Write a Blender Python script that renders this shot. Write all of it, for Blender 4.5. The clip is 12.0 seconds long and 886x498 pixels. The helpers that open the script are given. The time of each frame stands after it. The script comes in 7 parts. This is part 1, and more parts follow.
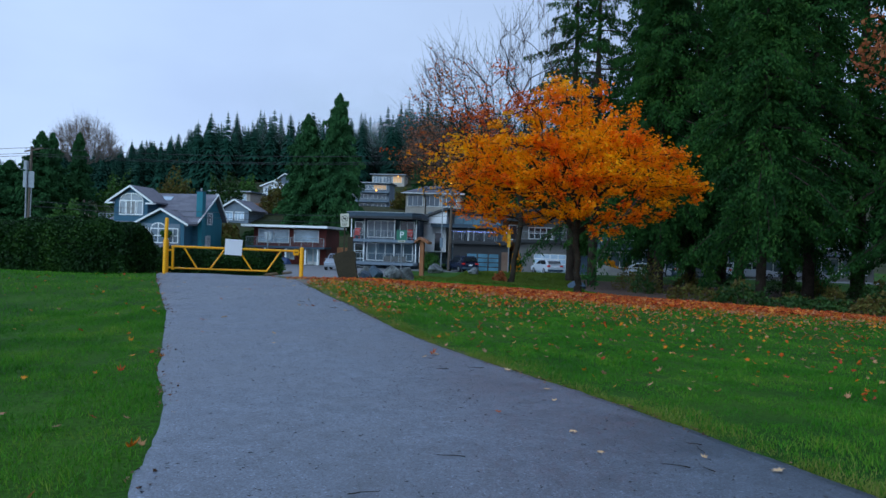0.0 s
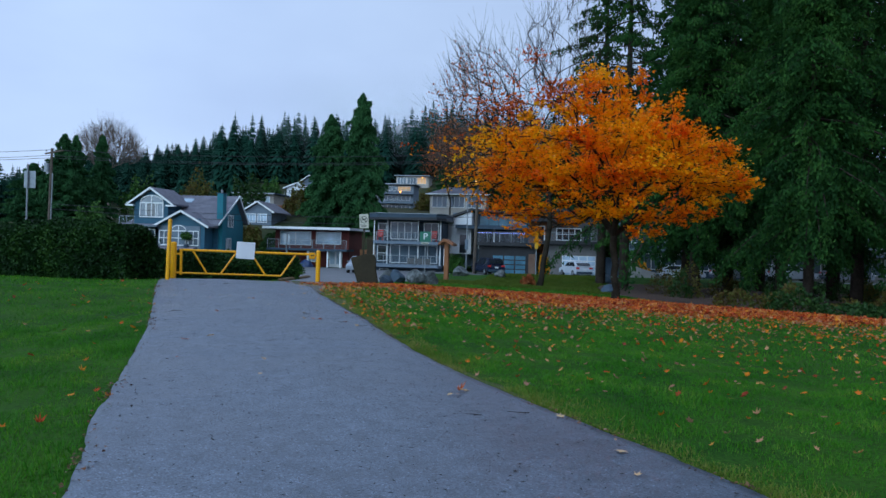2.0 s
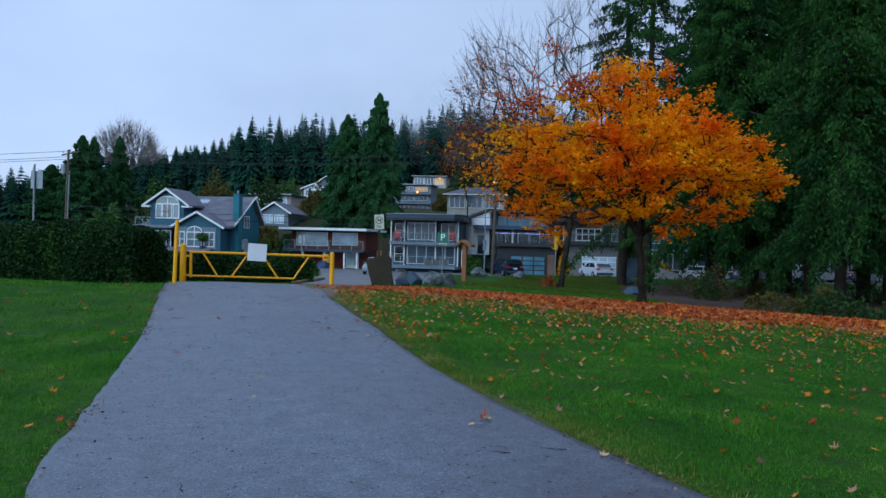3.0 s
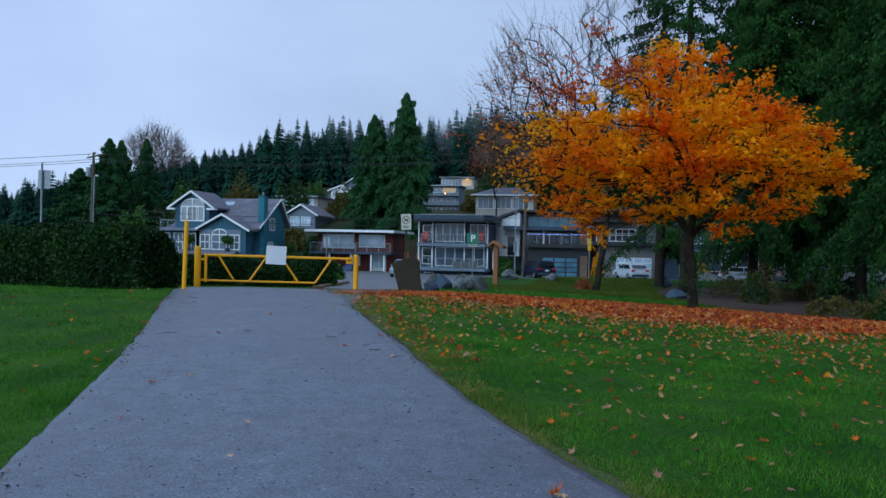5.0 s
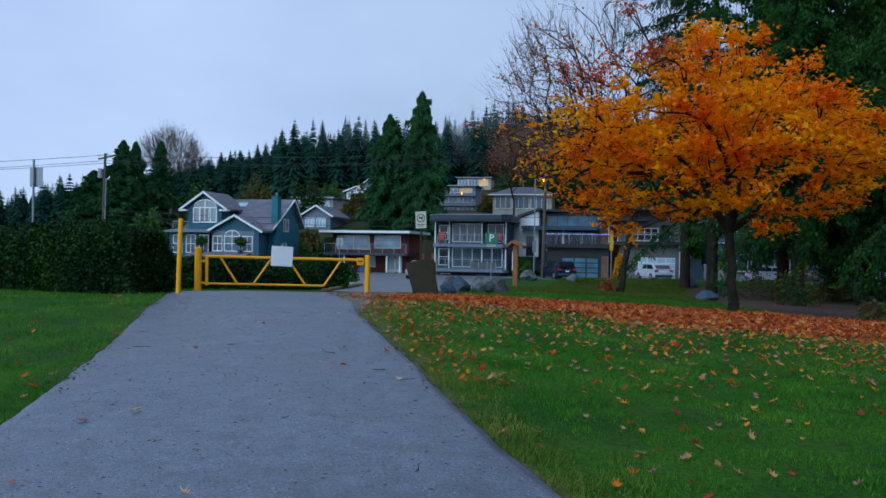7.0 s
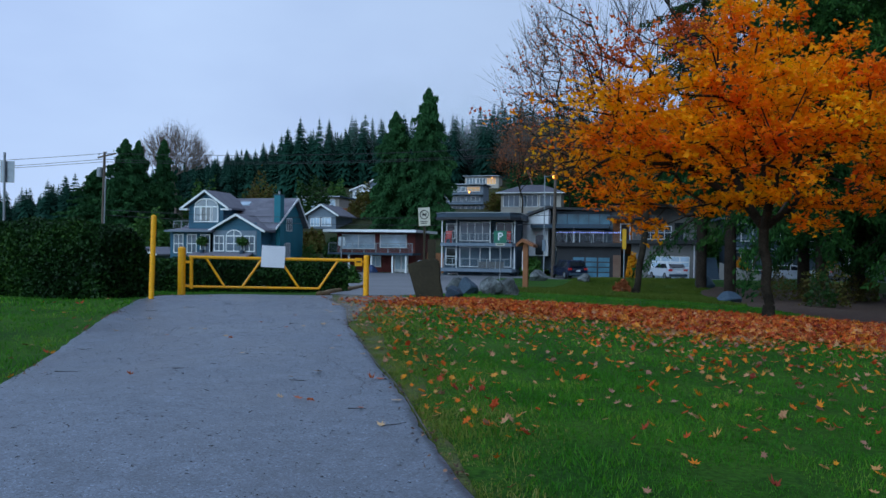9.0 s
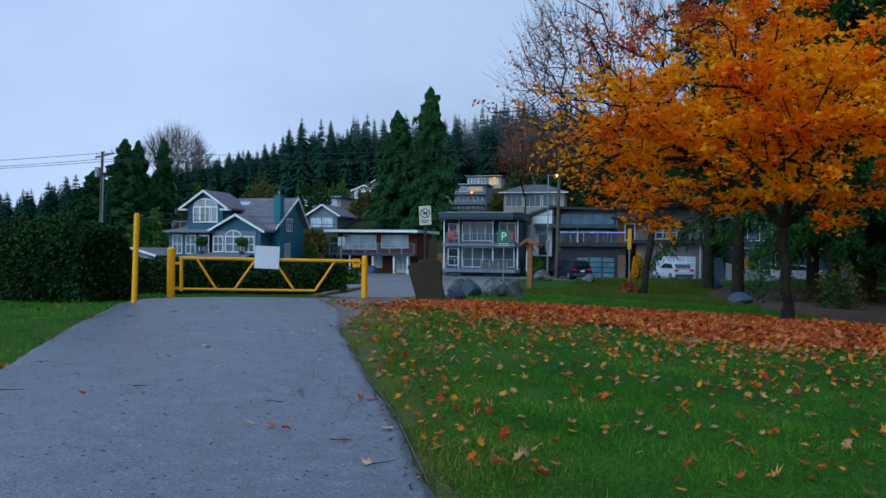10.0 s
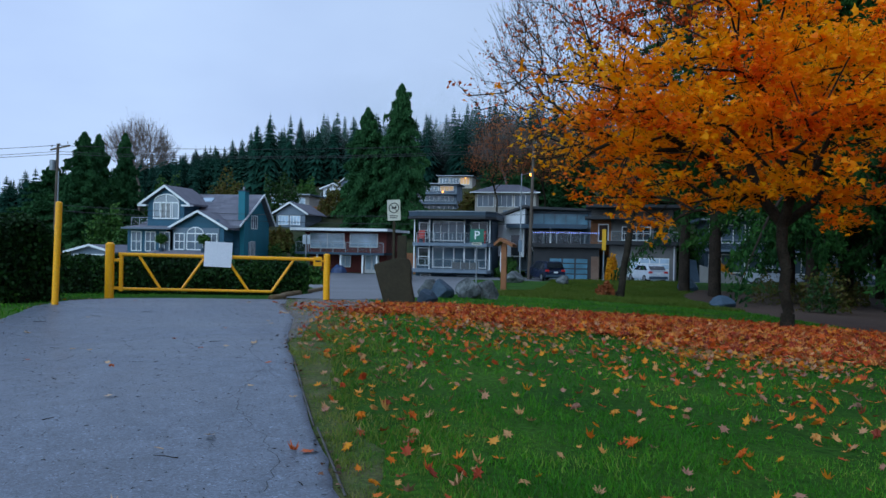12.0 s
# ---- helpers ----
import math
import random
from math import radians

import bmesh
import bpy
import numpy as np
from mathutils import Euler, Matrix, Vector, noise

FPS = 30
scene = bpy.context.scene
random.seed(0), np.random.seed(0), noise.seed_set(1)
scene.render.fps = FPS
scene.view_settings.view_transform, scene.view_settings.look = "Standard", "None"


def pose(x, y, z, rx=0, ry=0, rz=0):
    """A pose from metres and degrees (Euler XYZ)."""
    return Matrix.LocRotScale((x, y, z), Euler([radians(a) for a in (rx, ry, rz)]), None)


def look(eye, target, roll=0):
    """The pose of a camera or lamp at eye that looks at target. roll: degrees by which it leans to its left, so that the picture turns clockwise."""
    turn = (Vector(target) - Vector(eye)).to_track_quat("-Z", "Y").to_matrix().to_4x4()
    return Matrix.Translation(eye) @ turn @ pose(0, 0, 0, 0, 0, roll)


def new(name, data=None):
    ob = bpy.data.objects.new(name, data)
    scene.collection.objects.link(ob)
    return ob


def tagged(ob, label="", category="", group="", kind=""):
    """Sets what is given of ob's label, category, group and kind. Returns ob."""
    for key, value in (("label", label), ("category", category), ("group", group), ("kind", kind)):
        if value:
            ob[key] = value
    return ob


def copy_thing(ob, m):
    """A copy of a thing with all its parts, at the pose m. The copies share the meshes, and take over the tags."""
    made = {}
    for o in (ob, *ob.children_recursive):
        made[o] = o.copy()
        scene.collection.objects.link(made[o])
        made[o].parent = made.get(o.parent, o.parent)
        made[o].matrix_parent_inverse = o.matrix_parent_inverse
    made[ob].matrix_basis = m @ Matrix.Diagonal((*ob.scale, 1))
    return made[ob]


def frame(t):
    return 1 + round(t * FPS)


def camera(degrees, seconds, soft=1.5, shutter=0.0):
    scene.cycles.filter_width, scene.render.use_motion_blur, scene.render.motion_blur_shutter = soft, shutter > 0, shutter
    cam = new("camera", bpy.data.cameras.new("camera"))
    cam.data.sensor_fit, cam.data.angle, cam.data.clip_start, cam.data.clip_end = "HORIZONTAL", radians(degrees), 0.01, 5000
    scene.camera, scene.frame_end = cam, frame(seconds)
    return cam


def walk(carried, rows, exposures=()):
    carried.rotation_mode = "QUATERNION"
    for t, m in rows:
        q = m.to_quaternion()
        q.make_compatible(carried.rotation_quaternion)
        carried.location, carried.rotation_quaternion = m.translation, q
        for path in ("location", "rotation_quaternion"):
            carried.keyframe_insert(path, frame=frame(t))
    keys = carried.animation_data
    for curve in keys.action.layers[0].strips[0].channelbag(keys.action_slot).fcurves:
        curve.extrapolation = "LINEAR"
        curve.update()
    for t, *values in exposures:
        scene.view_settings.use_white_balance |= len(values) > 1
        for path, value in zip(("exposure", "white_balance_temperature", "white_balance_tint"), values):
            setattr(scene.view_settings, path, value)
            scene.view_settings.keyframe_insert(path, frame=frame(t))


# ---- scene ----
cam = camera(60.0, 12.0)
PATH = [
    (0, (1.24, -1.153, 1.376), (1.032, 0.836, 1.367), 1.8),
    (0.5, (1.237, -0.618, 1.38), (1.017, 1.37, 1.371), 1.7),
    (1, (1.131, -0.072, 1.392), (0.899, 1.914, 1.384), 1.7),
    (1.5, (1.067, 0.444, 1.405), (0.815, 2.428, 1.397), 1.6),
    (2, (0.962, 0.965, 1.408), (0.69, 2.947, 1.401), 1.6),
    (2.5, (0.869, 1.482, 1.42), (0.575, 3.46, 1.413), 1.5),
    (3, (0.799, 1.996, 1.442), (0.482, 3.971, 1.435), 1.5),
    (5, (0.348, 3.934, 1.425), (-0.04, 5.895, 1.421), 1.2),
    (5.5, (0.253, 4.372, 1.412), (-0.149, 6.331, 1.408), 1.1),
    (6, (0.168, 4.806, 1.414), (-0.246, 6.763, 1.411), 1.1),
    (6.5, (0.049, 5.239, 1.407), (-0.374, 7.194, 1.404), 1.0),
    (7, (-0.023, 5.69, 1.38), (-0.454, 7.643, 1.378), 0.9),
    (9, (-0.369, 7.626, 1.374), (-0.82, 9.574, 1.37), 0.7),
    (9.5, (-0.504, 8.091, 1.377), (-0.958, 10.038, 1.373), 0.7),
    (10, (-0.576, 8.593, 1.363), (-1.033, 10.54, 1.36), 0.6),
    (10.5, (-0.666, 9.051, 1.346), (-1.115, 11.0, 1.343), 0.7),
    (11, (-0.775, 9.501, 1.344), (-1.208, 11.454, 1.341), 0.8),
    (11.5, (-0.862, 9.928, 1.328), (-1.272, 11.885, 1.327), 1.0),
    (12, (-0.987, 10.361, 1.303), (-1.368, 12.324, 1.302), 1.1),
]
walk(cam, [(t, look(e, g, r)) for t, e, g, r in PATH], ((0.0, 0.16), (1.5, 0.13), (3.0, 0.09), (5.0, 0.02), (7.0, 0.01), (9.5, 0.02), (12.0, 0.09)))

# ---------------------------------------------------------------- light: dusk under an overcast sky
SUN_ELEV, SUN_AZ = 31.0, -154.0
world = bpy.data.worlds.new("sky")
scene.world = world
world.use_nodes = True
wn, wl = world.node_tree.nodes, world.node_tree.links
wn.clear()
w_out, w_bg = wn.new("ShaderNodeOutputWorld"), wn.new("ShaderNodeBackground")
w_sky = wn.new("ShaderNodeTexSky")
w_sky.sky_type, w_sky.sun_disc = "NISHITA", False
w_sky.sun_elevation, w_sky.sun_rotation = radians(SUN_ELEV), radians(SUN_AZ)
w_sky.air_density, w_sky.dust_density, w_sky.ozone_density = 1.0, 3.0, 1.5
w_co, w_map, w_noise = wn.new("ShaderNodeTexCoord"), wn.new("ShaderNodeMapping"), wn.new("ShaderNodeTexNoise")
w_map.inputs["Scale"].default_value = (1.0, 1.0, 2.6)
w_map.inputs["Rotation"].default_value = (0.0, 0.0, 0.6)
w_noise.inputs["Scale"].default_value, w_noise.inputs["Detail"].default_value = 1.7, 5.0
w_noise.inputs["Roughness"].default_value = 0.45
w_ramp = wn.new("ShaderNodeValToRGB")
w_ramp.color_ramp.elements[0].position, w_ramp.color_ramp.elements[0].color = 0.32, (4.1, 5.6, 8.9, 1)
w_ramp.color_ramp.elements[1].position, w_ramp.color_ramp.elements[1].color = 0.70, (5.8, 7.7, 11.0, 1)
# clouds brighten towards the west, where the low sun stands behind them
w_sep = wn.new("ShaderNodeSeparateXYZ")
w_west = wn.new("ShaderNodeMapRange")
w_west.inputs["From Min"].default_value, w_west.inputs["From Max"].default_value = 0.15, -0.75
w_west.inputs["To Min"].default_value, w_west.inputs["To Max"].default_value = 0.9, 1.28
w_gain = wn.new("ShaderNodeVectorMath")
w_gain.operation = "SCALE"
w_mix = wn.new("ShaderNodeMix")
w_mix.data_type = "RGBA"
w_mix.inputs["Factor"].default_value = 0.9
wl.new(w_co.outputs["Generated"], w_map.inputs["Vector"])
wl.new(w_map.outputs["Vector"], w_noise.inputs["Vector"])
wl.new(w_noise.outputs["Fac"], w_ramp.inputs["Fac"])
wl.new(w_co.outputs["Generated"], w_sep.inputs["Vector"])
wl.new(w_sep.outputs["X"], w_west.inputs["Value"])
wl.new(w_ramp.outputs["Color"], w_gain.inputs["Vector"])
wl.new(w_west.outputs["Result"], w_gain.inputs["Scale"])
wl.new(w_sky.outputs["Color"], w_mix.inputs[6])
wl.new(w_gain.outputs["Vector"], w_mix.inputs[7])
wl.new(w_mix.outputs[2], w_bg.inputs["Color"])
w_bg.inputs["Strength"].default_value = 0.085
wl.new(w_bg.outputs["Background"], w_out.inputs["Surface"])

sun = new("sun", bpy.data.lights.new("sun", "SUN"))
sun.data.energy, sun.data.angle, sun.data.color = 1.66, radians(60), (0.56, 0.85, 1.09)
sun.matrix_world = look((60 * math.sin(radians(SUN_AZ)), 60 * math.cos(radians(SUN_AZ)), 60 * math.tan(radians(SUN_ELEV))), (0, 0, 0))
scene.view_settings.exposure = 0.0


# ---------------------------------------------------------------- materials
def mat(name, a, b=None, scale=2.0, rough=0.7, metal=0.0, bump=0.15, fine=40.0, vary=0.18, spec=0.4, island=0.0, per_object=0.0, coat=0.0):
    """A surface that drifts between two colours at one scale and carries grain and relief at a finer one."""
    m = bpy.data.materials.new(name)
    m.use_nodes = True
    n, l = m.node_tree.nodes, m.node_tree.links
    p = n["Principled BSDF"]
    b = b or tuple(c * 0.75 for c in a)
    co = n.new("ShaderNodeTexCoord")
    big, small = n.new("ShaderNodeTexNoise"), n.new("ShaderNodeTexNoise")
    big.inputs["Scale"].default_value, big.inputs["Detail"].default_value = scale, 4.0
    small.inputs["Scale"].default_value, small.inputs["Detail"].default_value = fine, 3.0
    l.new(co.outputs["Object"], big.inputs["Vector"])
    l.new(co.outputs["Object"], small.inputs["Vector"])
    ramp = n.new("ShaderNodeValToRGB")
    ramp.color_ramp.elements[0].position, ramp.color_ramp.elements[0].color = 0.32, (*a, 1)
    ramp.color_ramp.elements[1].position, ramp.color_ramp.elements[1].color = 0.68, (*b, 1)
    l.new(big.outputs["Fac"], ramp.inputs["Fac"])
    hsv = n.new("ShaderNodeHueSaturation")
    rng = n.new("ShaderNodeMapRange")
    rng.inputs["From Min"].default_value, rng.inputs["From Max"].default_value = 0.3, 0.7
    rng.inputs["To Min"].default_value, rng.inputs["To Max"].default_value = 1 - vary, 1 + vary
    l.new(small.outputs["Fac"], rng.inputs["Value"])
    l.new(ramp.outputs["Color"], hsv.inputs["Color"])
    value = rng.outputs["Result"]
    for amount, node, socket in ((island, "ShaderNodeNewGeometry", "Random Per Island"), (per_object, "ShaderNodeObjectInfo", "Random")):
        if amount:
            g, r2, mul = n.new(node), n.new("ShaderNodeMapRange"), n.new("ShaderNodeMath")
            r2.inputs["To Min"].default_value, r2.inputs["To Max"].default_value = 1 - amount, 1 + amount
            mul.operation = "MULTIPLY"
            l.new(g.outputs[socket], r2.inputs["Value"])
            l.new(value, mul.inputs[0])
            l.new(r2.outputs["Result"], mul.inputs[1])
            value = mul.outputs["Value"]
    l.new(value, hsv.inputs["Value"])
    l.new(hsv.outputs["Color"], p.inputs["Base Color"])
    p.inputs["Roughness"].default_value, p.inputs["Metallic"].default_value = rough, metal
    p.inputs["Specular IOR Level"].default_value, p.inputs["Coat Weight"].default_value = spec, coat
    if bump:
        bm = n.new("ShaderNodeBump")
        bm.inputs["Strength"].default_value, bm.inputs["Distance"].default_value = bump, 0.02
        l.new(small.outputs["Fac"], bm.inputs["Height"])
        l.new(bm.outputs["Normal"], p.inputs["Normal"])
    return m


def leaf_mat(name, colours, patch=0.35, amount=0.45, rough=0.55, through_light=0.3):
    """Leaves: each its own colour off a ramp, shifted by slow patches over the crown; some light passes through."""
    m = bpy.data.materials.new(name)
    m.use_nodes = True
    n, l = m.node_tree.nodes, m.node_tree.links
    p = n["Principled BSDF"]
    g, co, noi = n.new("ShaderNodeNewGeometry"), n.new("ShaderNodeTexCoord"), n.new("ShaderNodeTexNoise")
    noi.inputs["Scale"].default_value, noi.inputs["Detail"].default_value = patch, 2.0
    l.new(co.outputs["Object"], noi.inputs["Vector"])
    stretch = n.new("ShaderNodeMapRange")
    stretch.inputs["From Min"].default_value, stretch.inputs["From Max"].default_value = 0.33, 0.67
    l.new(noi.outputs["Fac"], stretch.inputs["Value"])
    mix = n.new("ShaderNodeMix")
    mix.inputs["Factor"].default_value = amount
    l.new(stretch.outputs["Result"], mix.inputs[2])
    l.new(g.outputs["Random Per Island"], mix.inputs[3])
    ramp = n.new("ShaderNodeValToRGB")
    els = ramp.color_ramp.elements
    while len(els) < len(colours):
        els.new(0.5)
    for k, c in enumerate(colours):
        els[k].position, els[k].color = k / (len(colours) - 1), (*c, 1)
    l.new(mix.outputs[0], ramp.inputs["Fac"])
    l.new(ramp.outputs["Color"], p.inputs["Base Color"])
    p.inputs["Roughness"].default_value, p.inputs["Specular IOR Level"].default_value = rough, 0.15
    if through_light:
        tr, add = n.new("ShaderNodeBsdfTranslucent"), n.new("ShaderNodeMixShader")
        add.inputs["Fac"].default_value = through_light
        l.new(ramp.outputs["Color"], tr.inputs["Color"])
        l.new(p.outputs["BSDF"], add.inputs[1])
        l.new(tr.outputs["BSDF"], add.inputs[2])
        l.new(add.outputs["Shader"], n["Material Output"].inputs["Surface"])
    return m


def glow(name, colour, power):
    m = bpy.data.materials.new(name)
    m.use_nodes = True
    p = m.node_tree.nodes["Principled BSDF"]
    p.inputs["Base Color"].default_value = (*colour, 1)
    p.inputs["Emission Color"].default_value, p.inputs["Emission Strength"].default_value = (*colour, 1), power
    return m


def glass_mat(name, tint, rough=0.05):
    m = mat(name, tint, tuple(c * 0.6 for c in tint), scale=0.8, rough=rough, bump=0.0, vary=0.1, spec=0.8)
    m.node_tree.nodes["Principled BSDF"].inputs["IOR"].default_value = 1.5
    return m


def clear_glass(name, clear=0.86):
    m = glass_mat(name, (0.12, 0.16, 0.18), 0.05)
    n, l = m.node_tree.nodes, m.node_tree.links
    tr, mix = n.new("ShaderNodeBsdfTransparent"), n.new("ShaderNodeMixShader")
    mix.inputs["Fac"].default_value = clear
    l.new(n["Principled BSDF"].outputs["BSDF"], mix.inputs[1])
    l.new(tr.outputs["BSDF"], mix.inputs[2])
    l.new(mix.outputs["Shader"], n["Material Output"].inputs["Surface"])
    return m


def mist_mat(name, low, high, thick, west, east):
    """Drifting mist: thin white droplets that let most of the light by; it thins out towards its foot and in ragged gaps."""
    m = bpy.data.materials.new(name)
    m.use_nodes = True
    n, l = m.node_tree.nodes, m.node_tree.links
    n.clear()
    out, mix = n.new("ShaderNodeOutputMaterial"), n.new("ShaderNodeMixShader")
    tr, df = n.new("ShaderNodeBsdfTransparent"), n.new("ShaderNodeBsdfTranslucent")
    d2, both = n.new("ShaderNodeBsdfDiffuse"), n.new("ShaderNodeMixShader")
    for b in (df, d2):
        b.inputs["Color"].default_value = (0.92, 0.94, 0.96, 1)
    geo, sep, noi = n.new("ShaderNodeNewGeometry"), n.new("ShaderNodeSeparateXYZ"), n.new("ShaderNodeTexNoise")
    noi.inputs["Scale"].default_value, noi.inputs["Detail"].default_value = 0.022, 4.0
    l.new(geo.outputs["Position"], noi.inputs["Vector"])
    l.new(geo.outputs["Position"], sep.inputs["Vector"])
    rise, gap, mul = n.new("ShaderNodeMapRange"), n.new("ShaderNodeMapRange"), n.new("ShaderNodeMath")
    rise.interpolation_type = "SMOOTHSTEP"
    rise.inputs["From Min"].default_value, rise.inputs["From Max"].default_value = low, high
    rise.inputs["To Max"].default_value = thick
    gap.inputs["From Min"].default_value, gap.inputs["From Max"].default_value = 0.35, 0.65
    gap.inputs["To Min"].default_value = 0.25
    mul.operation = "MULTIPLY"
    fall, band = n.new("ShaderNodeMapRange"), n.new("ShaderNodeMath")
    fall.interpolation_type, band.operation = "SMOOTHSTEP", "MULTIPLY"
    fall.inputs["From Min"].default_value, fall.inputs["From Max"].default_value = high, high + 16.0
    fall.inputs["To Min"].default_value, fall.inputs["To Max"].default_value = 1.0, 0.0
    l.new(sep.outputs["Z"], rise.inputs["Value"])
    l.new(sep.outputs["Z"], fall.inputs["Value"])
    l.new(noi.outputs["Fac"], gap.inputs["Value"])
    l.new(rise.outputs["Result"], band.inputs[0])
    l.new(fall.outputs["Result"], band.inputs[1])
    l.new(band.outputs["Value"], mul.inputs[0])
    l.new(gap.outputs["Result"], mul.inputs[1])
    span, last = n.new("ShaderNodeMapRange"), n.new("ShaderNodeMath")
    span.interpolation_type, last.operation = "SMOOTHSTEP", "MULTIPLY"
    span.inputs["From Min"].default_value, span.inputs["From Max"].default_value = west, east
    l.new(sep.outputs["X"], span.inputs["Value"])
    l.new(mul.outputs["Value"], last.inputs[0])
    l.new(span.outputs["Result"], last.inputs[1])
    l.new(last.outputs["Value"], mix.inputs["Fac"])
    both.inputs["Fac"].default_value = 0.5
    l.new(df.outputs["BSDF"], both.inputs[1])
    l.new(d2.outputs["BSDF"], both.inputs[2])
    l.new(tr.outputs["BSDF"], mix.inputs[1])
    l.new(both.outputs["Shader"], mix.inputs[2])
    l.new(mix.outputs["Shader"], out.inputs["Surface"])
    return m


def asphalt_mat(name, dry, damp):
    """Worn asphalt: pale and dark stone chips in the binder, damp stains, broad worn lanes; damp parts shine more."""
    m = bpy.data.materials.new(name)
    m.use_nodes = True
    n, l = m.node_tree.nodes, m.node_tree.links
    p = n["Principled BSDF"]
    co = n.new("ShaderNodeTexCoord")

    def noise_of(scale, detail, rough=0.55):
        t = n.new("ShaderNodeTexNoise")
        t.inputs["Scale"].default_value, t.inputs["Detail"].default_value, t.inputs["Roughness"].default_value = scale, detail, rough
        l.new(co.outputs["Object"], t.inputs["Vector"])
        return t.outputs["Fac"]

    def ranged(value, a, b, c, d):
        r = n.new("ShaderNodeMapRange")
        for key, v in zip(("From Min", "From Max", "To Min", "To Max"), (a, b, c, d)):
            r.inputs[key].default_value = v
        l.new(value, r.inputs["Value"])
        return r.outputs["Result"]

    def times(a, b):
        k = n.new("ShaderNodeMath")
        k.operation = "MULTIPLY"
        l.new(a, k.inputs[0])
        l.new(b, k.inputs[1])
        return k.outputs["Value"]

    place, more = n.new("ShaderNodeSeparateXYZ"), n.new("ShaderNodeMath")
    l.new(co.outputs["Object"], place.inputs["Vector"])
    more.operation = "ADD"
    l.new(noise_of(0.42, 6.0, 0.62), more.inputs[0])
    l.new(ranged(place.outputs["X"], 0.6, 3.4, 0.0, 0.26), more.inputs[1])
    stain = ranged(more.outputs["Value"], 0.36, 0.70, 0.0, 1.0)
    mix = n.new("ShaderNodeMix")
    mix.data_type = "RGBA"
    mix.inputs[6].default_value, mix.inputs[7].default_value = (*dry, 1), (*damp, 1)
    l.new(stain, mix.inputs["Factor"])
    chips = n.new("ShaderNodeTexVoronoi")
    chips.inputs["Scale"].default_value = 95.0
    l.new(co.outputs["Object"], chips.inputs["Vector"])
    sep = n.new("ShaderNodeSeparateColor")
    l.new(chips.outputs["Color"], sep.inputs["Color"])
    chip = ranged(sep.outputs["Red"], 0.0, 1.0, 0.62, 1.40)
    pale = ranged(sep.outputs["Green"], 0.93, 0.97, 1.0, 1.9)
    hole = ranged(noise_of(26.0, 2.0), 0.27, 0.35, 0.35, 1.0)
    blot = ranged(noise_of(4.5, 5.0, 0.7), 0.32, 0.68, 0.74, 1.22)
    hsv = n.new("ShaderNodeHueSaturation")
    l.new(mix.outputs[2], hsv.inputs["Color"])
    l.new(times(times(chip, pale), times(blot, hole)), hsv.inputs["Value"])
    l.new(hsv.outputs["Color"], p.inputs["Base Color"])
    l.new(ranged(stain, 0.0, 1.0, 0.50, 0.34), p.inputs["Roughness"])
    p.inputs["Specular IOR Level"].default_value = 0.5
    bm = n.new("ShaderNodeBump")
    bm.inputs["Strength"].default_value, bm.inputs["Distance"].default_value = 0.75, 0.012
    l.new(times(sep.outputs["Red"], hole), bm.inputs["Height"])
    l.new(bm.outputs["Normal"], p.inputs["Normal"])
    return m


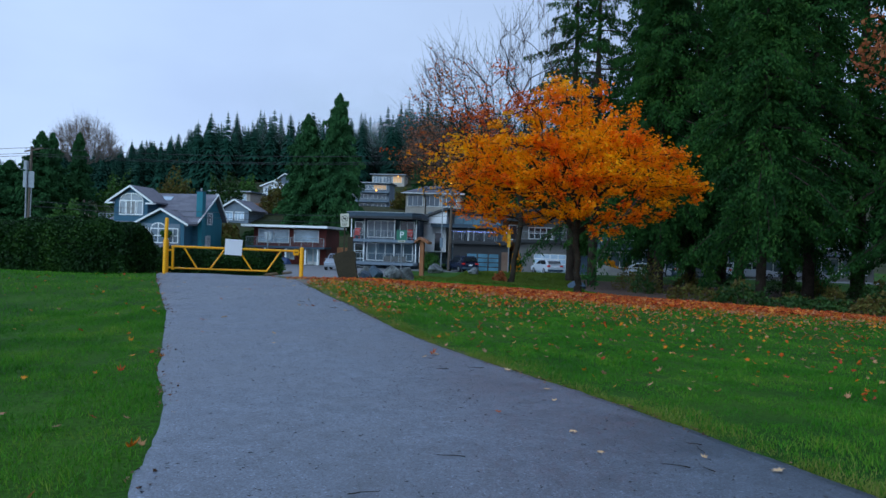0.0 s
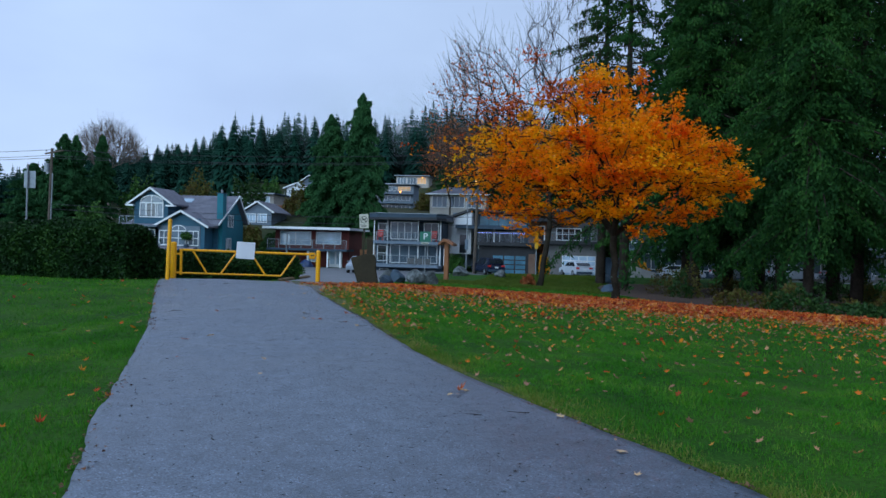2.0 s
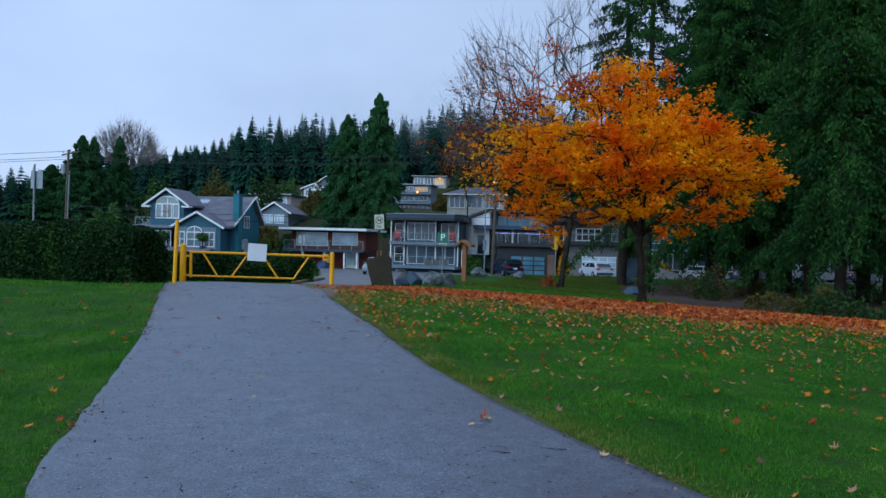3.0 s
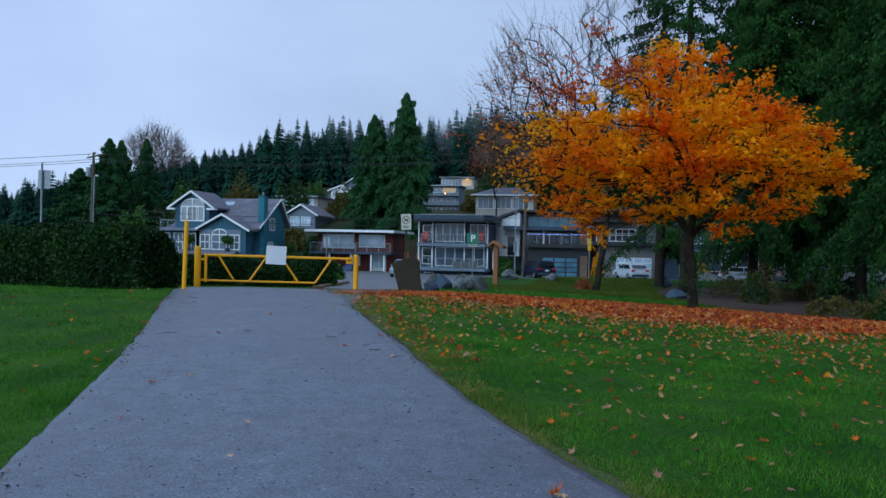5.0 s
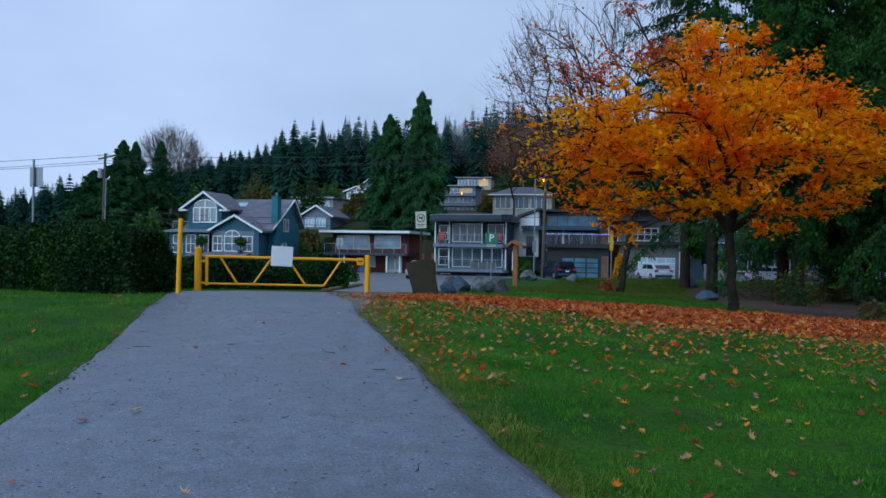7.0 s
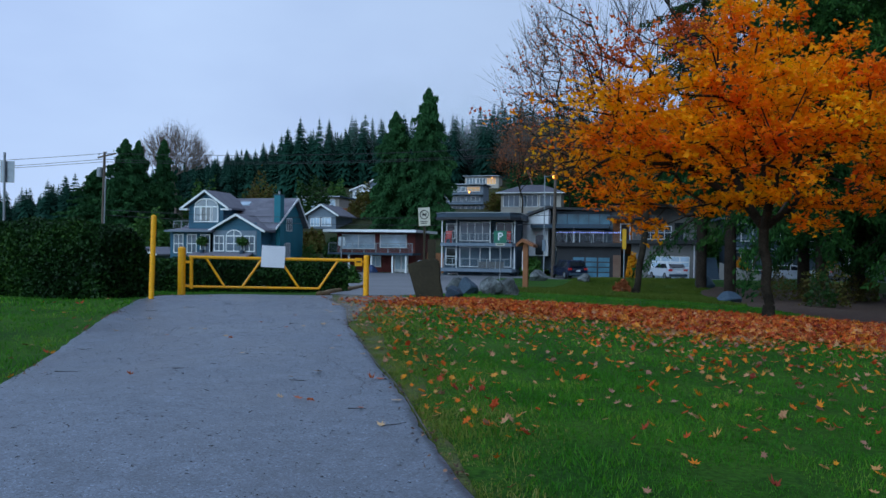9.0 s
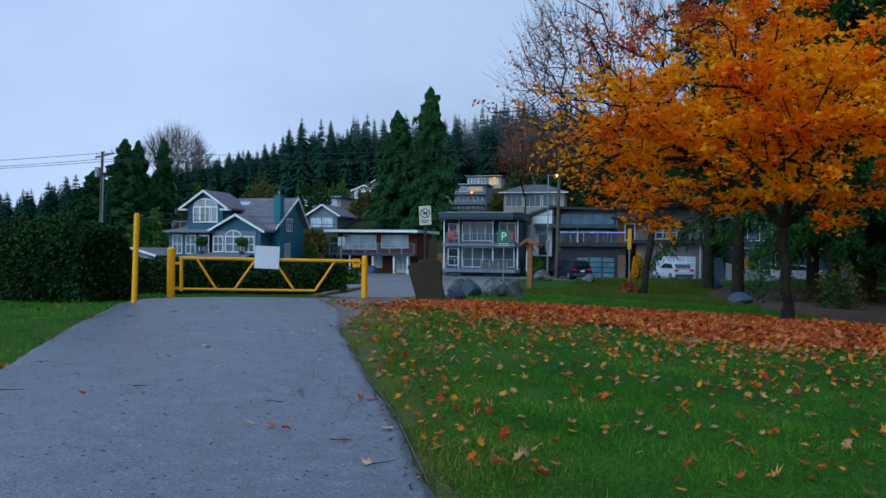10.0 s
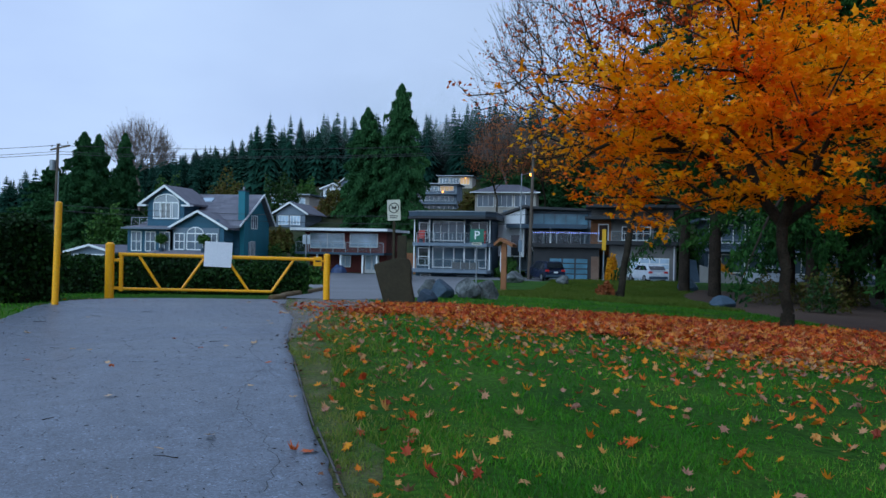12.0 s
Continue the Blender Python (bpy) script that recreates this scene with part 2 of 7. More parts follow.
M = dict(
    mist=mist_mat("drifting_mist", 24.0, 48.0, 0.34, -105.0, -45.0),
    soil=mat("soil_and_turf", (0.014, 0.055, 0.005), (0.036, 0.098, 0.008), scale=0.7, rough=0.95, bump=0.6, fine=24, vary=0.45, spec=0.1),
    asphalt=asphalt_mat("wet_worn_asphalt", (0.118, 0.140, 0.178), (0.070, 0.084, 0.110)),
    road=mat("old_grey_asphalt", (0.13, 0.13, 0.14), (0.17, 0.17, 0.18), scale=0.3, rough=0.6, bump=0.3, fine=60, vary=0.2),
    brush=mat("brushy_hillside", (0.022, 0.036, 0.014), (0.055, 0.050, 0.026), scale=0.12, rough=0.95, bump=0.8, fine=2.5, vary=0.5, spec=0.1),
    concrete=mat("weathered_concrete", (0.30, 0.29, 0.27), (0.22, 0.21, 0.20), scale=0.8, rough=0.85, bump=0.3, fine=30),
    kerb=mat("ochre_weathered_kerb", (0.20, 0.13, 0.06), (0.15, 0.10, 0.05), scale=2.0, rough=0.9, bump=0.4, fine=25),
    verge=mat("thin_turf_and_soil", (0.048, 0.092, 0.018), (0.105, 0.098, 0.045), scale=3.5, rough=0.95, bump=0.7, fine=35, vary=0.45, spec=0.1),
    gravel=mat("gravel_and_dirt", (0.14, 0.12, 0.11), (0.20, 0.18, 0.17), scale=3.0, rough=0.9, bump=0.8, fine=45, vary=0.5),
    yellow=mat("yellow_enamel", (0.95, 0.41, 0.001), (0.88, 0.36, 0.001), scale=1.8, rough=0.42, bump=0.08, fine=30, vary=0.12, spec=0.5),
    white=mat("white_paint", (0.80, 0.80, 0.82), (0.72, 0.72, 0.75), scale=1.2, rough=0.6, bump=0.08, vary=0.08),
    trim=mat("white_trim", (0.82, 0.82, 0.82), (0.74, 0.74, 0.75), scale=1.0, rough=0.6, bump=0.05, vary=0.06),
    steel=mat("galvanised_steel", (0.32, 0.34, 0.36), (0.24, 0.26, 0.28), scale=3.0, rough=0.5, metal=0.7, bump=0.1),
    bark=mat("maple_bark", (0.018, 0.014, 0.010), (0.042, 0.034, 0.024), scale=2.5, rough=0.95, bump=0.9, fine=22, vary=0.35, spec=0.1),
    cedar_bark=mat("cedar_bark", (0.026, 0.019, 0.015), (0.046, 0.034, 0.026), scale=1.6, rough=0.95, bump=1.0, fine=14, vary=0.4, spec=0.1),
    twig=mat("bare_twigs", (0.13, 0.10, 0.085), (0.19, 0.15, 0.13), scale=1.0, rough=0.9, bump=0.2, spec=0.15),
    pole_wood=mat("tarred_pole_wood", (0.085, 0.060, 0.045), (0.14, 0.11, 0.09), scale=1.0, rough=0.9, bump=0.4, fine=20),
    wood=mat("orange_stained_timber", (0.30, 0.115, 0.045), (0.22, 0.08, 0.03), scale=1.6, rough=0.7, bump=0.3, fine=18),
    dark_wood=mat("dark_brown_board", (0.026, 0.020, 0.009), (0.042, 0.032, 0.015), scale=1.5, rough=0.85, bump=0.4, fine=16),
    rock=mat("granite_boulder", (0.040, 0.046, 0.046), (0.20, 0.215, 0.215), scale=2.2, rough=0.9, bump=0.9, fine=12, vary=0.4),
    blue=mat("blue_painted_siding", (0.020, 0.098, 0.155), (0.017, 0.080, 0.130), scale=0.7, rough=0.65, bump=0.1, fine=14, vary=0.10, per_object=0.12),
    teal=mat("teal_painted_siding", (0.007, 0.150, 0.195), (0.006, 0.125, 0.165), scale=0.7, rough=0.65, bump=0.1, fine=14, vary=0.1, per_object=0.12),
    shingle=mat("slate_grey_shingles", (0.13, 0.125, 0.155), (0.17, 0.165, 0.195), scale=1.2, rough=0.8, bump=0.5, fine=16, vary=0.22, per_object=0.15),
    charcoal=mat("charcoal_siding", (0.030, 0.056, 0.084), (0.044, 0.074, 0.106), scale=0.8, rough=0.7, bump=0.1, fine=16, vary=0.14),
    black=mat("black_fascia", (0.018, 0.019, 0.022), (0.028, 0.028, 0.032), scale=1.0, rough=0.55, bump=0.1),
    red=mat("dark_red_boards", (0.16, 0.028, 0.022), (0.12, 0.022, 0.018), scale=1.0, rough=0.75, bump=0.3, fine=16),
    taupe=mat("taupe_stucco", (0.185, 0.175, 0.170), (0.145, 0.138, 0.136), scale=0.7, rough=0.9, bump=0.4, fine=30),
    grey=mat("grey_render", (0.17, 0.215, 0.265), (0.135, 0.170, 0.215), scale=0.7, rough=0.85, bump=0.2, fine=20),
    beige=mat("cream_render", (0.42, 0.38, 0.33), (0.34, 0.30, 0.27), scale=0.7, rough=0.85, bump=0.2, fine=20),
    brick=mat("brown_brick_face", (0.15, 0.085, 0.060), (0.20, 0.125, 0.09), scale=1.0, rough=0.9, bump=0.5, fine=22),
    # lightened pane tints: the sky's reflection is put into the base colour
    glass=glass_mat("sky_tinted_window_glass", (0.11, 0.155, 0.20)),
    pale_glass=glass_mat("pale_sky_tinted_glass", (0.52, 0.66, 0.80), 0.12),
    blue_glass=glass_mat("blue_green_frosted_glass", (0.10, 0.26, 0.36), 0.15),
    dark_glass=glass_mat("dark_window_glass", (0.025, 0.030, 0.036)),
    rail_glass=clear_glass("clear_rail_glass"),
    warm_glass=glow("lit_window", (1.0, 0.55, 0.24), 0.07),
    lamp_warm=glow("sodium_lamp", (1.0, 0.36, 0.04), 6.0),
    lamp_small=glow("porch_lamp", (1.0, 0.38, 0.06), 3.5),
    lamp_blue=glow("blue_fairy_lights", (0.25, 0.35, 1.0), 2.5),
    tail_light=glow("red_lens", (0.5, 0.015, 0.015), 0.06),
    sign_green=mat("green_sign_face", (0.008, 0.14, 0.085), (0.007, 0.12, 0.075), scale=2, rough=0.4, bump=0.03),
    sign_cream=mat("cream_sign_face", (0.55, 0.53, 0.42), (0.46, 0.44, 0.36), scale=3, rough=0.5, bump=0.05),
    sign_black=mat("black_sign_print", (0.015, 0.015, 0.015), rough=0.5, bump=0.0),
    sign_back=mat("bare_aluminium_sign_back", (0.30, 0.33, 0.36), (0.24, 0.26, 0.29), scale=3, rough=0.45, metal=0.6, bump=0.05),
    yellow_sign=mat("yellow_sign_face", (0.75, 0.40, 0.01), (0.65, 0.33, 0.01), rough=0.45, bump=0.03),
    car_blue=mat("dark_blue_car_paint", (0.010, 0.016, 0.040), (0.014, 0.022, 0.050), rough=0.25, bump=0.0, vary=0.05, coat=0.8),
    car_white=mat("white_car_paint", (0.62, 0.66, 0.72), (0.56, 0.60, 0.66), rough=0.3, bump=0.0, vary=0.04, coat=0.8),
    car_grey=mat("silver_car_paint", (0.30, 0.33, 0.37), (0.26, 0.28, 0.32), rough=0.3, metal=0.5, bump=0.0, vary=0.04, coat=0.8),
    tyre=mat("black_rubber", (0.015, 0.015, 0.015), rough=0.9, bump=0.2),
    chair_red=mat("red_plastic", (0.55, 0.035, 0.025), (0.45, 0.03, 0.02), rough=0.5, bump=0.02),
    tarp=mat("blue_tarpaulin", (0.03, 0.06, 0.16), (0.02, 0.04, 0.10), scale=3, rough=0.5),
    mulch=mat("brown_leaf_litter", (0.045, 0.022, 0.013), (0.080, 0.042, 0.025), scale=2.5, rough=0.95, bump=0.8, fine=14, vary=0.4),
    maple_leaf=leaf_mat("autumn_maple_leaves", [(0.78, 0.100, 0.010), (0.95, 0.215, 0.005), (0.98, 0.345, 0.003), (0.98, 0.44, 0.003), (0.90, 0.50, 0.006)], patch=0.6, amount=0.34, through_light=0.5),
    maple_red=leaf_mat("russet_maple_leaves", [(0.30, 0.045, 0.015), (0.48, 0.075, 0.010), (0.70, 0.13, 0.008)], patch=0.5, amount=0.7, through_light=0.3),
    litter_leaf=leaf_mat("fallen_maple_leaves", [(0.11, 0.016, 0.010), (0.27, 0.026, 0.010), (0.44, 0.050, 0.008), (0.56, 0.100, 0.010), (0.36, 0.10, 0.045), (0.66, 0.22, 0.012), (0.42, 0.23, 0.15)], patch=0.9, amount=0.92, through_light=0.0),
    lawn_leaf=leaf_mat("yellow_and_tan_lawn_leaves", [(0.16, 0.03, 0.02), (0.40, 0.055, 0.012), (0.56, 0.13, 0.010), (0.58, 0.22, 0.012), (0.44, 0.22, 0.09), (0.34, 0.16, 0.10), (0.24, 0.11, 0.08)], patch=1.5, amount=0.9, through_light=0.0),
    pale_leaf=leaf_mat("pale_tan_leaves", [(0.42, 0.26, 0.17), (0.55, 0.36, 0.22), (0.62, 0.38, 0.12)], patch=2.0, amount=0.9, through_light=0.0),
    grit=mat("dark_grit", (0.028, 0.024, 0.022), (0.05, 0.04, 0.035), rough=0.9, bump=0.0, island=0.5),
    edging=mat("grey_weathered_timber", (0.05, 0.045, 0.04), (0.09, 0.082, 0.075), scale=4, rough=0.9, bump=0.3),
    russet_leaf=leaf_mat("russet_leaves", [(0.22, 0.055, 0.022), (0.34, 0.10, 0.035), (0.40, 0.16, 0.06)], patch=0.6, amount=0.6),
    cedar_leaf=leaf_mat("cedar_foliage", [(0.006, 0.028, 0.007), (0.011, 0.048, 0.010), (0.024, 0.084, 0.014), (0.050, 0.125, 0.020)], patch=0.35, amount=0.42, rough=0.85, through_light=0.15),
    fir_leaf=leaf_mat("fir_foliage", [(0.016, 0.066, 0.024), (0.030, 0.105, 0.034), (0.052, 0.150, 0.044)], patch=0.12, amount=0.45, rough=0.8, through_light=0.15),
    far_leaf=leaf_mat("far_forest_foliage", [(0.005, 0.034, 0.024), (0.008, 0.048, 0.031), (0.014, 0.066, 0.038)], patch=0.02, amount=0.4, rough=0.95, through_light=0.0),
    # near-black core: shade between the leaves is put into its colour
    hedge_core=mat("hedge_inner_shade", (0.006, 0.014, 0.005), (0.012, 0.020, 0.008), scale=3, rough=1.0, bump=0.6, fine=15, spec=0.0),
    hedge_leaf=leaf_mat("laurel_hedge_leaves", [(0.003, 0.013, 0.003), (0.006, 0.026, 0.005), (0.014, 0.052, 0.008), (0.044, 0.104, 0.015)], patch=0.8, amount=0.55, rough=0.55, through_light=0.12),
    shrub_leaf=leaf_mat("shrub_leaves", [(0.018, 0.064, 0.012), (0.038, 0.105, 0.018), (0.075, 0.160, 0.026)], patch=0.6, amount=0.6, rough=0.5, through_light=0.15),
    under_leaf=leaf_mat("dark_undergrowth_leaves", [(0.008, 0.030, 0.007), (0.018, 0.052, 0.010), (0.040, 0.085, 0.016)], patch=0.6, amount=0.6, rough=0.5, through_light=0.1),
    olive_leaf=leaf_mat("fading_shrub_leaves", [(0.08, 0.045, 0.018), (0.12, 0.085, 0.022), (0.10, 0.11, 0.022), (0.05, 0.075, 0.02)], patch=0.5, amount=0.6),
    gold_leaf=leaf_mat("golden_leaves", [(0.62, 0.22, 0.01), (0.72, 0.32, 0.012), (0.60, 0.34, 0.03)], patch=0.6, amount=0.6),
    far_grass=leaf_mat("mossy_far_lawn", [(0.045, 0.082, 0.008), (0.066, 0.105, 0.010), (0.088, 0.122, 0.014), (0.11, 0.125, 0.022)], patch=0.3, amount=0.5, rough=0.6, through_light=0.2),
    grass=leaf_mat("lawn_grass_blades", [(0.010, 0.066, 0.005), (0.024, 0.134, 0.007), (0.042, 0.190, 0.009), (0.086, 0.248, 0.014), (0.23, 0.29, 0.045)], patch=0.9, amount=0.55, rough=0.5, through_light=0.25),
    dry_grass=leaf_mat("thin_yellowed_verge_grass", [(0.055, 0.115, 0.012), (0.110, 0.170, 0.018), (0.20, 0.21, 0.04), (0.30, 0.25, 0.09)], patch=1.6, amount=0.6, rough=0.6, through_light=0.2),
    crumb_leaf=leaf_mat("broken_brown_leaf_bits", [(0.035, 0.020, 0.014), (0.085, 0.040, 0.022), (0.17, 0.07, 0.035), (0.30, 0.17, 0.11)], patch=2.0, amount=0.9, through_light=0.0),
)


# ---------------------------------------------------------------- building blocks
def mesh_of(bm, name, smooth=False):
    me = bpy.data.meshes.new(name)
    bm.to_mesh(me)
    bm.free()
    if smooth:
        me.polygons.foreach_set("use_smooth", [True] * len(me.polygons))
    return me


def thing(name, label, category, m=Matrix(), group="", kind=""):
    ob = new(name)
    ob.empty_display_size = 0.3
    ob.matrix_world = m
    return tagged(ob, label, category, group, kind)


def part(name, bm, material, parent, label="", smooth=False, at=None):
    me = bm if isinstance(bm, bpy.types.Mesh) else mesh_of(bm, name, smooth)
    if not me.materials:
        me.materials.append(material)
    ob = new(name, me)
    if at is not None:
        ob.matrix_basis = at
    ob.parent = parent
    if label:
        ob["label"] = label
    return ob


def single(name, bm, material, label, category, m=None, group="", kind="", smooth=False):
    me = bm if isinstance(bm, bpy.types.Mesh) else mesh_of(bm, name, smooth)
    if not me.materials:
        me.materials.append(material)
    ob = new(name, me)
    if m is not None:
        ob.matrix_world = m
    return tagged(ob, label, category, group, kind)


def box(bm, c, s, rz=0.0, bevel=0.0, rx=0.0, ry=0.0):
    """A box of size s about c, its edges broken by bevel."""
    made = bmesh.ops.create_cube(bm, size=1.0, matrix=pose(*c, rx, ry, rz) @ Matrix.Diagonal((*s, 1)))
    if bevel:
        edges = list({e for v in made["verts"] for e in v.link_edges})
        bmesh.ops.bevel(bm, geom=edges, offset=bevel, segments=1, affect="EDGES", profile=0.5)
    return bm


def B(c, s, rz=0.0, bevel=0.0, rx=0.0, ry=0.0):
    return box(bmesh.new(), c, s, rz, bevel, rx, ry)


def rod(bm, p, q, r, r2=None, n=10):
    """A round bar from p to q."""
    p, q = Vector(p), Vector(q)
    m = Matrix.Translation((p + q) / 2) @ (q - p).to_track_quat("Z", "Y").to_matrix().to_4x4()
    bmesh.ops.create_cone(bm, cap_ends=True, segments=n, radius1=r, radius2=r if r2 is None else r2, depth=(q - p).length, matrix=m)
    return bm


def R(p, q, r, r2=None, n=10):
    return rod(bmesh.new(), p, q, r, r2, n)


def prism(bm, outline, y0, y1):
    """An outline in x and z, drawn out from y0 to y1."""
    a = [bm.verts.new((x, y0, z)) for x, z in outline]
    b = [bm.verts.new((x, y1, z)) for x, z in outline]
    bm.faces.new(a)
    bm.faces.new(b[::-1])
    for k in range(len(a)):
        j = (k + 1) % len(a)
        bm.faces.new((a[j], a[k], b[k], b[j]))
    bmesh.ops.recalc_face_normals(bm, faces=bm.faces)
    return bm


def slab(bm, outline, z0, z1):
    """An outline in x and y, drawn up from z0 to z1."""
    a = [bm.verts.new((x, y, z0)) for x, y in outline]
    b = [bm.verts.new((x, y, z1)) for x, y in outline]
    bm.faces.new(a[::-1])
    bm.faces.new(b)
    for k in range(len(a)):
        j = (k + 1) % len(a)
        bm.faces.new((a[k], a[j], b[j], b[k]))
    bmesh.ops.recalc_face_normals(bm, faces=bm.faces)
    return bm


def mesh_np(name, verts, faces, material=None, smooth=False):
    me = bpy.data.meshes.new(name)
    me.from_pydata(np.asarray(verts).tolist(), [], faces.tolist() if isinstance(faces, np.ndarray) else faces)
    if smooth:
        me.polygons.foreach_set("use_smooth", [True] * len(me.polygons))
    if material:
        me.materials.append(material)
    return me


# ---------------------------------------------------------------- the lie of the land
HEAD = (-0.19, 0.982)


def along(x, y):
    return HEAD[0] * x + HEAD[1] * y, HEAD[1] * x - HEAD[0] * y


def step(a, b, t):
    t = np.clip((np.asarray(t, float) - a) / (b - a), 0, 1)
    return t * t * (3 - 2 * t)


A_U = [-400, 4, 9, 14, 18, 23, 28, 36, 46, 50, 62, 72, 92, 104, 118, 134, 154, 180, 232, 300, 420, 620, 1500]
A_Z = [-0.5, -0.08, 0.0, 0.09, 0.16, 0.13, -0.06, -0.30, -0.52, -0.72, -1.1, -1.25, -1.25, 0.0, 3.2, 6.4, 8.6, 10.0, 17.5, 26, 38, 54, 90]


def ground_z(x, y):
    x, y = np.asarray(x, float), np.asarray(y, float)
    u, v = along(x, y)
    z = np.interp(u, A_U, A_Z)
    hill = np.maximum(z + 1.25, 0) * (u > 92)
    keep = 0.22 + 0.78 * step(-0.95, -0.42, x / np.maximum(y, 1))
    z = z - hill * (1 - keep) + 0.3 * hill * step(-0.30, -0.08, x / np.maximum(y, 1)) * step(180, 290, u)
    z = z - 0.04 * np.clip(v - 1, 0, 20) * (1 - step(54, 70, u)) * step(3, 12, u)
    z = z - 0.03 * np.clip(-v - 1.5, 0, 6) * (1 - step(20, 40, u))
    z = z + 0.20 * step(-6.5, -10.5, x) * step(11, 20, u) * (1 - step(25, 33, u))
    z = z + 0.26 * step(-6.5, -3.0, x) * step(60, 69, u) * (1 - step(70, 74, u))
    return z + 0.012 * np.sin(x * 1.3 + 0.7 * y) * np.cos(0.9 * y - 0.4 * x) * (u < 60)


def gz(x, y):
    return float(ground_z(x, y))


LEFT_EDGE = [(1.0, -6), (0.30, -0.2), (-0.92, 2.9), (-1.49, 4.41), (-1.88, 5.3), (-2.62, 6.7), (-3.98, 9.64), (-5.13, 12.08), (-6.8, 15.27), (-8.6, 18.7), (-10.1, 21.7), (-11.3, 24.5), (-12.4, 26.9), (-13.6, 29.0)]
RIGHT_EDGE = [(5.2, -6), (4.3, -0.2), (3.7, 2.9), (3.38, 3.85), (2.65, 5.3), (1.81, 6.69), (0.93, 8.0), (-0.42, 10.25), (-1.52, 12.45), (-2.10, 13.8), (-2.73, 15.1), (-4.4, 18.7), (-5.6, 21.9), (-7.35, 25.6), (-8.6, 28.9), (-9.3, 31.0)]


def edge_x(edge, y):
    return np.interp(y, [p[1] for p in edge], [p[0] for p in edge])


def on_path(x, y, m=0.0):
    x, y = np.asarray(x), np.asarray(y)
    return (x > edge_x(LEFT_EDGE, y) - m) & (x < edge_x(RIGHT_EDGE, y) + m) & (y < 30)


def spaced(near, far, fine, grow):
    s, d = [0.0], fine
    while s[-1] < far:
        s.append(s[-1] + d)
        if s[-1] > near:
            d *= grow
    return s


xs = sorted({-a for a in spaced(26, 1500, 0.6, 1.12)} | set(spaced(26, 1500, 0.6, 1.12)))
ys = sorted({-a for a in spaced(8, 400, 0.8, 1.4)} | set(spaced(62, 1600, 0.6, 1.08)))
gx, gy = np.meshgrid(xs, ys)
gv = np.stack([gx, gy, ground_z(gx, gy)], -1).reshape(-1, 3)
nx, ny = len(xs), len(ys)
i0 = (np.arange(ny - 1)[:, None] * nx + np.arange(nx - 1)).ravel()
ground = new("ground", mesh_np("ground", gv, np.stack([i0, i0 + 1, i0 + nx + 1, i0 + nx], -1), M["soil"], True))
ground.data.materials.append(M["brush"])
ground.data.polygons.foreach_set("material_index", (along(gv[i0, 0], gv[i0, 1])[0] > 95).astype(int))
tagged(ground, "lawn and hillside of turf and soil", "ground", kind="structure")


def draped(name, rows, lift, material, label, category, kind="structure"):
    """A sheet laid over the ground through rows of (x, y), with its rim turned down."""
    rows = np.array(rows)
    h, w = rows.shape[:2]
    z = ground_z(rows[..., 0], rows[..., 1]) + lift
    z[:, 0] -= lift + 0.03
    z[:, -1] -= lift + 0.03
    v = np.concatenate([rows, z[..., None]], -1).reshape(-1, 3)
    i = (np.arange(h - 1)[:, None] * w + np.arange(w - 1)).ravel()
    ob = new(name, mesh_np(name, v, np.stack([i, i + 1, i + w + 1, i + w], -1), material, True))
    return tagged(ob, label, category, kind=kind)


rows = []
for y in np.arange(-6, 29.2, 0.15):
    a, b = edge_x(LEFT_EDGE, y), edge_x(RIGHT_EDGE, y)
    a += 0.06 * noise.noise((y * 1.7, 3.1, 0)) + 0.04 * noise.noise((y * 6, 1.1, 0))
    b += 0.03 * noise.noise((y * 1.9, 8.1, 0)) + 0.03 * noise.noise((y * 6, 5.1, 0))
    a = max(a, -12.5 + (y - 26.95) / 0.499) if y > 26.95 else a
    s = np.r_[0, 0.006, np.linspace(0.03, 0.97, 18), 0.994, 1]
    rows.append(np.stack([a + (b - a) * s, np.full(22, y)], -1))
draped("path", rows, 0.03, M["asphalt"], "grey worn asphalt path curving up to a gate", "path")
rows = []
for y in np.arange(30.3, 75.4, 0.5):
    e0 = np.interp(y, [29, 31.0, 34.5, 40, 52, 68, 75], [-8.9, -9.7, -10.1, -12.0, -18, -25, -27])
    e1 = np.interp(y, [29, 33, 40, 52, 68], [-7.6, -6.3, -5.8, -6.8, -10.5])
    s = np.r_[0, 0.01, np.linspace(0.05, 0.95, 10), 0.99, 1]
    rows.append(np.stack([e0 + (e1 - e0) * s, np.full(14, y)], -1))
draped("driveway", rows, 0.035, M["road"], "pale asphalt driveway running down to the street", "road")
rows = []
for y in np.arange(24.4, 67, 0.6):
    e0 = np.interp(y, [24.3, 26.3, 30, 44, 62, 68], [13.0, 7.6, 5.4, 4.2, 4.8, 6.5]) + 0.5 * noise.noise((y * 0.7, 2.2, 0))
    s = np.r_[0, 0.004, np.linspace(0.03, 0.97, 16), 0.99, 1]
    rows.append(np.stack([e0 + (46 - e0) * s, np.full(20, y)], -1))
draped("mulch_bed", rows, 0.02, M["mulch"], "bare brown bed of leaf litter under the cedars", "ground")
rows = []
for y in np.arange(7.0, 26.0, 0.25):
    a = edge_x(RIGHT_EDGE, y) - 0.08
    b = a + np.interp(y, [7, 9, 12, 16, 21, 26], [0.1, 0.16, 0.26, 0.45, 0.9, 1.5]) + 0.30 * noise.noise((y * 0.9, 4.4, 0)) + 0.14 * noise.noise((y * 4.0, 2.4, 0))
    rows.append(np.stack([a + (b - a) * np.linspace(0, 1, 7), np.full(7, y)], -1))
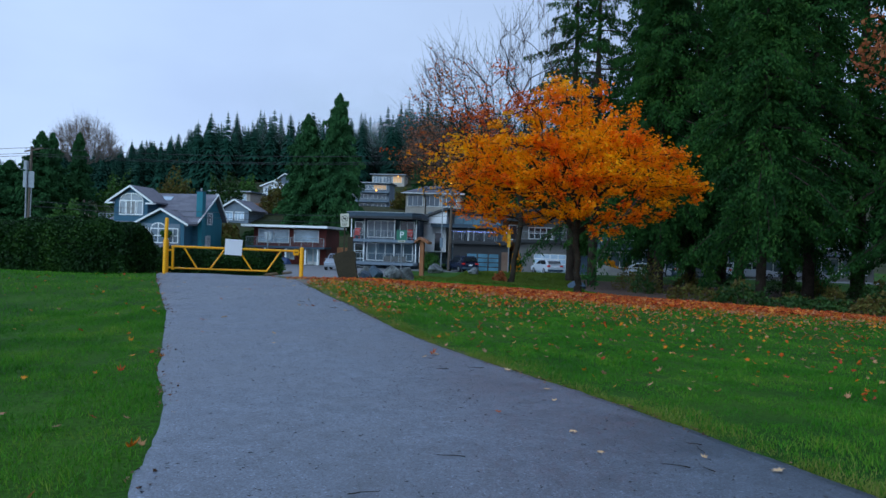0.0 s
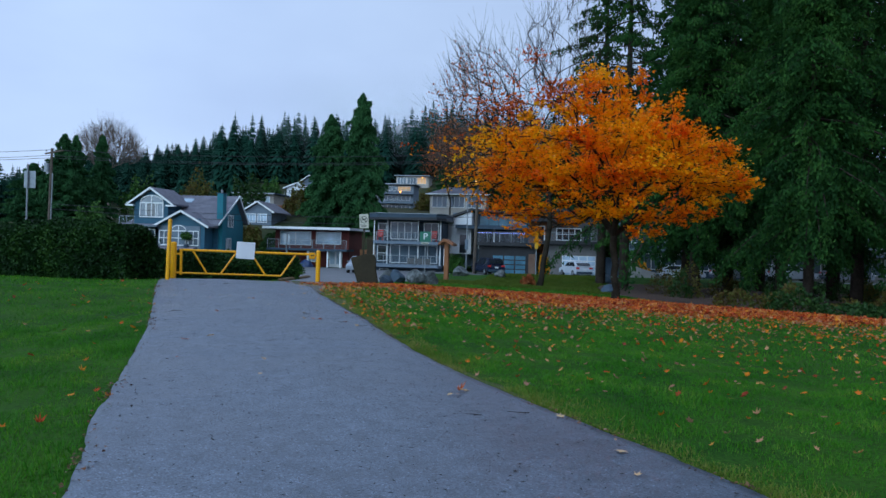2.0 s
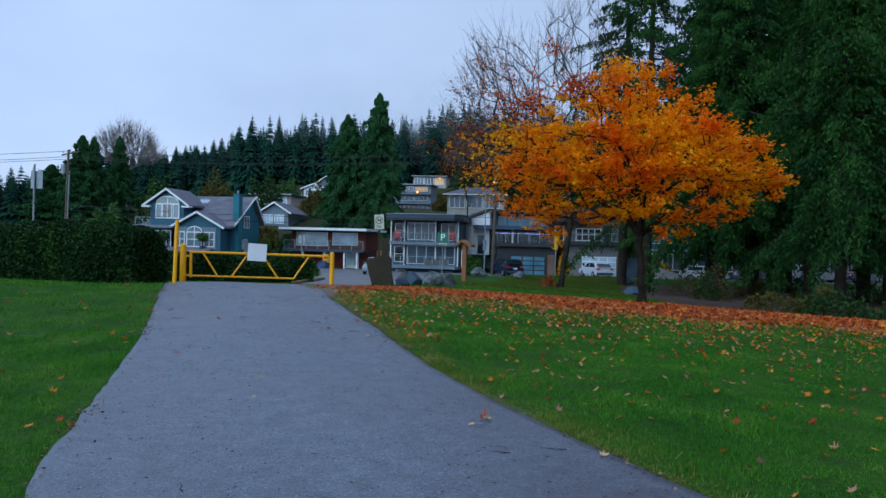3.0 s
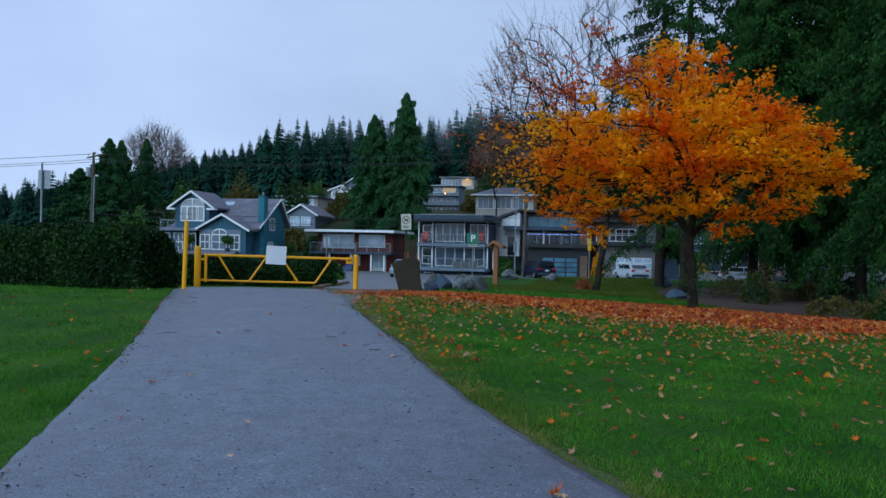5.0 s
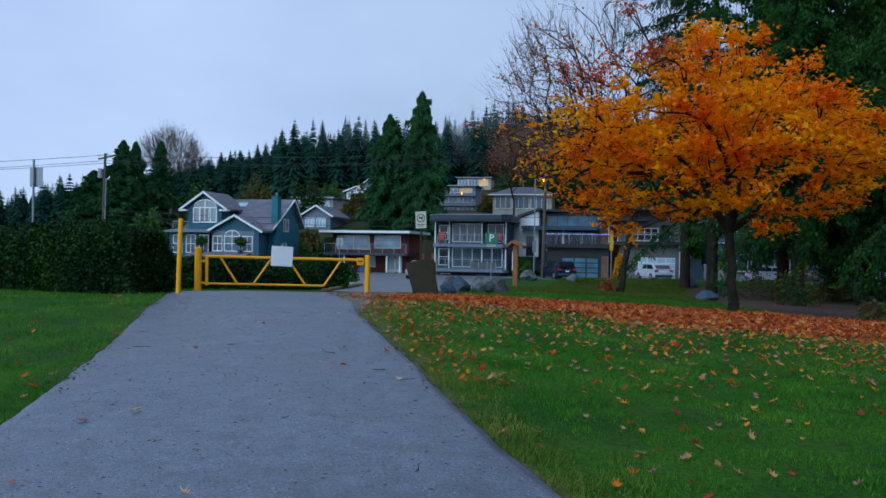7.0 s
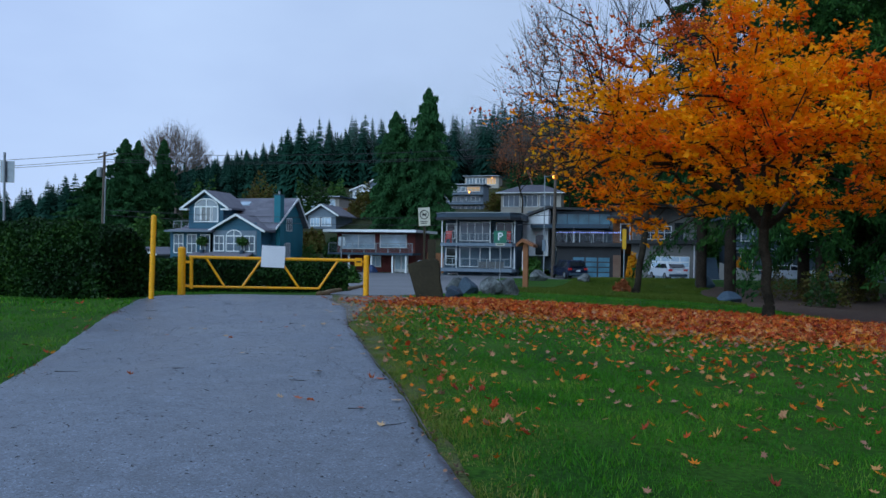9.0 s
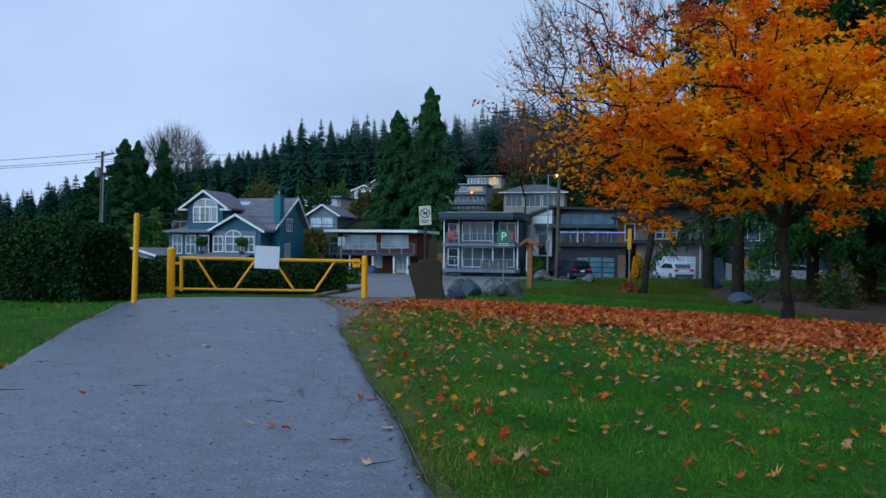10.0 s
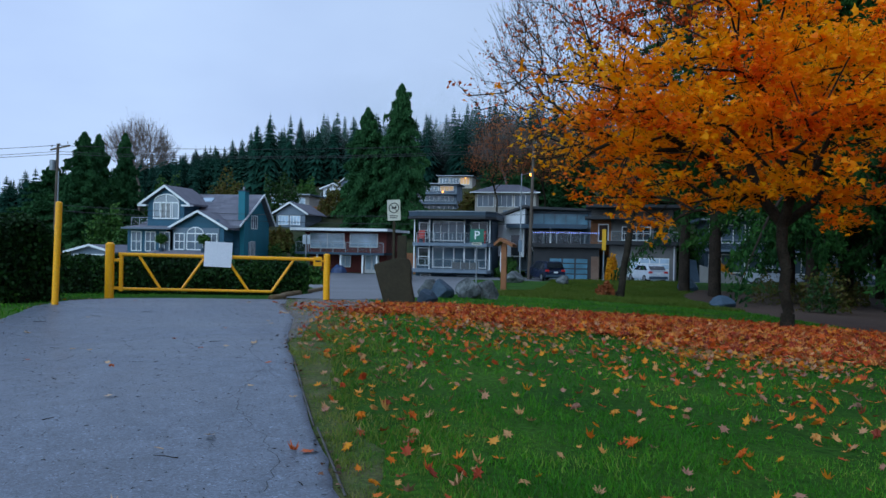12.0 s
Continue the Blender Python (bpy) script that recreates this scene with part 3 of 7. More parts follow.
draped("verge", rows, 0.012, M["verge"], "worn verge of thin dry turf and soil beside the path", "ground")
rows = []
for y in np.arange(13.6, 30.6, 0.3):
    a = edge_x(RIGHT_EDGE, y) - 0.1
    b = a + np.interp(y, [13.6, 17, 21, 23.6, 25.5, 27.5, 30.4], [0.0, 0.06, 0.20, 0.6, 1.7, 2.7, 2.6]) + 0.15 * noise.noise((y * 2.1, 6.2, 0))
    rows.append(np.stack([a + (b - a) * np.linspace(0, 1, 8), np.full(8, y)], -1))
draped("gravel_patch", rows, 0.022, M["gravel"], "patch of gravel and dirt beside the path", "ground")
rows = [np.stack([np.full(12, x), np.r_[74.5, 74.55, np.linspace(75, 81, 8), 81.4, 81.5]], -1) for x in np.arange(-160, 161, 4.0)][::-1]
draped("road", rows, 0.03, M["road"], "grey asphalt street below the houses", "road")


# ---------------------------------------------------------------- plants
def ring_tubes(name, segments, material, sides=6):
    """Tapered tubes from (p, q, r0, r1), in one mesh."""
    p = np.array([s[0] for s in segments], float)
    q = np.array([s[1] for s in segments], float)
    r0, r1 = np.array([s[2] for s in segments]), np.array([s[3] for s in segments])
    d = q - p
    d /= np.linalg.norm(d, axis=1, keepdims=True) + 1e-9
    ref = np.where(np.abs(d[:, 2:3]) < 0.9, [[0, 0, 1.0]], [[1.0, 0, 0]])
    a = np.cross(d, ref)
    a /= np.linalg.norm(a, axis=1, keepdims=True)
    b = np.cross(d, a)
    t = np.linspace(0, 2 * np.pi, sides, endpoint=False)
    ring = a[:, None] * np.cos(t)[None, :, None] + b[:, None] * np.sin(t)[None, :, None]
    v = np.concatenate([p[:, None] + ring * r0[:, None, None], q[:, None] + ring * r1[:, None, None]], 1).reshape(-1, 3)
    k = np.arange(sides)
    face = np.stack([k, (k + 1) % sides, (k + 1) % sides + sides, k + sides], -1)
    f = (np.arange(len(p))[:, None, None] * 2 * sides + face[None]).reshape(-1, 4)
    return mesh_np(name, v, f, material, True)


def tube(name, pts, r, material, sides=5):
    """One unbroken tube through points; r is one radius or one for each point."""
    pts = np.array(pts, float)
    r = np.broadcast_to(r, len(pts))
    d = np.gradient(pts, axis=0)
    d /= np.linalg.norm(d, axis=1, keepdims=True) + 1e-9
    ref = np.where(np.abs(d[:, 2:3]) < 0.9, [[0, 0, 1.0]], [[1.0, 0, 0]])
    a = np.cross(d, ref)
    a /= np.linalg.norm(a, axis=1, keepdims=True)
    b = np.cross(d, a)
    t = np.linspace(0, 2 * np.pi, sides, endpoint=False)
    v = (pts[:, None] + (a[:, None] * np.cos(t)[None, :, None] + b[:, None] * np.sin(t)[None, :, None]) * r[:, None, None]).reshape(-1, 3)
    i, j = np.meshgrid(np.arange(len(pts) - 1), np.arange(sides), indexing="ij")
    f = np.stack([i * sides + j, i * sides + (j + 1) % sides, (i + 1) * sides + (j + 1) % sides, (i + 1) * sides + j], -1).reshape(-1, 4).tolist()
    f += [list(range(sides))[::-1], list(range((len(pts) - 1) * sides, len(pts) * sides))]
    return mesh_np(name, v, f, material, True)


def leaf_quads(name, centres, size, material, rng, droop=0.5, long=1.3, jitter=0.35, outward=None):
    """Small folded leaves, each two triangles, about the centres."""
    n = len(centres)
    w = rng.normal(size=(n, 3))
    w[:, 2] -= droop * 1.5
    if outward is not None:
        w += outward
    w /= np.linalg.norm(w, axis=1, keepdims=True)
    s = rng.normal(size=(n, 3))
    s -= (s * w).sum(1, keepdims=True) * w
    s /= np.linalg.norm(s, axis=1, keepdims=True)
    k = size * (1 + jitter * rng.uniform(-1, 1, (n, 1)))
    up = np.cross(w, s)
    v = np.stack([centres - w * k * long * 0.5, centres - s * k * 0.5 + up * k * 0.12, centres + w * k * long * 0.5, centres + s * k * 0.5 + up * k * 0.12], 1).reshape(-1, 3)
    i = np.arange(n) * 4
    f = np.concatenate([np.stack([i, i + 1, i + 2], -1), np.stack([i, i + 2, i + 3], -1)])
    return mesh_np(name, v, f, material)


def grow(base, fork, goals, rng, r_tip=0.012, power=2.3, wobble=0.06, seg=0.55, lean=1.0, r_cap=9.0):
    """Limbs that reach every goal from the fork, sharing wood on the way. Returns segments and the ends of the twigs."""
    nodes, parent = [np.array(base, float)], [-1]
    for k in range(1, 6):
        nodes.append(np.array(base) + (np.array(fork) - np.array(base)) * k / 5 + np.r_[rng.normal(size=2) * wobble * 0.5, 0] * (k < 5))
        parent.append(k - 1)
    first = len(nodes) - 1
    dist0 = [0.0] * len(nodes)
    order = np.argsort(np.linalg.norm(goals - fork, axis=1))
    ends = []
    for g in goals[order]:
        pts = np.array(nodes[first:])
        away = np.linalg.norm(pts - g, axis=1)
        cost = away * lean + 0.42 * np.array(dist0[first:])
        k = first + int(np.argmin(cost))
        n = max(1, int(np.linalg.norm(g - nodes[k]) / seg))
        start = nodes[k].copy()
        for j in range(1, n + 1):
            f = j / n
            p = start + (g - start) * f
            p[2] += 0.10 * math.sin(math.pi * f) * np.linalg.norm(g - start) * 0.5
            if j < n:
                p += rng.normal(size=3) * wobble
            dist0.append(dist0[k] + np.linalg.norm(p - nodes[k]))
            nodes.append(p)
            parent.append(k)
            k = len(nodes) - 1
        ends.append(k)
    area = np.zeros(len(nodes))
    kids = np.zeros(len(nodes), int)
    for k in range(len(nodes) - 1, 0, -1):
        if kids[k] == 0:
            area[k] = r_tip ** power
        area[parent[k]] += area[k]
        kids[parent[k]] += 1
    r = np.minimum(area ** (1 / power), r_cap)
    segs = [(nodes[parent[k]], nodes[k], r[parent[k]] if parent[k] else r[k] * 1.25, r[k]) for k in range(1, len(nodes))]
    for k in range(len(segs)):
        p, q, a, b = segs[k]
        segs[k] = (p, q, min(a, b * 1.35), b)
    return segs, np.array([nodes[k] for k in ends])


def broadleaf(name, label, x, y, fork, goals, seed, bark, leaves=None, per=50, spread=0.3, size=0.11, r_tip=0.012, leaf_label="", keep=None, r_cap=9.0, lean=1.0, twigs=0, twig_r=0.006, twig_len=0.7, power=2.3, wobble=0.06, category="tree"):
    rng = np.random.default_rng(seed)
    z = gz(x, y)
    root = thing(name, label, category, pose(x, y, z))
    segs, ends = grow((0, 0, -0.15), fork, goals, rng, r_tip, r_cap=r_cap, lean=lean, power=power, wobble=wobble)
    trunk = list(segs[:5])
    r = max(s[3] for s in trunk)
    trunk.append((np.array((0, 0, -0.2)), np.array((0, 0, 0.35)), r * 1.7, r * 1.15))
    part("trunk", ring_tubes("trunk", trunk, bark, 12), bark, root)
    wood = segs[5:]
    for _ in range(twigs):
        d = ends - np.array(fork)
        d = d / np.linalg.norm(d, axis=1, keepdims=True) + rng.normal(size=d.shape) * 0.45 + np.array((0, 0, 0.25))
        wood += [(e - q * 0.2, e + q * twig_len * k, twig_r, twig_r * 0.5) for e, q, k in zip(ends, d, rng.uniform(0.5, 1.3, len(d)))]
    part("branchwork", ring_tubes("branchwork", wood, bark, 5), bark, root)["kind"] = "stuff"
    if leaves:
        if keep is not None:
            ends = ends[keep(ends)]
        c = np.repeat(ends, per, 0)
        c = c + rng.normal(size=c.shape) * np.array([spread, spread, spread * 0.62])
        part("crown", leaf_quads("crown", c, size, leaves, rng), leaves, root, leaf_label)
    return root


def dome(rng, n, rx, ry, low, top, cx=0.0, cy=0.0, gap=0.5, hole=-0.28):
    """Goals inside an umbrella of a crown: low(rho) and top(rho) bound it in height."""
    out = []
    while len(out) < n:
        a = rng.uniform(-1, 1, 2)
        rho = math.hypot(*a)
        if rho > 1 + 0.22 * math.sin(5 * math.atan2(a[1], a[0]) + 1.0):
            continue
        x, y = cx + a[0] * rx, cy + a[1] * ry
        lo, hi = low(rho, a), top(rho, a)
        t = rng.uniform() ** 0.75
        p = np.array((x, y, lo + (hi - lo) * t))
        if noise.noise(Vector(p) * 0.55) < hole:
            continue
        if out and np.min(np.linalg.norm(np.array(out) - p, axis=1)) < gap:
            gap *= 0.9995
            continue
        out.append(p)
    return np.array(out)


def conifer_mesh(seed, height, reach, clear, branches, sprays, size, droop, ragged=0.25, hang=0.0):
    """Trunk, boughs and hanging foliage of one evergreen, about its foot."""
    rng = np.random.default_rng(seed)
    segs, cent, out = [], [], []
    for k in range(8):
        a, b = k / 8, (k + 1) / 8
        segs.append((np.array((0.02 * height * math.sin(a * 2 + seed) * 0.2, 0, a * height - 0.2 * (k == 0))), np.array((0.02 * height * math.sin(b * 2 + seed) * 0.2, 0, b * height)), 0.0135 * height * (1 - a) ** 0.8 + 0.015, 0.0135 * height * (1 - b) ** 0.8 + 0.012))
    boughs = []
    for k in range(branches):
        t = (k + rng.uniform()) / branches
        z = clear + (height - clear) * t ** 0.92
        s = 1 - t
        length = reach * (s ** 0.72) * (0.35 + 0.65 * min(1, (t + 0.03) / 0.18)) * (1 + ragged * rng.normal() * 0.7) + 0.15
        length = max(length, 0.2)
        a = k * 2.39996 + rng.normal() * 0.35
        d = np.array((math.cos(a), math.sin(a), 0))
        side = np.array((-d[1], d[0], 0))
        lift = 0.28 - 0.55 * s
        prev = np.array((0, 0, z))
        for j in range(1, 4):
            f = j / 3
            p = np.array((0, 0, z)) + d * length * f + np.array((0, 0, length * (lift * f - droop * f * f)))
            boughs.append((prev, p, 0.012 * length * (1.1 - (j - 1) / 3) + 0.006, 0.012 * length * (1.1 - f) + 0.004))
            prev = p
        n = max(6, int(sprays * (0.25 + 0.75 * length / reach)))
        f = rng.uniform(0.12, 1.05, n) ** 0.8
        wide = 0.30 * length * (1.08 - f) + 0.10
        off = rng.normal(size=n) * wide * 0.6
        c = np.array((0, 0, z)) + d * (length * f)[:, None] + side * off[:, None]
        c[:, 2] += length * (lift * f - droop * f * f) - np.abs(off) * 0.35 - rng.uniform(0, 1, n) ** 2 * (size * 1.6 + hang * (0.4 + np.abs(np.sin(f * 9 + k))))
        if hang:
            c += rng.normal(size=c.shape) * hang * 0.22
        cent.append(c)
        out.append(np.repeat((d * 1.1 + np.array((0, 0, -0.55)))[None], n, 0))
    return segs, boughs, np.concatenate(cent), np.concatenate(out), rng


def conifer(name, label, seed, height, reach, clear, branches, sprays, size, droop, leaf, bark, ragged=0.25, hang=0.0):
    segs, boughs, c, out, rng = conifer_mesh(seed, height, reach, clear, branches, sprays, size, droop, ragged, hang)
    if hang:
        out = out * (0.5, 0.5, 1.6)
    root = thing(name, label, "tree")
    part("trunk", ring_tubes("trunk", segs, bark, 10), bark, root)
    part("branchwork", ring_tubes("branchwork", boughs, bark, 4), bark, root)["kind"] = "stuff"
    part("crown", leaf_quads("crown", c, size, leaf, rng, droop=0.3, long=3.0 if hang else 2.1, outward=out * 1.3), leaf, root)
    return root


def shrub(name, label, x, y, rx, ry, h, leaf, seed, n=1500, size=0.10, category="shrub"):
    """A loose mound of leaves on thin stems."""
    rng = np.random.default_rng(seed)
    root = thing(name, label, category, pose(x, y, gz(x, y)))
    d = rng.normal(size=(n, 3))
    d /= np.linalg.norm(d, axis=1, keepdims=True)
    d[:, 2] = np.abs(d[:, 2])
    lump = np.array([0.72 + 0.5 * noise.noise(Vector(v) * 2.3 + Vector((seed, 0, 0))) for v in d])
    c = d * (lump * rng.uniform(0.55, 1.0, n) ** 0.5)[:, None] * np.array((rx, ry, h * 0.95)) + np.array((0, 0, 0.06))
    stems = [(np.array((rng.normal() * 0.05, rng.normal() * 0.05, -0.05)), c[k] * 0.9, 0.012, 0.004) for k in range(0, n, max(1, n // 26))]
    part("stem_clump", ring_tubes("stem_clump", stems, M["twig"], 4), M["twig"], root)
    part("foliage", leaf_quads("foliage", c, size, leaf, rng, droop=0.2, outward=d * 0.6), leaf, root)
    return root


def hedge(name, label, line, half, h, seed, n, size=0.085):
    """A clipped hedge along a line: a dark core of wood with the inner shade put into its colour, and leaves all over
    it.
    """
    rng = np.random.default_rng(seed)
    line = np.array(line, float)
    seg = np.linalg.norm(np.diff(line, axis=0), axis=1)
    s = np.r_[0, np.cumsum(seg)]
    x0, y0 = line[0]
    z0 = gz(x0, y0)
    root = thing(name, label, "hedge", pose(x0, y0, z0))

    def place(t, p, k):
        """t along, p round the section from one foot over the top to the other, k how far out."""
        x, y = np.interp(t, s, line[:, 0]), np.interp(t, s, line[:, 1])
        e = 0.3
        dx, dy = np.interp(t + e, s, line[:, 0]) - np.interp(t - e, s, line[:, 0]), np.interp(t + e, s, line[:, 1]) - np.interp(t - e, s, line[:, 1])
        q = np.hypot(dx, dy) + 1e-9
        end = np.sqrt(np.clip(np.minimum(t + 0.12, s[-1] + 0.12 - t) / 1.7, 0, 1))
        d = p * (2 * h + 2 * half)
        up = np.where(d < h, d, np.where(d > h + 2 * half, 2 * h + 2 * half - d, h))
        w = np.where(d < h, -half, np.where(d > h + 2 * half, half, d - h - half))
        c = min(0.8, half * 0.85)
        ex, ez = np.maximum(np.abs(w) - (half - c), 0), np.maximum(up - (h - c), 0)
        r = np.maximum(np.hypot(ex, ez), 1e-6)
        squeeze = np.where((ex > 0) & (ez > 0), np.minimum(1, c / r), 1)
        w = np.sign(w) * (np.minimum(np.abs(w), half - c) + ex * squeeze)
        up = np.minimum(up, h - c) + ez * squeeze
        w = w * k * (0.5 + 0.5 * end)
        up = up * (0.5 + 0.5 * k) * (0.72 + 0.28 * end)
        px, py = x + w * dy / q, y - w * dx / q
        bulge = 0.07 * np.sin(px * 1.3 + 1.3 * up) + 0.06 * np.sin(py * 2.7 - up * 2.2) + 0.04 * np.sin(5.1 * px + 3.7 * py)
        return np.stack([px - x0, py - y0, up + bulge * (up > 0.5 * h) + ground_z(px, py) - z0 - 0.12 * (up < 0.03)], -1)

    nt, na = 60, 22
    tt, pp = np.meshgrid(np.linspace(0, s[-1], nt), np.linspace(0, 1, na), indexing="ij")
    v = place(tt.ravel(), pp.ravel(), 0.90)
    i, j = np.meshgrid(np.arange(nt - 1), np.arange(na - 1), indexing="ij")
    f = np.stack([i * na + j, i * na + j + 1, (i + 1) * na + j + 1, (i + 1) * na + j], -1).reshape(-1, 4).tolist()
    f += [list(range(na)), list(range((nt - 1) * na, nt * na))[::-1]]
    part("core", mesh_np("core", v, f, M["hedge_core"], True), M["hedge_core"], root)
    c = place(rng.uniform(0, s[-1], n), rng.uniform(0.0, 1.0, n), rng.uniform(0.90, 1.05, n))
    caps = rng.uniform(0, 1, (n // 7, 3))
    cap = place(np.where(caps[:, 0] < 0.5, 0.0, s[-1]), caps[:, 1], caps[:, 2] ** 0.5 * 1.04)
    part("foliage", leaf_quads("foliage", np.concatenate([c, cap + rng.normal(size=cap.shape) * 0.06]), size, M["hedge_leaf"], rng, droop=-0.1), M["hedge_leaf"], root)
    return root


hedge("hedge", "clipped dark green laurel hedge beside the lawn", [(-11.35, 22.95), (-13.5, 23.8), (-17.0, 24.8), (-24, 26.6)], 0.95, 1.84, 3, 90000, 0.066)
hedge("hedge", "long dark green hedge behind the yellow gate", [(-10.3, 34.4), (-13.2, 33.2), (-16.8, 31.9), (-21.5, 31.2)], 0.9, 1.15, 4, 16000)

# the orange maple in the lawn
def flat_leaves(name, centres, size, material, rng, tilt=0.55):
    """Lobed maple leaves held nearly level, each a cut star of six triangles."""
    n = len(centres)
    up = np.array((0, 0, 1.0)) + rng.normal(size=(n, 3)) * tilt
    up /= np.linalg.norm(up, axis=1, keepdims=True)
    a = np.cross(up, rng.normal(size=(n, 3)))
    a /= np.linalg.norm(a, axis=1, keepdims=True)
    b = np.cross(up, a)
    k = (size * rng.uniform(0.65, 1.3, n))[:, None]
    ring = [centres - a * k * 0.35]
    for x, y in ((-0.10, 0.48), (0.16, 0.20), (0.72, 0.0), (0.16, -0.20), (-0.10, -0.48)):
        ring.append(centres + a * k * x + b * k * y - up * k * (0.16 * abs(y) + 0.10 * max(x, 0)))
    v = np.stack(ring, 1).reshape(-1, 3)
    i = np.arange(n) * 6
    f = np.concatenate([np.stack([i, i + 2, i + 1], -1), np.stack([i, i + 4, i + 2], -1), np.stack([i + 2, i + 4, i + 3], -1), np.stack([i, i + 5, i + 4], -1)])
    return mesh_np(name, v, f, material)


def maple():
    rng = np.random.default_rng(11)
    low = lambda r, a: 2.10 + 2.2 * r ** 2.2 - 0.35 * max(-a[0], 0)
    top = lambda r, a: 8.5 - 3.2 * r ** 1.9 - 1.4 * max(a[0], 0) + 0.15 * math.sin(5 * a[0] + 3 * a[1])
    goals = dome(rng, 480, 5.4, 4.7, low, top, cx=-0.75, gap=0.56, hole=-0.05)
    # level sprays, one tier above another
    goals[:, 2] += 0.22 * np.sin(goals[:, 2] * 5.2)
    wild = goals[goals[:, 0] < -2.2][::2] * (1.24, 1.05, 1.16)
    goals = np.concatenate([goals, wild])
    root = thing("maple_tree", "orange and yellow autumn maple with a dark forked trunk", "tree", pose(3.38, 28.9, gz(3.38, 28.9)))
    segs, ends = grow((0, 0, -0.15), (-0.12, 0.1, 2.35), goals, rng, 0.014, r_cap=0.125, lean=1.0, power=2.05, wobble=0.07)
    trunk = list(segs[:5])
    r = max(q[3] for q in trunk)
    trunk.append((np.array((0, 0, -0.2)), np.array((0, 0, 0.35)), r * 1.6, r * 1.12))
    part("trunk", ring_tubes("trunk", trunk, M["bark"], 12), M["bark"], root)
    wood = segs[5:]
    out = ends - np.array((-0.1, 0.1, 2.6))
    out /= np.linalg.norm(out, axis=1, keepdims=True)
    shoots = []
    for _ in range(5):
        d = out + rng.normal(size=out.shape) * 0.5 + np.array((0, 0, 0.15))
        d /= np.linalg.norm(d, axis=1, keepdims=True)
        k = rng.uniform(0.15, 0.60, (len(d), 1))
        shoots.append(np.stack([ends, ends + d * k], 1))
        wood += [(p, q, 0.006, 0.003) for p, q in shoots[-1]]
    part("branchwork", ring_tubes("branchwork", wood, M["bark"], 5), M["bark"], root)["kind"] = "stuff"
    shoots = np.concatenate(shoots)
    # the windward top has lost most of its leaves
    e = shoots[:, 0]
    stay = np.clip((e[:, 0] + 5.4) / 3.0, 0.10, 1) * np.clip((9.2 - e[:, 2]) / 1.6, 0.35, 1)
    stay = np.where((e[:, 0] < -1.5) & (e[:, 2] > 6.4), stay * 0.7, stay)
    per = 17
    many = rng.uniform(size=(len(shoots), per)) < stay[:, None]
    i, j = np.nonzero(many)
    t = rng.uniform(0.0, 1.1, len(i))[:, None]
    c = shoots[i, 0] * (1 - t) + shoots[i, 1] * t + rng.normal(size=(len(i), 3)) * (0.13, 0.13, 0.07)
    bare_side = (c[:, 0] < -1.6 - 0.3 * (c[:, 1] > 0)) & (c[:, 2] + 0.35 * -c[:, 0] > 7.4)
    part("crown", flat_leaves("crown", c[~bare_side], 0.135, M["maple_leaf"], rng), M["maple_leaf"], root, "dense orange and golden autumn leaves")
    part("crown", flat_leaves("crown", c[bare_side], 0.095, M["maple_red"], rng, 0.9), M["maple_red"], root, "sparse small russet leaves on bare twigs")


maple()

# the nearly bare tree behind it
rng = np.random.default_rng(12)
goals = dome(rng, 430, 6.6, 6.0, lambda r, a: 5.5 + 5.5 * r ** 1.6, lambda r, a: 18.0 - 5.0 * r ** 2 + 1.5 * math.sin(7 * a[0]) + 1.0 * a[0], cx=-0.6, gap=0.7)
broadleaf("bare_tree", "tall half-bare tree with thin twigs and few russet leaves", 0.46, 51.1, (0.55, 0.4, 4.1), goals, 6, M["bark"], M["russet_leaf"], per=12, spread=0.4, size=0.10, r_tip=0.014, power=2.05, wobble=0.03, twigs=4, twig_r=0.008, twig_len=1.1, leaf_label="sparse russet leaves", lean=1.25, keep=lambda e: e[:, 2] < 12.5 - 0.5 * e[:, 0])

# tree with russet leaves at the edge of the lawn
rng = np.random.default_rng(13)
goals = dome(rng, 240, 5.0, 5.0, lambda r, a: 6.2 + 1.8 * r ** 2, lambda r, a: 13.0 - 3.0 * r ** 2, gap=0.6)
broadleaf("russet_tree", "tree with brown and orange autumn leaves", 17.5, 24.3, (0, 0, 3.0), goals, 7, M["bark"], M["russet_leaf"], per=28, spread=0.30, size=0.12)

# evergreens: a few grown trees, repeated
GROVE = "dark green cedars at the edge of the lawn"
cedar_a = conifer("cedar_tree", "tall dark green cedar with drooping boughs", 21, 27, 5.4, 4.0, 185, 420, 0.105, 0.34, M["cedar_leaf"], M["cedar_bark"], 0.6, 0.42)
cedar_b = conifer("cedar_tree", "tall dark green cedar with drooping boughs", 22, 23, 4.8, 3.8, 165, 420, 0.105, 0.42, M["cedar_leaf"], M["cedar_bark"], 0.6, 0.5)
fir_a = conifer("fir_tree", "tall dark fir with sparse ragged boughs", 23, 32, 4.6, 8.5, 110, 240, 0.11, 0.22, M["cedar_leaf"], M["cedar_bark"], 0.8, 0.35)
for t in (cedar_a, cedar_b, fir_a):
    tagged(t, group=GROVE)
placed = set()
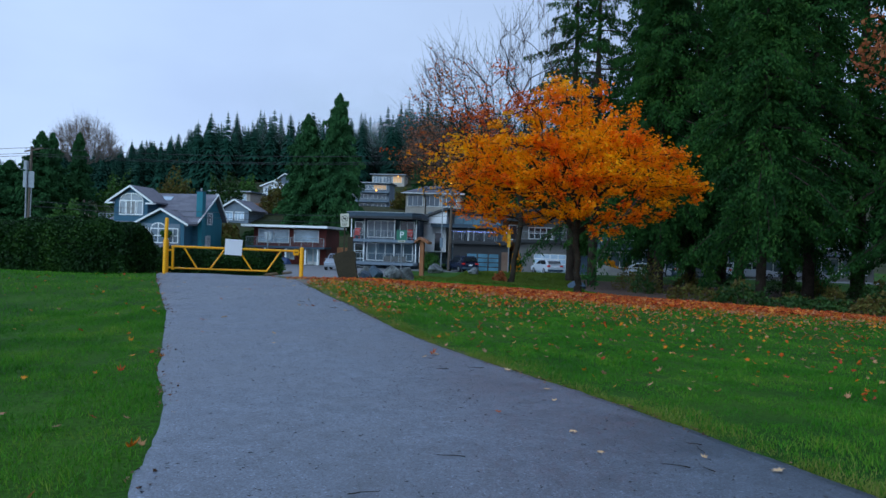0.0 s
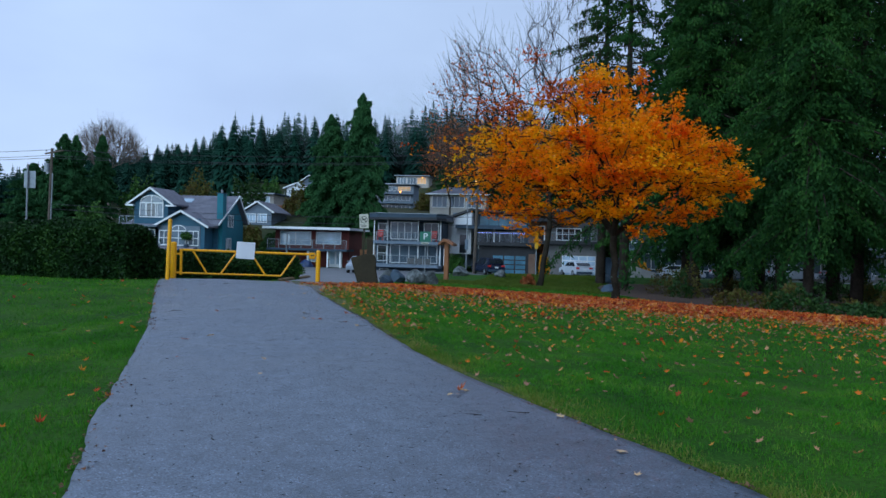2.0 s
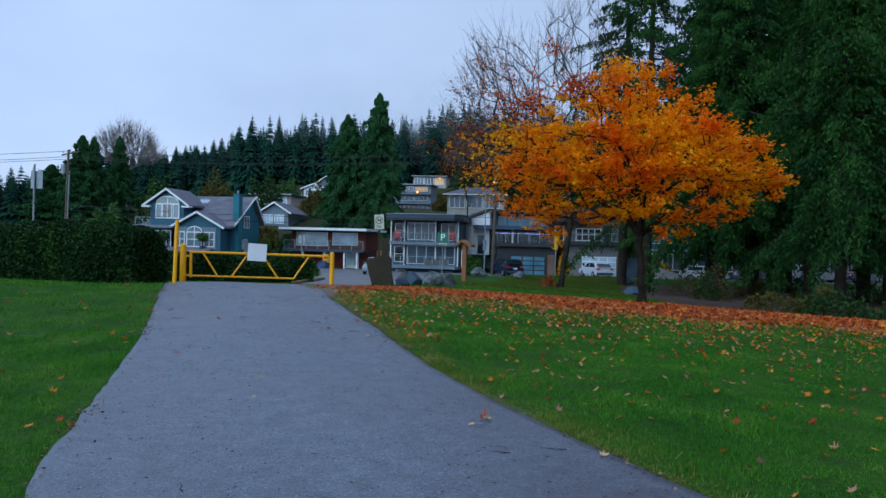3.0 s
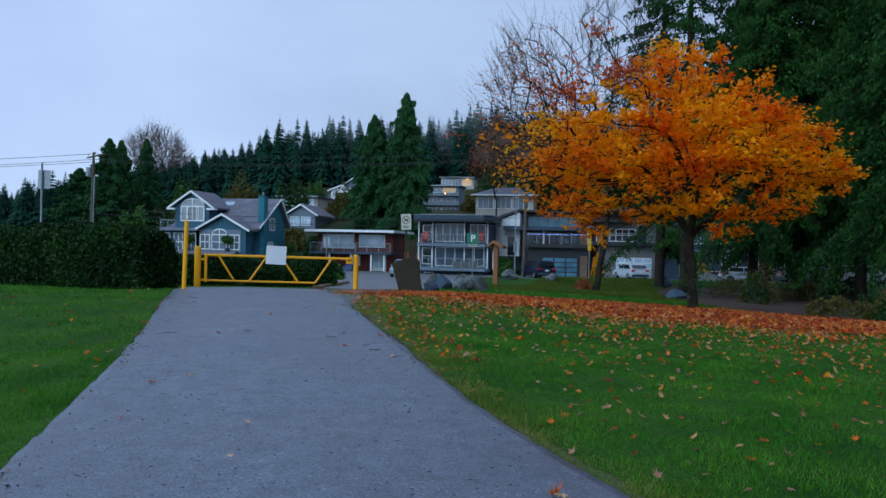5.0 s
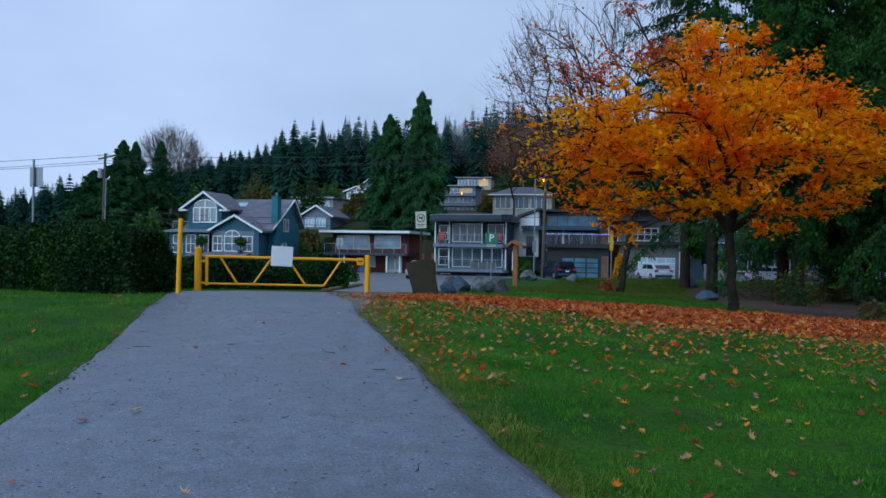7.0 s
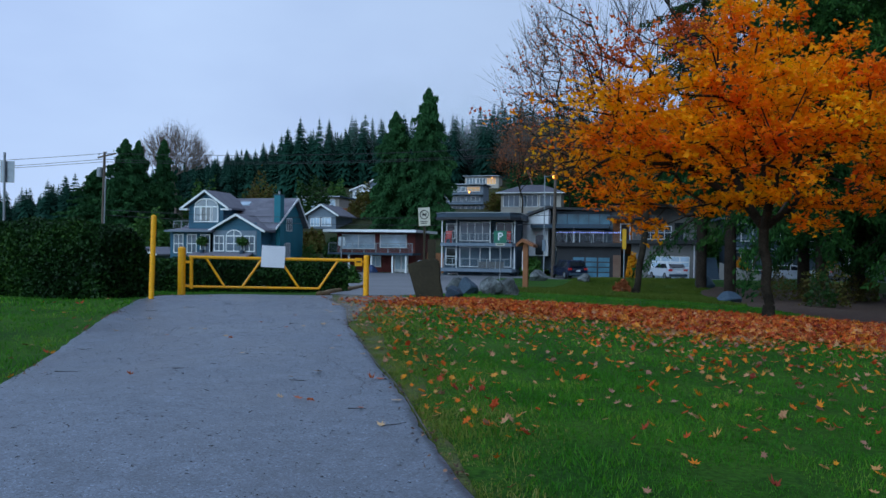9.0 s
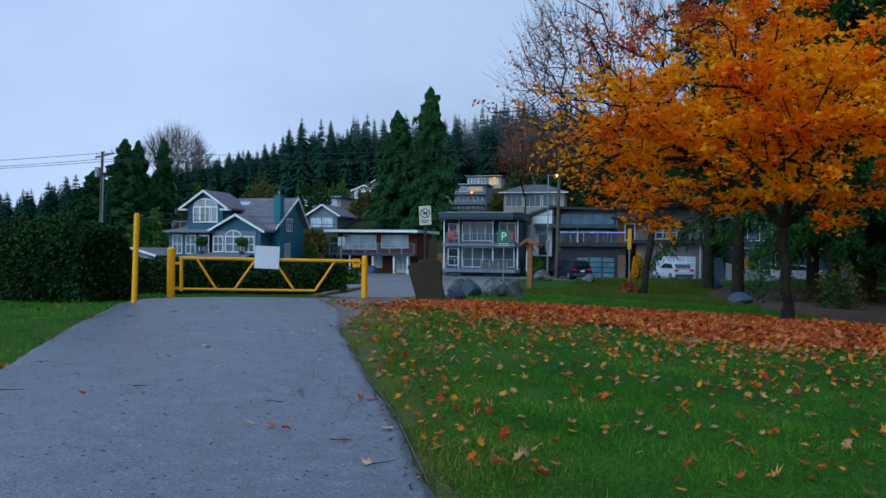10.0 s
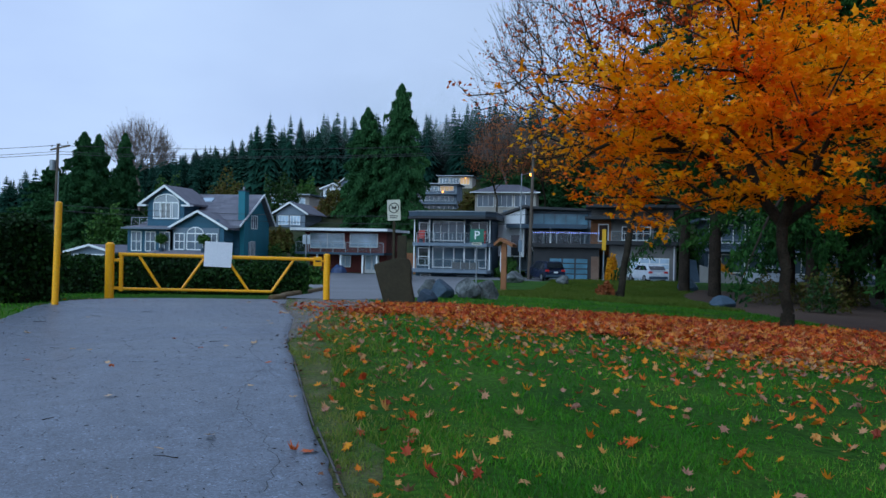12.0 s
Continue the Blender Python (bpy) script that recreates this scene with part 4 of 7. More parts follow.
for src, x, y, k, turn in ((cedar_a, 11.0, 56.2, 1.0, 0), (cedar_b, 14.7, 44.0, 0.9, 40), (cedar_a, 19.6, 50.5, 1.0, 100), (cedar_b, 24.0, 42.0, 1.0, 200), (fir_a, 7.0, 63.0, 0.95, 30), (fir_a, 5.2, 65.5, 0.9, 210), (fir_a, 14.5, 62.0, 1.0, 130), (cedar_b, 17.0, 57.0, 1.15, 300), (fir_a, 21.5, 60.0, 1.05, 250), (cedar_a, 27.5, 52.0, 1.05, 170), (cedar_b, 31, 40, 1.1, 20), (cedar_a, 25, 33.5, 0.85, 260), (cedar_a, 12.2, 66.5, 1.1, 330), (cedar_b, 18, 66, 1.3, 10), (fir_a, 26.5, 60.0, 1.15, 70), (fir_a, 31.0, 56.0, 1.1, 190), (cedar_b, 35.5, 50.0, 1.25, 140)):
    m = pose(x, y, gz(x, y) - 0.05, 0, 0, turn) @ Matrix.Diagonal((k, k, k, 1))
    if src in placed:
        c = copy_thing(src, Matrix())
        c.matrix_basis = m
    else:
        src.matrix_basis = m
        placed.add(src)

big_fir = conifer("fir_tree", "dense dark green conifer behind the street houses", 31, 21.5, 5.0, 0.8, 300, 300, 0.20, 0.24, M["fir_leaf"], M["cedar_bark"], 0.5, 0.35)
big_fir.matrix_basis = pose(-27.6, 115, 2.0) @ Matrix.Diagonal((0.80, 0.80, 1.03, 1))
c = copy_thing(big_fir, Matrix())
c.matrix_basis = pose(-32.9, 116.5, 2.3, 0, 0, 120) @ Matrix.Diagonal((0.82, 0.82, 0.88, 1))
spruce = conifer("spruce_tree", "slim dark spruce with a pointed tip", 32, 17, 3.3, 0.5, 150, 170, 0.20, 0.12, M["fir_leaf"], M["cedar_bark"], 0.5, 0.15)
spruce.matrix_basis = pose(-65, 98, gz(-65, 98)) @ Matrix.Diagonal((1, 1, 0.88, 1))
for x, y, h, w, turn in ((-68.6, 106, 14.5, 0.8, 50), (-63.2, 104, 14.5, 0.7, 90), (-71, 100, 11, 1.2, 10), (-75, 112, 9, 1.2, 140), (-12, 152, 13, 1.4, 20), (-3, 142, 12, 1.5, 33), (3, 138, 11.5, 1.6, 70), (9, 136, 12, 1.6, 110), (15, 140, 13, 1.6, 160), (-20, 166, 13, 1.3, 210), (-7, 150, 12, 1.5, 250)):
    c = copy_thing(spruce, Matrix())
    c.matrix_basis = pose(x, y, gz(x, y), 0, 0, turn) @ Matrix.Diagonal((w, w, h / 17, 1))

# far bare trees on the hill
for x, y, h, seed, nm in ((-84, 140, 17.0, 41, "a"), (-16.5, 150, 16, 42, "b"), (-6, 165, 15, 43, "c")):
    rng = np.random.default_rng(seed)
    goals = dome(rng, 420, h * 0.36, h * 0.36, lambda r, a: h * 0.45 + h * 0.15 * r, lambda r, a: h * (1.0 - 0.28 * r * r), gap=0.6)
    broadleaf("bare_tree", "far leafless tree with a fine pale crown of twigs", x, y, (0, 0, h * 0.3), goals, seed, M["twig"], r_tip=0.022, power=2.3, twigs=8, twig_r=0.016, twig_len=1.3, lean=1.2)


for x, y, h, seed in ((-15.5, 128, 17.5, 45), (-8.5, 134, 15, 46)):
    rng = np.random.default_rng(seed)
    goals = dome(rng, 220, h * 0.27, h * 0.27, lambda r, a: h * 0.32 + h * 0.15 * r, lambda r, a: h * (1.0 - 0.35 * r * r), gap=0.6)
    broadleaf("russet_tree", "half-bare tree with brown-red leaves on the slope", x, y, (0, 0, h * 0.22), goals, seed, M["bark"], M["russet_leaf"], per=12, spread=0.6, size=0.16, r_tip=0.018, power=2.3, twigs=3, twig_r=0.014, twig_len=1.2, leaf_label="brown-red leaves")


# the wooded hill
def forest(name, label, spots, material, seed, rings=14):
    """Many far conifers in one mesh: trunks with ragged tiers of boughs."""
    rng = np.random.default_rng(seed)
    V, F, count = [], [], 0
    for x, y, h, w in spots:
        z = gz(x, y)
        n = 16
        for k in range(rings * 2):
            t = (k + rng.uniform(0, 0.6)) / (rings * 2)
            zz = z + h * (0.06 + 0.94 * t)
            rad = w * (1 - t) ** 0.68 * rng.uniform(0.75, 1.25) + 0.12
            drop = h * 0.10 * (1.15 - t)
            a = np.linspace(0, 2 * np.pi, n, endpoint=False) + rng.uniform(0, 6)
            rr = rad * rng.uniform(0.6, 1.15, n)
            tip = np.stack([x + rr * np.cos(a), y + rr * np.sin(a), zz - drop * rng.uniform(0.5, 1.2, n)], -1)
            root_l = np.stack([x + 0.5 * rr * np.cos(a + 0.36), y + 0.5 * rr * np.sin(a + 0.36), np.full(n, zz)], -1)
            root_r = np.stack([x + 0.5 * rr * np.cos(a - 0.36), y + 0.5 * rr * np.sin(a - 0.36), np.full(n, zz + 0.1 * drop)], -1)
            V.append(np.stack([tip, root_l, root_r], 1).reshape(-1, 3))
            F.append(np.arange(n * 3).reshape(-1, 3) + count)
            count += n * 3
        top = np.array([(x, y, z + h * 1.04), (x - 0.18, y, z + h * 0.85), (x + 0.18, y, z + h * 0.85), (x, y - 0.18, z + h * 0.85)])
        V.append(top)
        F.append(np.array([[0, 1, 2], [0, 1, 3], [0, 2, 3]]) + count)
        count += 4
    ob = new(name, mesh_np(name, np.concatenate(V), np.concatenate(F), material))
    return tagged(ob, label, "forest", kind="stuff")


rng = np.random.default_rng(51)
spots = []
while len(spots) < 1400:
    y = rng.uniform(168, 440)
    q = rng.uniform(-1.05, 0.30)
    x = q * y
    d = math.hypot(x, y)
    if q > -0.42 and y < 240:
        continue
    tall = np.interp(q, [-1.05, -0.62, -0.56, -0.46, -0.38, -0.30, -0.20, 0.0], [0.70, 0.70, 0.62, 0.78, 1.22, 1.25, 1.25, 1.1])
    spots.append((x, y, rng.uniform(12, 21) * tall, rng.uniform(3.2, 5.2) * (0.6 + 0.4 * tall)))
forest("forest", "dark conifer forest covering the misty hillside", spots, M["far_leaf"], 52)


# shrubs along the foot of the cedars, and a few by the houses
rng = np.random.default_rng(61)
UNDER = "undergrowth at the edge of the lawn"
for k in range(58):
    if k < 26:
        f = k / 25
        x = 8.2 + 18 * f + rng.normal() * 0.5
        y = np.interp(x, [5.2, 7.6, 13, 26], [33, 27.6, 25.4, 23]) + rng.uniform(0.6, 3.0)
    else:
        x, y = rng.uniform(6.5, 34), rng.uniform(30, 62)
    if abs(x - 4) < 2 and y < 30:
        continue
    h = rng.uniform(0.5, 1.3) if k < 26 else rng.uniform(1.0, 2.4)
    leaf = M["olive_leaf"] if k % 2 == 0 else M["under_leaf"]
    lab = "brown and olive fading shrub under the cedars" if k % 2 == 0 else "low dark green shrub under the cedars"
    s = shrub("shrub", lab, x, y, rng.uniform(0.8, 1.6), rng.uniform(0.7, 1.3), h, leaf, 100 + k, 700, 0.10)
    tagged(s, group=UNDER)
for x, y, rx, h, leaf, lab in ((-8.6, 80, 1.3, 2.6, "shrub_leaf", "dense green clipped shrub beside the drive"), (-7.6, 74, 1.0, 1.6, "shrub_leaf", "bright green shrub beside the pole"), (-22.5, 86, 1.6, 3.0, "olive_leaf", "brown shrub behind the red house"), (-31.0, 80, 1.8, 3.2, "shrub_leaf", "green shrub beside the blue house"), (-28.9, 88, 1.3, 3.2, "olive_leaf", "brown leafless shrub beside the blue house"), (-59, 107, 4.4, 10.5, "shrub_leaf", "bushy dark green tree behind the blue house"), (-53, 113, 4.2, 9.5, "olive_leaf", "brown half-bare bushy tree behind the blue house"), (-47, 119, 4.0, 9.5, "under_leaf", "dark bushy tree behind the blue house"), (-41, 126, 3.4, 6.5, "olive_leaf", "brown half-bare bushy tree behind the blue house"), (-55, 150, 3.5, 6.5, "shrub_leaf", "green bushy tree among the hill houses"), (-23, 150, 2.6, 5.0, "olive_leaf", "brown thicket on the slope"), (-39.5, 101, 2.2, 3.6, "olive_leaf", "brown shrub on the slope below the gabled house"), (-35.5, 99, 2.0, 3.0, "under_leaf", "dark shrub on the slope below the gabled house"), (10.5, 84, 1.5, 2.0, "gold_leaf", "yellow autumn shrub at the street"), (8, 92, 3.0, 7.0, "shrub_leaf", "tall green bush behind the garages"), (0.6, 72.5, 0.6, 2.6, "gold_leaf", "golden autumn shrub at the street"), (-52, 96, 4, 6.5, "shrub_leaf", "green bushy tree beside the blue house"), (-50, 104, 3.5, 6.0, "olive_leaf", "brown bushy tree behind the blue house"), (-57, 92, 4, 7.5, "shrub_leaf", "green bushy tree beside the blue house"), (-15.5, 47, 1.6, 1.5, "shrub_leaf", "green shrub behind the long hedge"), (-18, 45, 1.8, 1.6, "shrub_leaf", "green shrub behind the long hedge")):
    shrub("shrub", lab, x, y, rx, rx * 0.9, h, M[leaf], int(abs(x * 7 + y)), 1500 if y < 90 else 2600, 0.16 if y < 90 else 0.30)
shrub("shrub", "small russet clump at the foot of the bare tree", -0.25, 50.7, 0.6, 0.5, 0.9, M["russet_leaf"], 77, 500, 0.12)

# mist that hangs against the upper slope
for y, x0, x1, z0, z1 in ((262, -260, 90, 16, 95), (315, -320, 120, 18, 120), (385, -400, 150, 20, 150)):
    xx = np.linspace(x0, x1, 30)
    v = np.concatenate([np.stack([xx, y + 12 * np.sin(xx * 0.02), np.full(30, z)], -1) for z in np.linspace(z0, z1, 6)])
    i, j = np.meshgrid(np.arange(5), np.arange(29), indexing="ij")
    k = (i * 30 + j).ravel()
    tagged(new("mist", mesh_np("mist", v, np.stack([k, k + 1, k + 31, k + 30], -1), M["mist"], True)), "pale mist hanging on the wooded slope", "mist", kind="stuff")


# ---------------------------------------------------------------- houses
def window(parent, x0, x1, z0, z1, y, cols=2, rows=1, frame_m=None, pane_m=None, bar=0.07, label="", side=None, arch=0.0):
    """A framed window on a wall that faces -y: a frame with its bars, and each pane by itself."""
    frame_m, pane_m = frame_m or M["trim"], pane_m or M["glass"]
    turn = side or Matrix()
    w, h = x1 - x0, z1 - z0
    bm = bmesh.new()
    o, q = bar * 0.5, bar * 0.5
    ring = [[bm.verts.new((x, yy, z)) for x, z in ((x0 - e, z0 - e), (x1 + e, z0 - e), (x1 + e, z1 + e), (x0 - e, z1 + e))] for e, yy in ((o, y - 0.08), (-q, y - 0.08), (-q, y + 0.02), (o, y + 0.02))]
    for k in range(4):
        a, b = ring[k], ring[(k + 1) % 4]
        for j in range(4):
            bm.faces.new((a[j], a[(j + 1) % 4], b[(j + 1) % 4], b[j]))
    bmesh.ops.recalc_face_normals(bm, faces=bm.faces)
    win = part("window", bm, frame_m, parent, label, at=turn)
    for k in range(1, cols):
        part("bar", B((x0 + w * k / cols, y - 0.03, (z0 + z1) / 2), (bar * 0.8, 0.08, h - bar)), frame_m, win)
    for k in range(1, rows):
        part("bar", B(((x0 + x1) / 2, y - 0.032, z0 + h * k / rows), (w - bar, 0.074, bar * 0.8)), frame_m, win)
    if arch:
        part("arch_trim", tube("arch_trim", [((x0 + x1) / 2 + math.cos(math.pi * k / 12) * w / 2, y - 0.03, z1 + math.sin(math.pi * k / 12) * arch) for k in range(13)], bar * 0.6, frame_m, 6), frame_m, win)
        part("bar", B(((x0 + x1) / 2, y - 0.03, z1 + arch / 2), (bar, 0.08, arch)), frame_m, win)
    for i in range(cols):
        for j in range(rows):
            part("pane", B((x0 + w * (i + 0.5) / cols, y - 0.012, z0 + h * (j + 0.5) / rows), (w / cols - 0.02, 0.02, h / rows - 0.02)), pane_m, win)
    if arch:
        out = [((x0 + x1) / 2 + math.cos(math.pi * k / 12) * w * 0.47, z1 + math.sin(math.pi * k / 12) * arch * 0.94) for k in range(13)]
        part("pane", prism(bmesh.new(), out, y - 0.022, y - 0.002), pane_m, win)
    return win


def railing(parent, x0, x1, y, z, h=0.95, posts=5, glass=True, m=None):
    m = m or M["steel"]
    rail = part("railing", R((x0, y, z + h), (x1, y, z + h), 0.03, n=6), m, parent)
    for k in range(posts):
        x = x0 + (x1 - x0) * k / (posts - 1)
        part("post", B((x, y, z + h / 2), (0.05, 0.05, h)), m, rail)
    if glass:
        for k in range(posts - 1):
            a, b = x0 + (x1 - x0) * k / (posts - 1), x0 + (x1 - x0) * (k + 1) / (posts - 1)
            part("pane", B(((a + b) / 2, y, z + h * 0.5), (b - a - 0.1, 0.02, h * 0.78)), M["rail_glass"], rail)
    else:
        for k in range(1, 5):
            part("bar", R((x0, y, z + h * k / 5), (x1, y, z + h * k / 5), 0.015, n=5), m, rail)
    return rail


def courses(parent, x0, x1, y, z0, z1, m, pitch=0.19, side=None):
    """Lap siding: boards one over the other, each leaning out at its foot."""
    z = z0
    while z < z1 - 0.05:
        h = min(pitch, z1 - z)
        part("board", B(((x0 + x1) / 2, y - 0.012, z + h / 2), (x1 - x0, 0.03, h * 0.96), rx=-3.5), m, parent, at=side)
        z += pitch


def gable_roof(bm, x0, x1, y0, y1, eave, ridge, thick=0.18):
    """Two slopes whose ridge runs along y."""
    c = (x0 + x1) / 2
    return prism(bm, [(x0, eave), (c, ridge), (x1, eave), (x1, eave - thick), (c, ridge - thick * 1.3), (x0, eave - thick)], y0, y1)


# the blue house with two front gables
def blue_house():
    h = thing("house", "blue two-storey house with white-trimmed gables and grey shingle roof", "house", pose(-31.93, 74.0, -1.3) @ Matrix.Diagonal((0.86, 0.85, 1, 1)))
    W = part("wall", B((-4.46, 4.0, 2.2), (8.3, 7.3, 4.4)), M["blue"], h)
    part("wall", B((-9.9, 3.2, 2.0), (3.6, 5.8, 4.0)), M["blue"], h)
    # right side wall with a gable end
    side = [(0.3, 0.0), (7.7, 0.0), (7.7, 4.6), (5.2, 7.0), (0.3, 4.6)]
    bm = bmesh.new()
    a = [bm.verts.new((0.0, y, z)) for y, z in side]
    b = [bm.verts.new((-0.3, y, z)) for y, z in side]
    bm.faces.new(a), bm.faces.new(b[::-1])
    for k in range(5):
        bm.faces.new((a[k], b[k], b[(k + 1) % 5], a[(k + 1) % 5]))
    bmesh.ops.recalc_face_normals(bm, faces=bm.faces)
    gable = part("wall", bm, M["teal"], h, "teal side wall")
    east = Matrix.Rotation(radians(90), 4, "Z")
    for x0, x1, z0, z1, c in ((1.7, 2.5, 1.6, 2.8, 2), (2.9, 3.9, 1.4, 2.9, 3), (3.0, 4.4, 4.1, 5.3, 3)):
        window(h, x0, x1, z0, z1, -0.02, c, 1, side=east)
    # main roof, its ridge along the front
    bm = bmesh.new()
    for (ya, za, yb, zb) in ((-0.6, 4.25, 5.2, 7.35), (8.3, 4.6, 5.2, 7.35)):
        v = [bm.verts.new(p) for p in ((-11.0, ya, za), (0.45, ya, za), (0.45, yb, zb), (-7.4, yb, zb), (-11.0, ya, za - 0.16), (0.45, ya, za - 0.16), (0.45, yb, zb - 0.16), (-7.4, yb, zb - 0.16))]
        for f in ((0, 1, 2, 3), (7, 6, 5, 4), (0, 4, 5, 1), (1, 5, 6, 2), (3, 2, 6, 7), (0, 3, 7, 4)):
            bm.faces.new([v[i] for i in f])
    bmesh.ops.recalc_face_normals(bm, faces=bm.faces)
    roof = part("roof", bm, M["shingle"], h)
    slope = math.degrees(math.atan2(3.1, 5.8))
    for k in range(17):
        f = (k + 0.5) / 17
        left = -10.8 + 3.5 * f
        n = 7
        for j in range(n):
            a, b = left + (0.4 - left) * j / n, left + (0.4 - left) * (j + 1) / n
            part("shingle", B(((a + b) / 2, -0.6 + 5.8 * f, 4.25 + 3.1 * f + 0.02), (b - a - 0.01, 0.40, 0.03), rx=slope - 2.0), M["shingle"], roof)
    part("skylight", B((-5.6, 4.0, 6.78), (1.3, 0.8, 0.12), rx=slope, bevel=0.02), M["pale_glass"], roof)
    for pts in (((0.5, -0.7, 4.22), (0.5, 5.2, 7.32)), ((0.5, 5.2, 7.32), (0.5, 8.4, 4.5))):
        p, q = Vector(pts[0]), Vector(pts[1])
        part("bargeboard", B(tuple((p + q) / 2), (0.10, (q - p).length, 0.17), rx=math.degrees(math.atan2(q.z - p.z, q.y - p.y))), M["trim"], roof)
    # chimney on the side wall
    ch = part("chimney", B((0.1, 0.9, 3.7), (0.75, 1.0, 7.4), bevel=0.03), M["teal"], h)
    part("chimney_cap", B((0.1, 0.9, 7.44), (0.85, 1.1, 0.08)), M["charcoal"], ch)
    part("flue", R((0.1, 0.9, 7.45), (0.1, 0.9, 7.8), 0.12), M["steel"], ch)
    # upper left gable with its great arched window
    g = part("gable", prism(bmesh.new(), [(-9.9, 3.6), (-9.9, 6.3), (-7.8, 7.5), (-5.7, 6.3), (-5.7, 3.6)], -0.8, 4.0), M["blue"], h)
    courses(g, -9.85, -5.75, -0.8, 3.7, 6.3, M["blue"])
    part("roof", gable_roof(bmesh.new(), -10.6, -5.0, -1.2, 4.5, 6.2, 7.85), M["shingle"], g)
    for s in (-1, 1):
        p, q = Vector((-7.8, -1.25, 7.74)), Vector((-7.8 + s * 2.85, -1.25, 6.08))
        part("bargeboard", B(tuple((p + q) / 2), ((q - p).length, 0.10, 0.19), ry=math.degrees(math.atan2(p.z - q.z, q.x - p.x))), M["trim"], g)
        part("eave", B((-7.8 + s * 2.5, -0.95, 6.0), (1.0, 0.7, 0.16)), M["trim"], g)
    window(h, -9.15, -6.3, 4.85, 6.25, -0.84, 4, 1, pane_m=M["glass"], bar=0.12, arch=0.75)
    window(h, -8.3, -7.2, 4.85, 6.25, -0.86, 2, 1, pane_m=M["dark_glass"], bar=0.09)
    # lower left porch roof and room
    pr = part("porch_roof", B((-8.75, -1.6, 4.02), (5.5, 2.8, 0.16), rx=5), M["shingle"], h)
    part("fascia", B((-8.75, -2.98, 3.90), (5.6, 0.08, 0.12)), M["grey"], pr)
    part("wall", B((-9.2, -1.0, 1.9), (4.4, 2.0, 3.8)), M["blue"], h)
    for k in range(3):
        window(h, -10.9 + k * 1.6, -9.8 + k * 1.6, 1.9, 3.6, -2.02, 2, 2, bar=0.08)
    railing(h, -11.9, -10.0, -0.6, 4.2, 0.7, 3)
    # middle entry gable with round-headed windows
    e = part("gable", prism(bmesh.new(), [(-6.0, 0.2), (-6.0, 4.0), (-3.3, 5.25), (-0.6, 4.0), (-0.6, 0.2)], -2.0, 1.0), M["blue"], h)
    courses(e, -6.2, -1.1, -2.0, 4.05, 4.75, M["blue"])
    part("roof", gable_roof(bmesh.new(), -6.6, 0.0, -2.5, 2.2, 4.05, 5.55), M["shingle"], e)
    for s in (-1, 1):
        p, q = Vector((-3.3, -2.55, 5.46)), Vector((-3.3 + s * 3.35, -2.55, 3.9))
        part("bargeboard", B(tuple((p + q) / 2), ((q - p).length, 0.10, 0.19), ry=math.degrees(math.atan2(p.z - q.z, q.x - p.x))), M["trim"], e)
    part("panel", B((-3.65, -2.03, 2.9), (5.1, 0.06, 2.2)), M["grey"], e)
    for x0, x1, ar in ((-6.0, -4.9, 0.0), (-4.6, -2.8, 0.55), (-2.5, -1.3, 0.0)):
        window(h, x0, x1, 2.1, 3.5, -2.08, 2, 2, pane_m=M["glass"], bar=0.09, arch=ar)
    part("skirt_roof", B((-5.0, -2.8, 1.75), (7.0, 1.8, 0.14), rx=12), M["shingle"], h)
    part("downpipe", R((-0.9, -1.9, 0.2), (-0.9, -1.9, 4.0), 0.05, n=6), M["trim"], h)
    courses(W, -5.6, 0.0, 0.28, 0.4, 4.1, M["blue"])
    for x, z in ((-7.3, 2.4), (-2.6, 2.5)):
        rngp = np.random.default_rng(int(abs(x) * 10))
        pot = thing("potted_tree", "clipped round potted tree beside the house", "plant", pose(-31.93 + x * 0.86, 71.9, 0.5))
        part("pot", R((0, 0, 0), (0, 0, 0.4), 0.18, 0.24), M["charcoal"], pot)
        part("stem", R((0, 0, 0.4), (0, 0, 1.0), 0.03), M["bark"], pot)
        d = rngp.normal(size=(500, 3))
        d /= np.linalg.norm(d, axis=1, keepdims=True)
        part("crown", leaf_quads("crown", d * rngp.uniform(0.3, 1, (500, 1)) * (0.6, 0.5, 0.45) + (0, 0, 1.2), 0.13, M["shrub_leaf"], rngp), M["shrub_leaf"], pot)
    return h


blue_house()


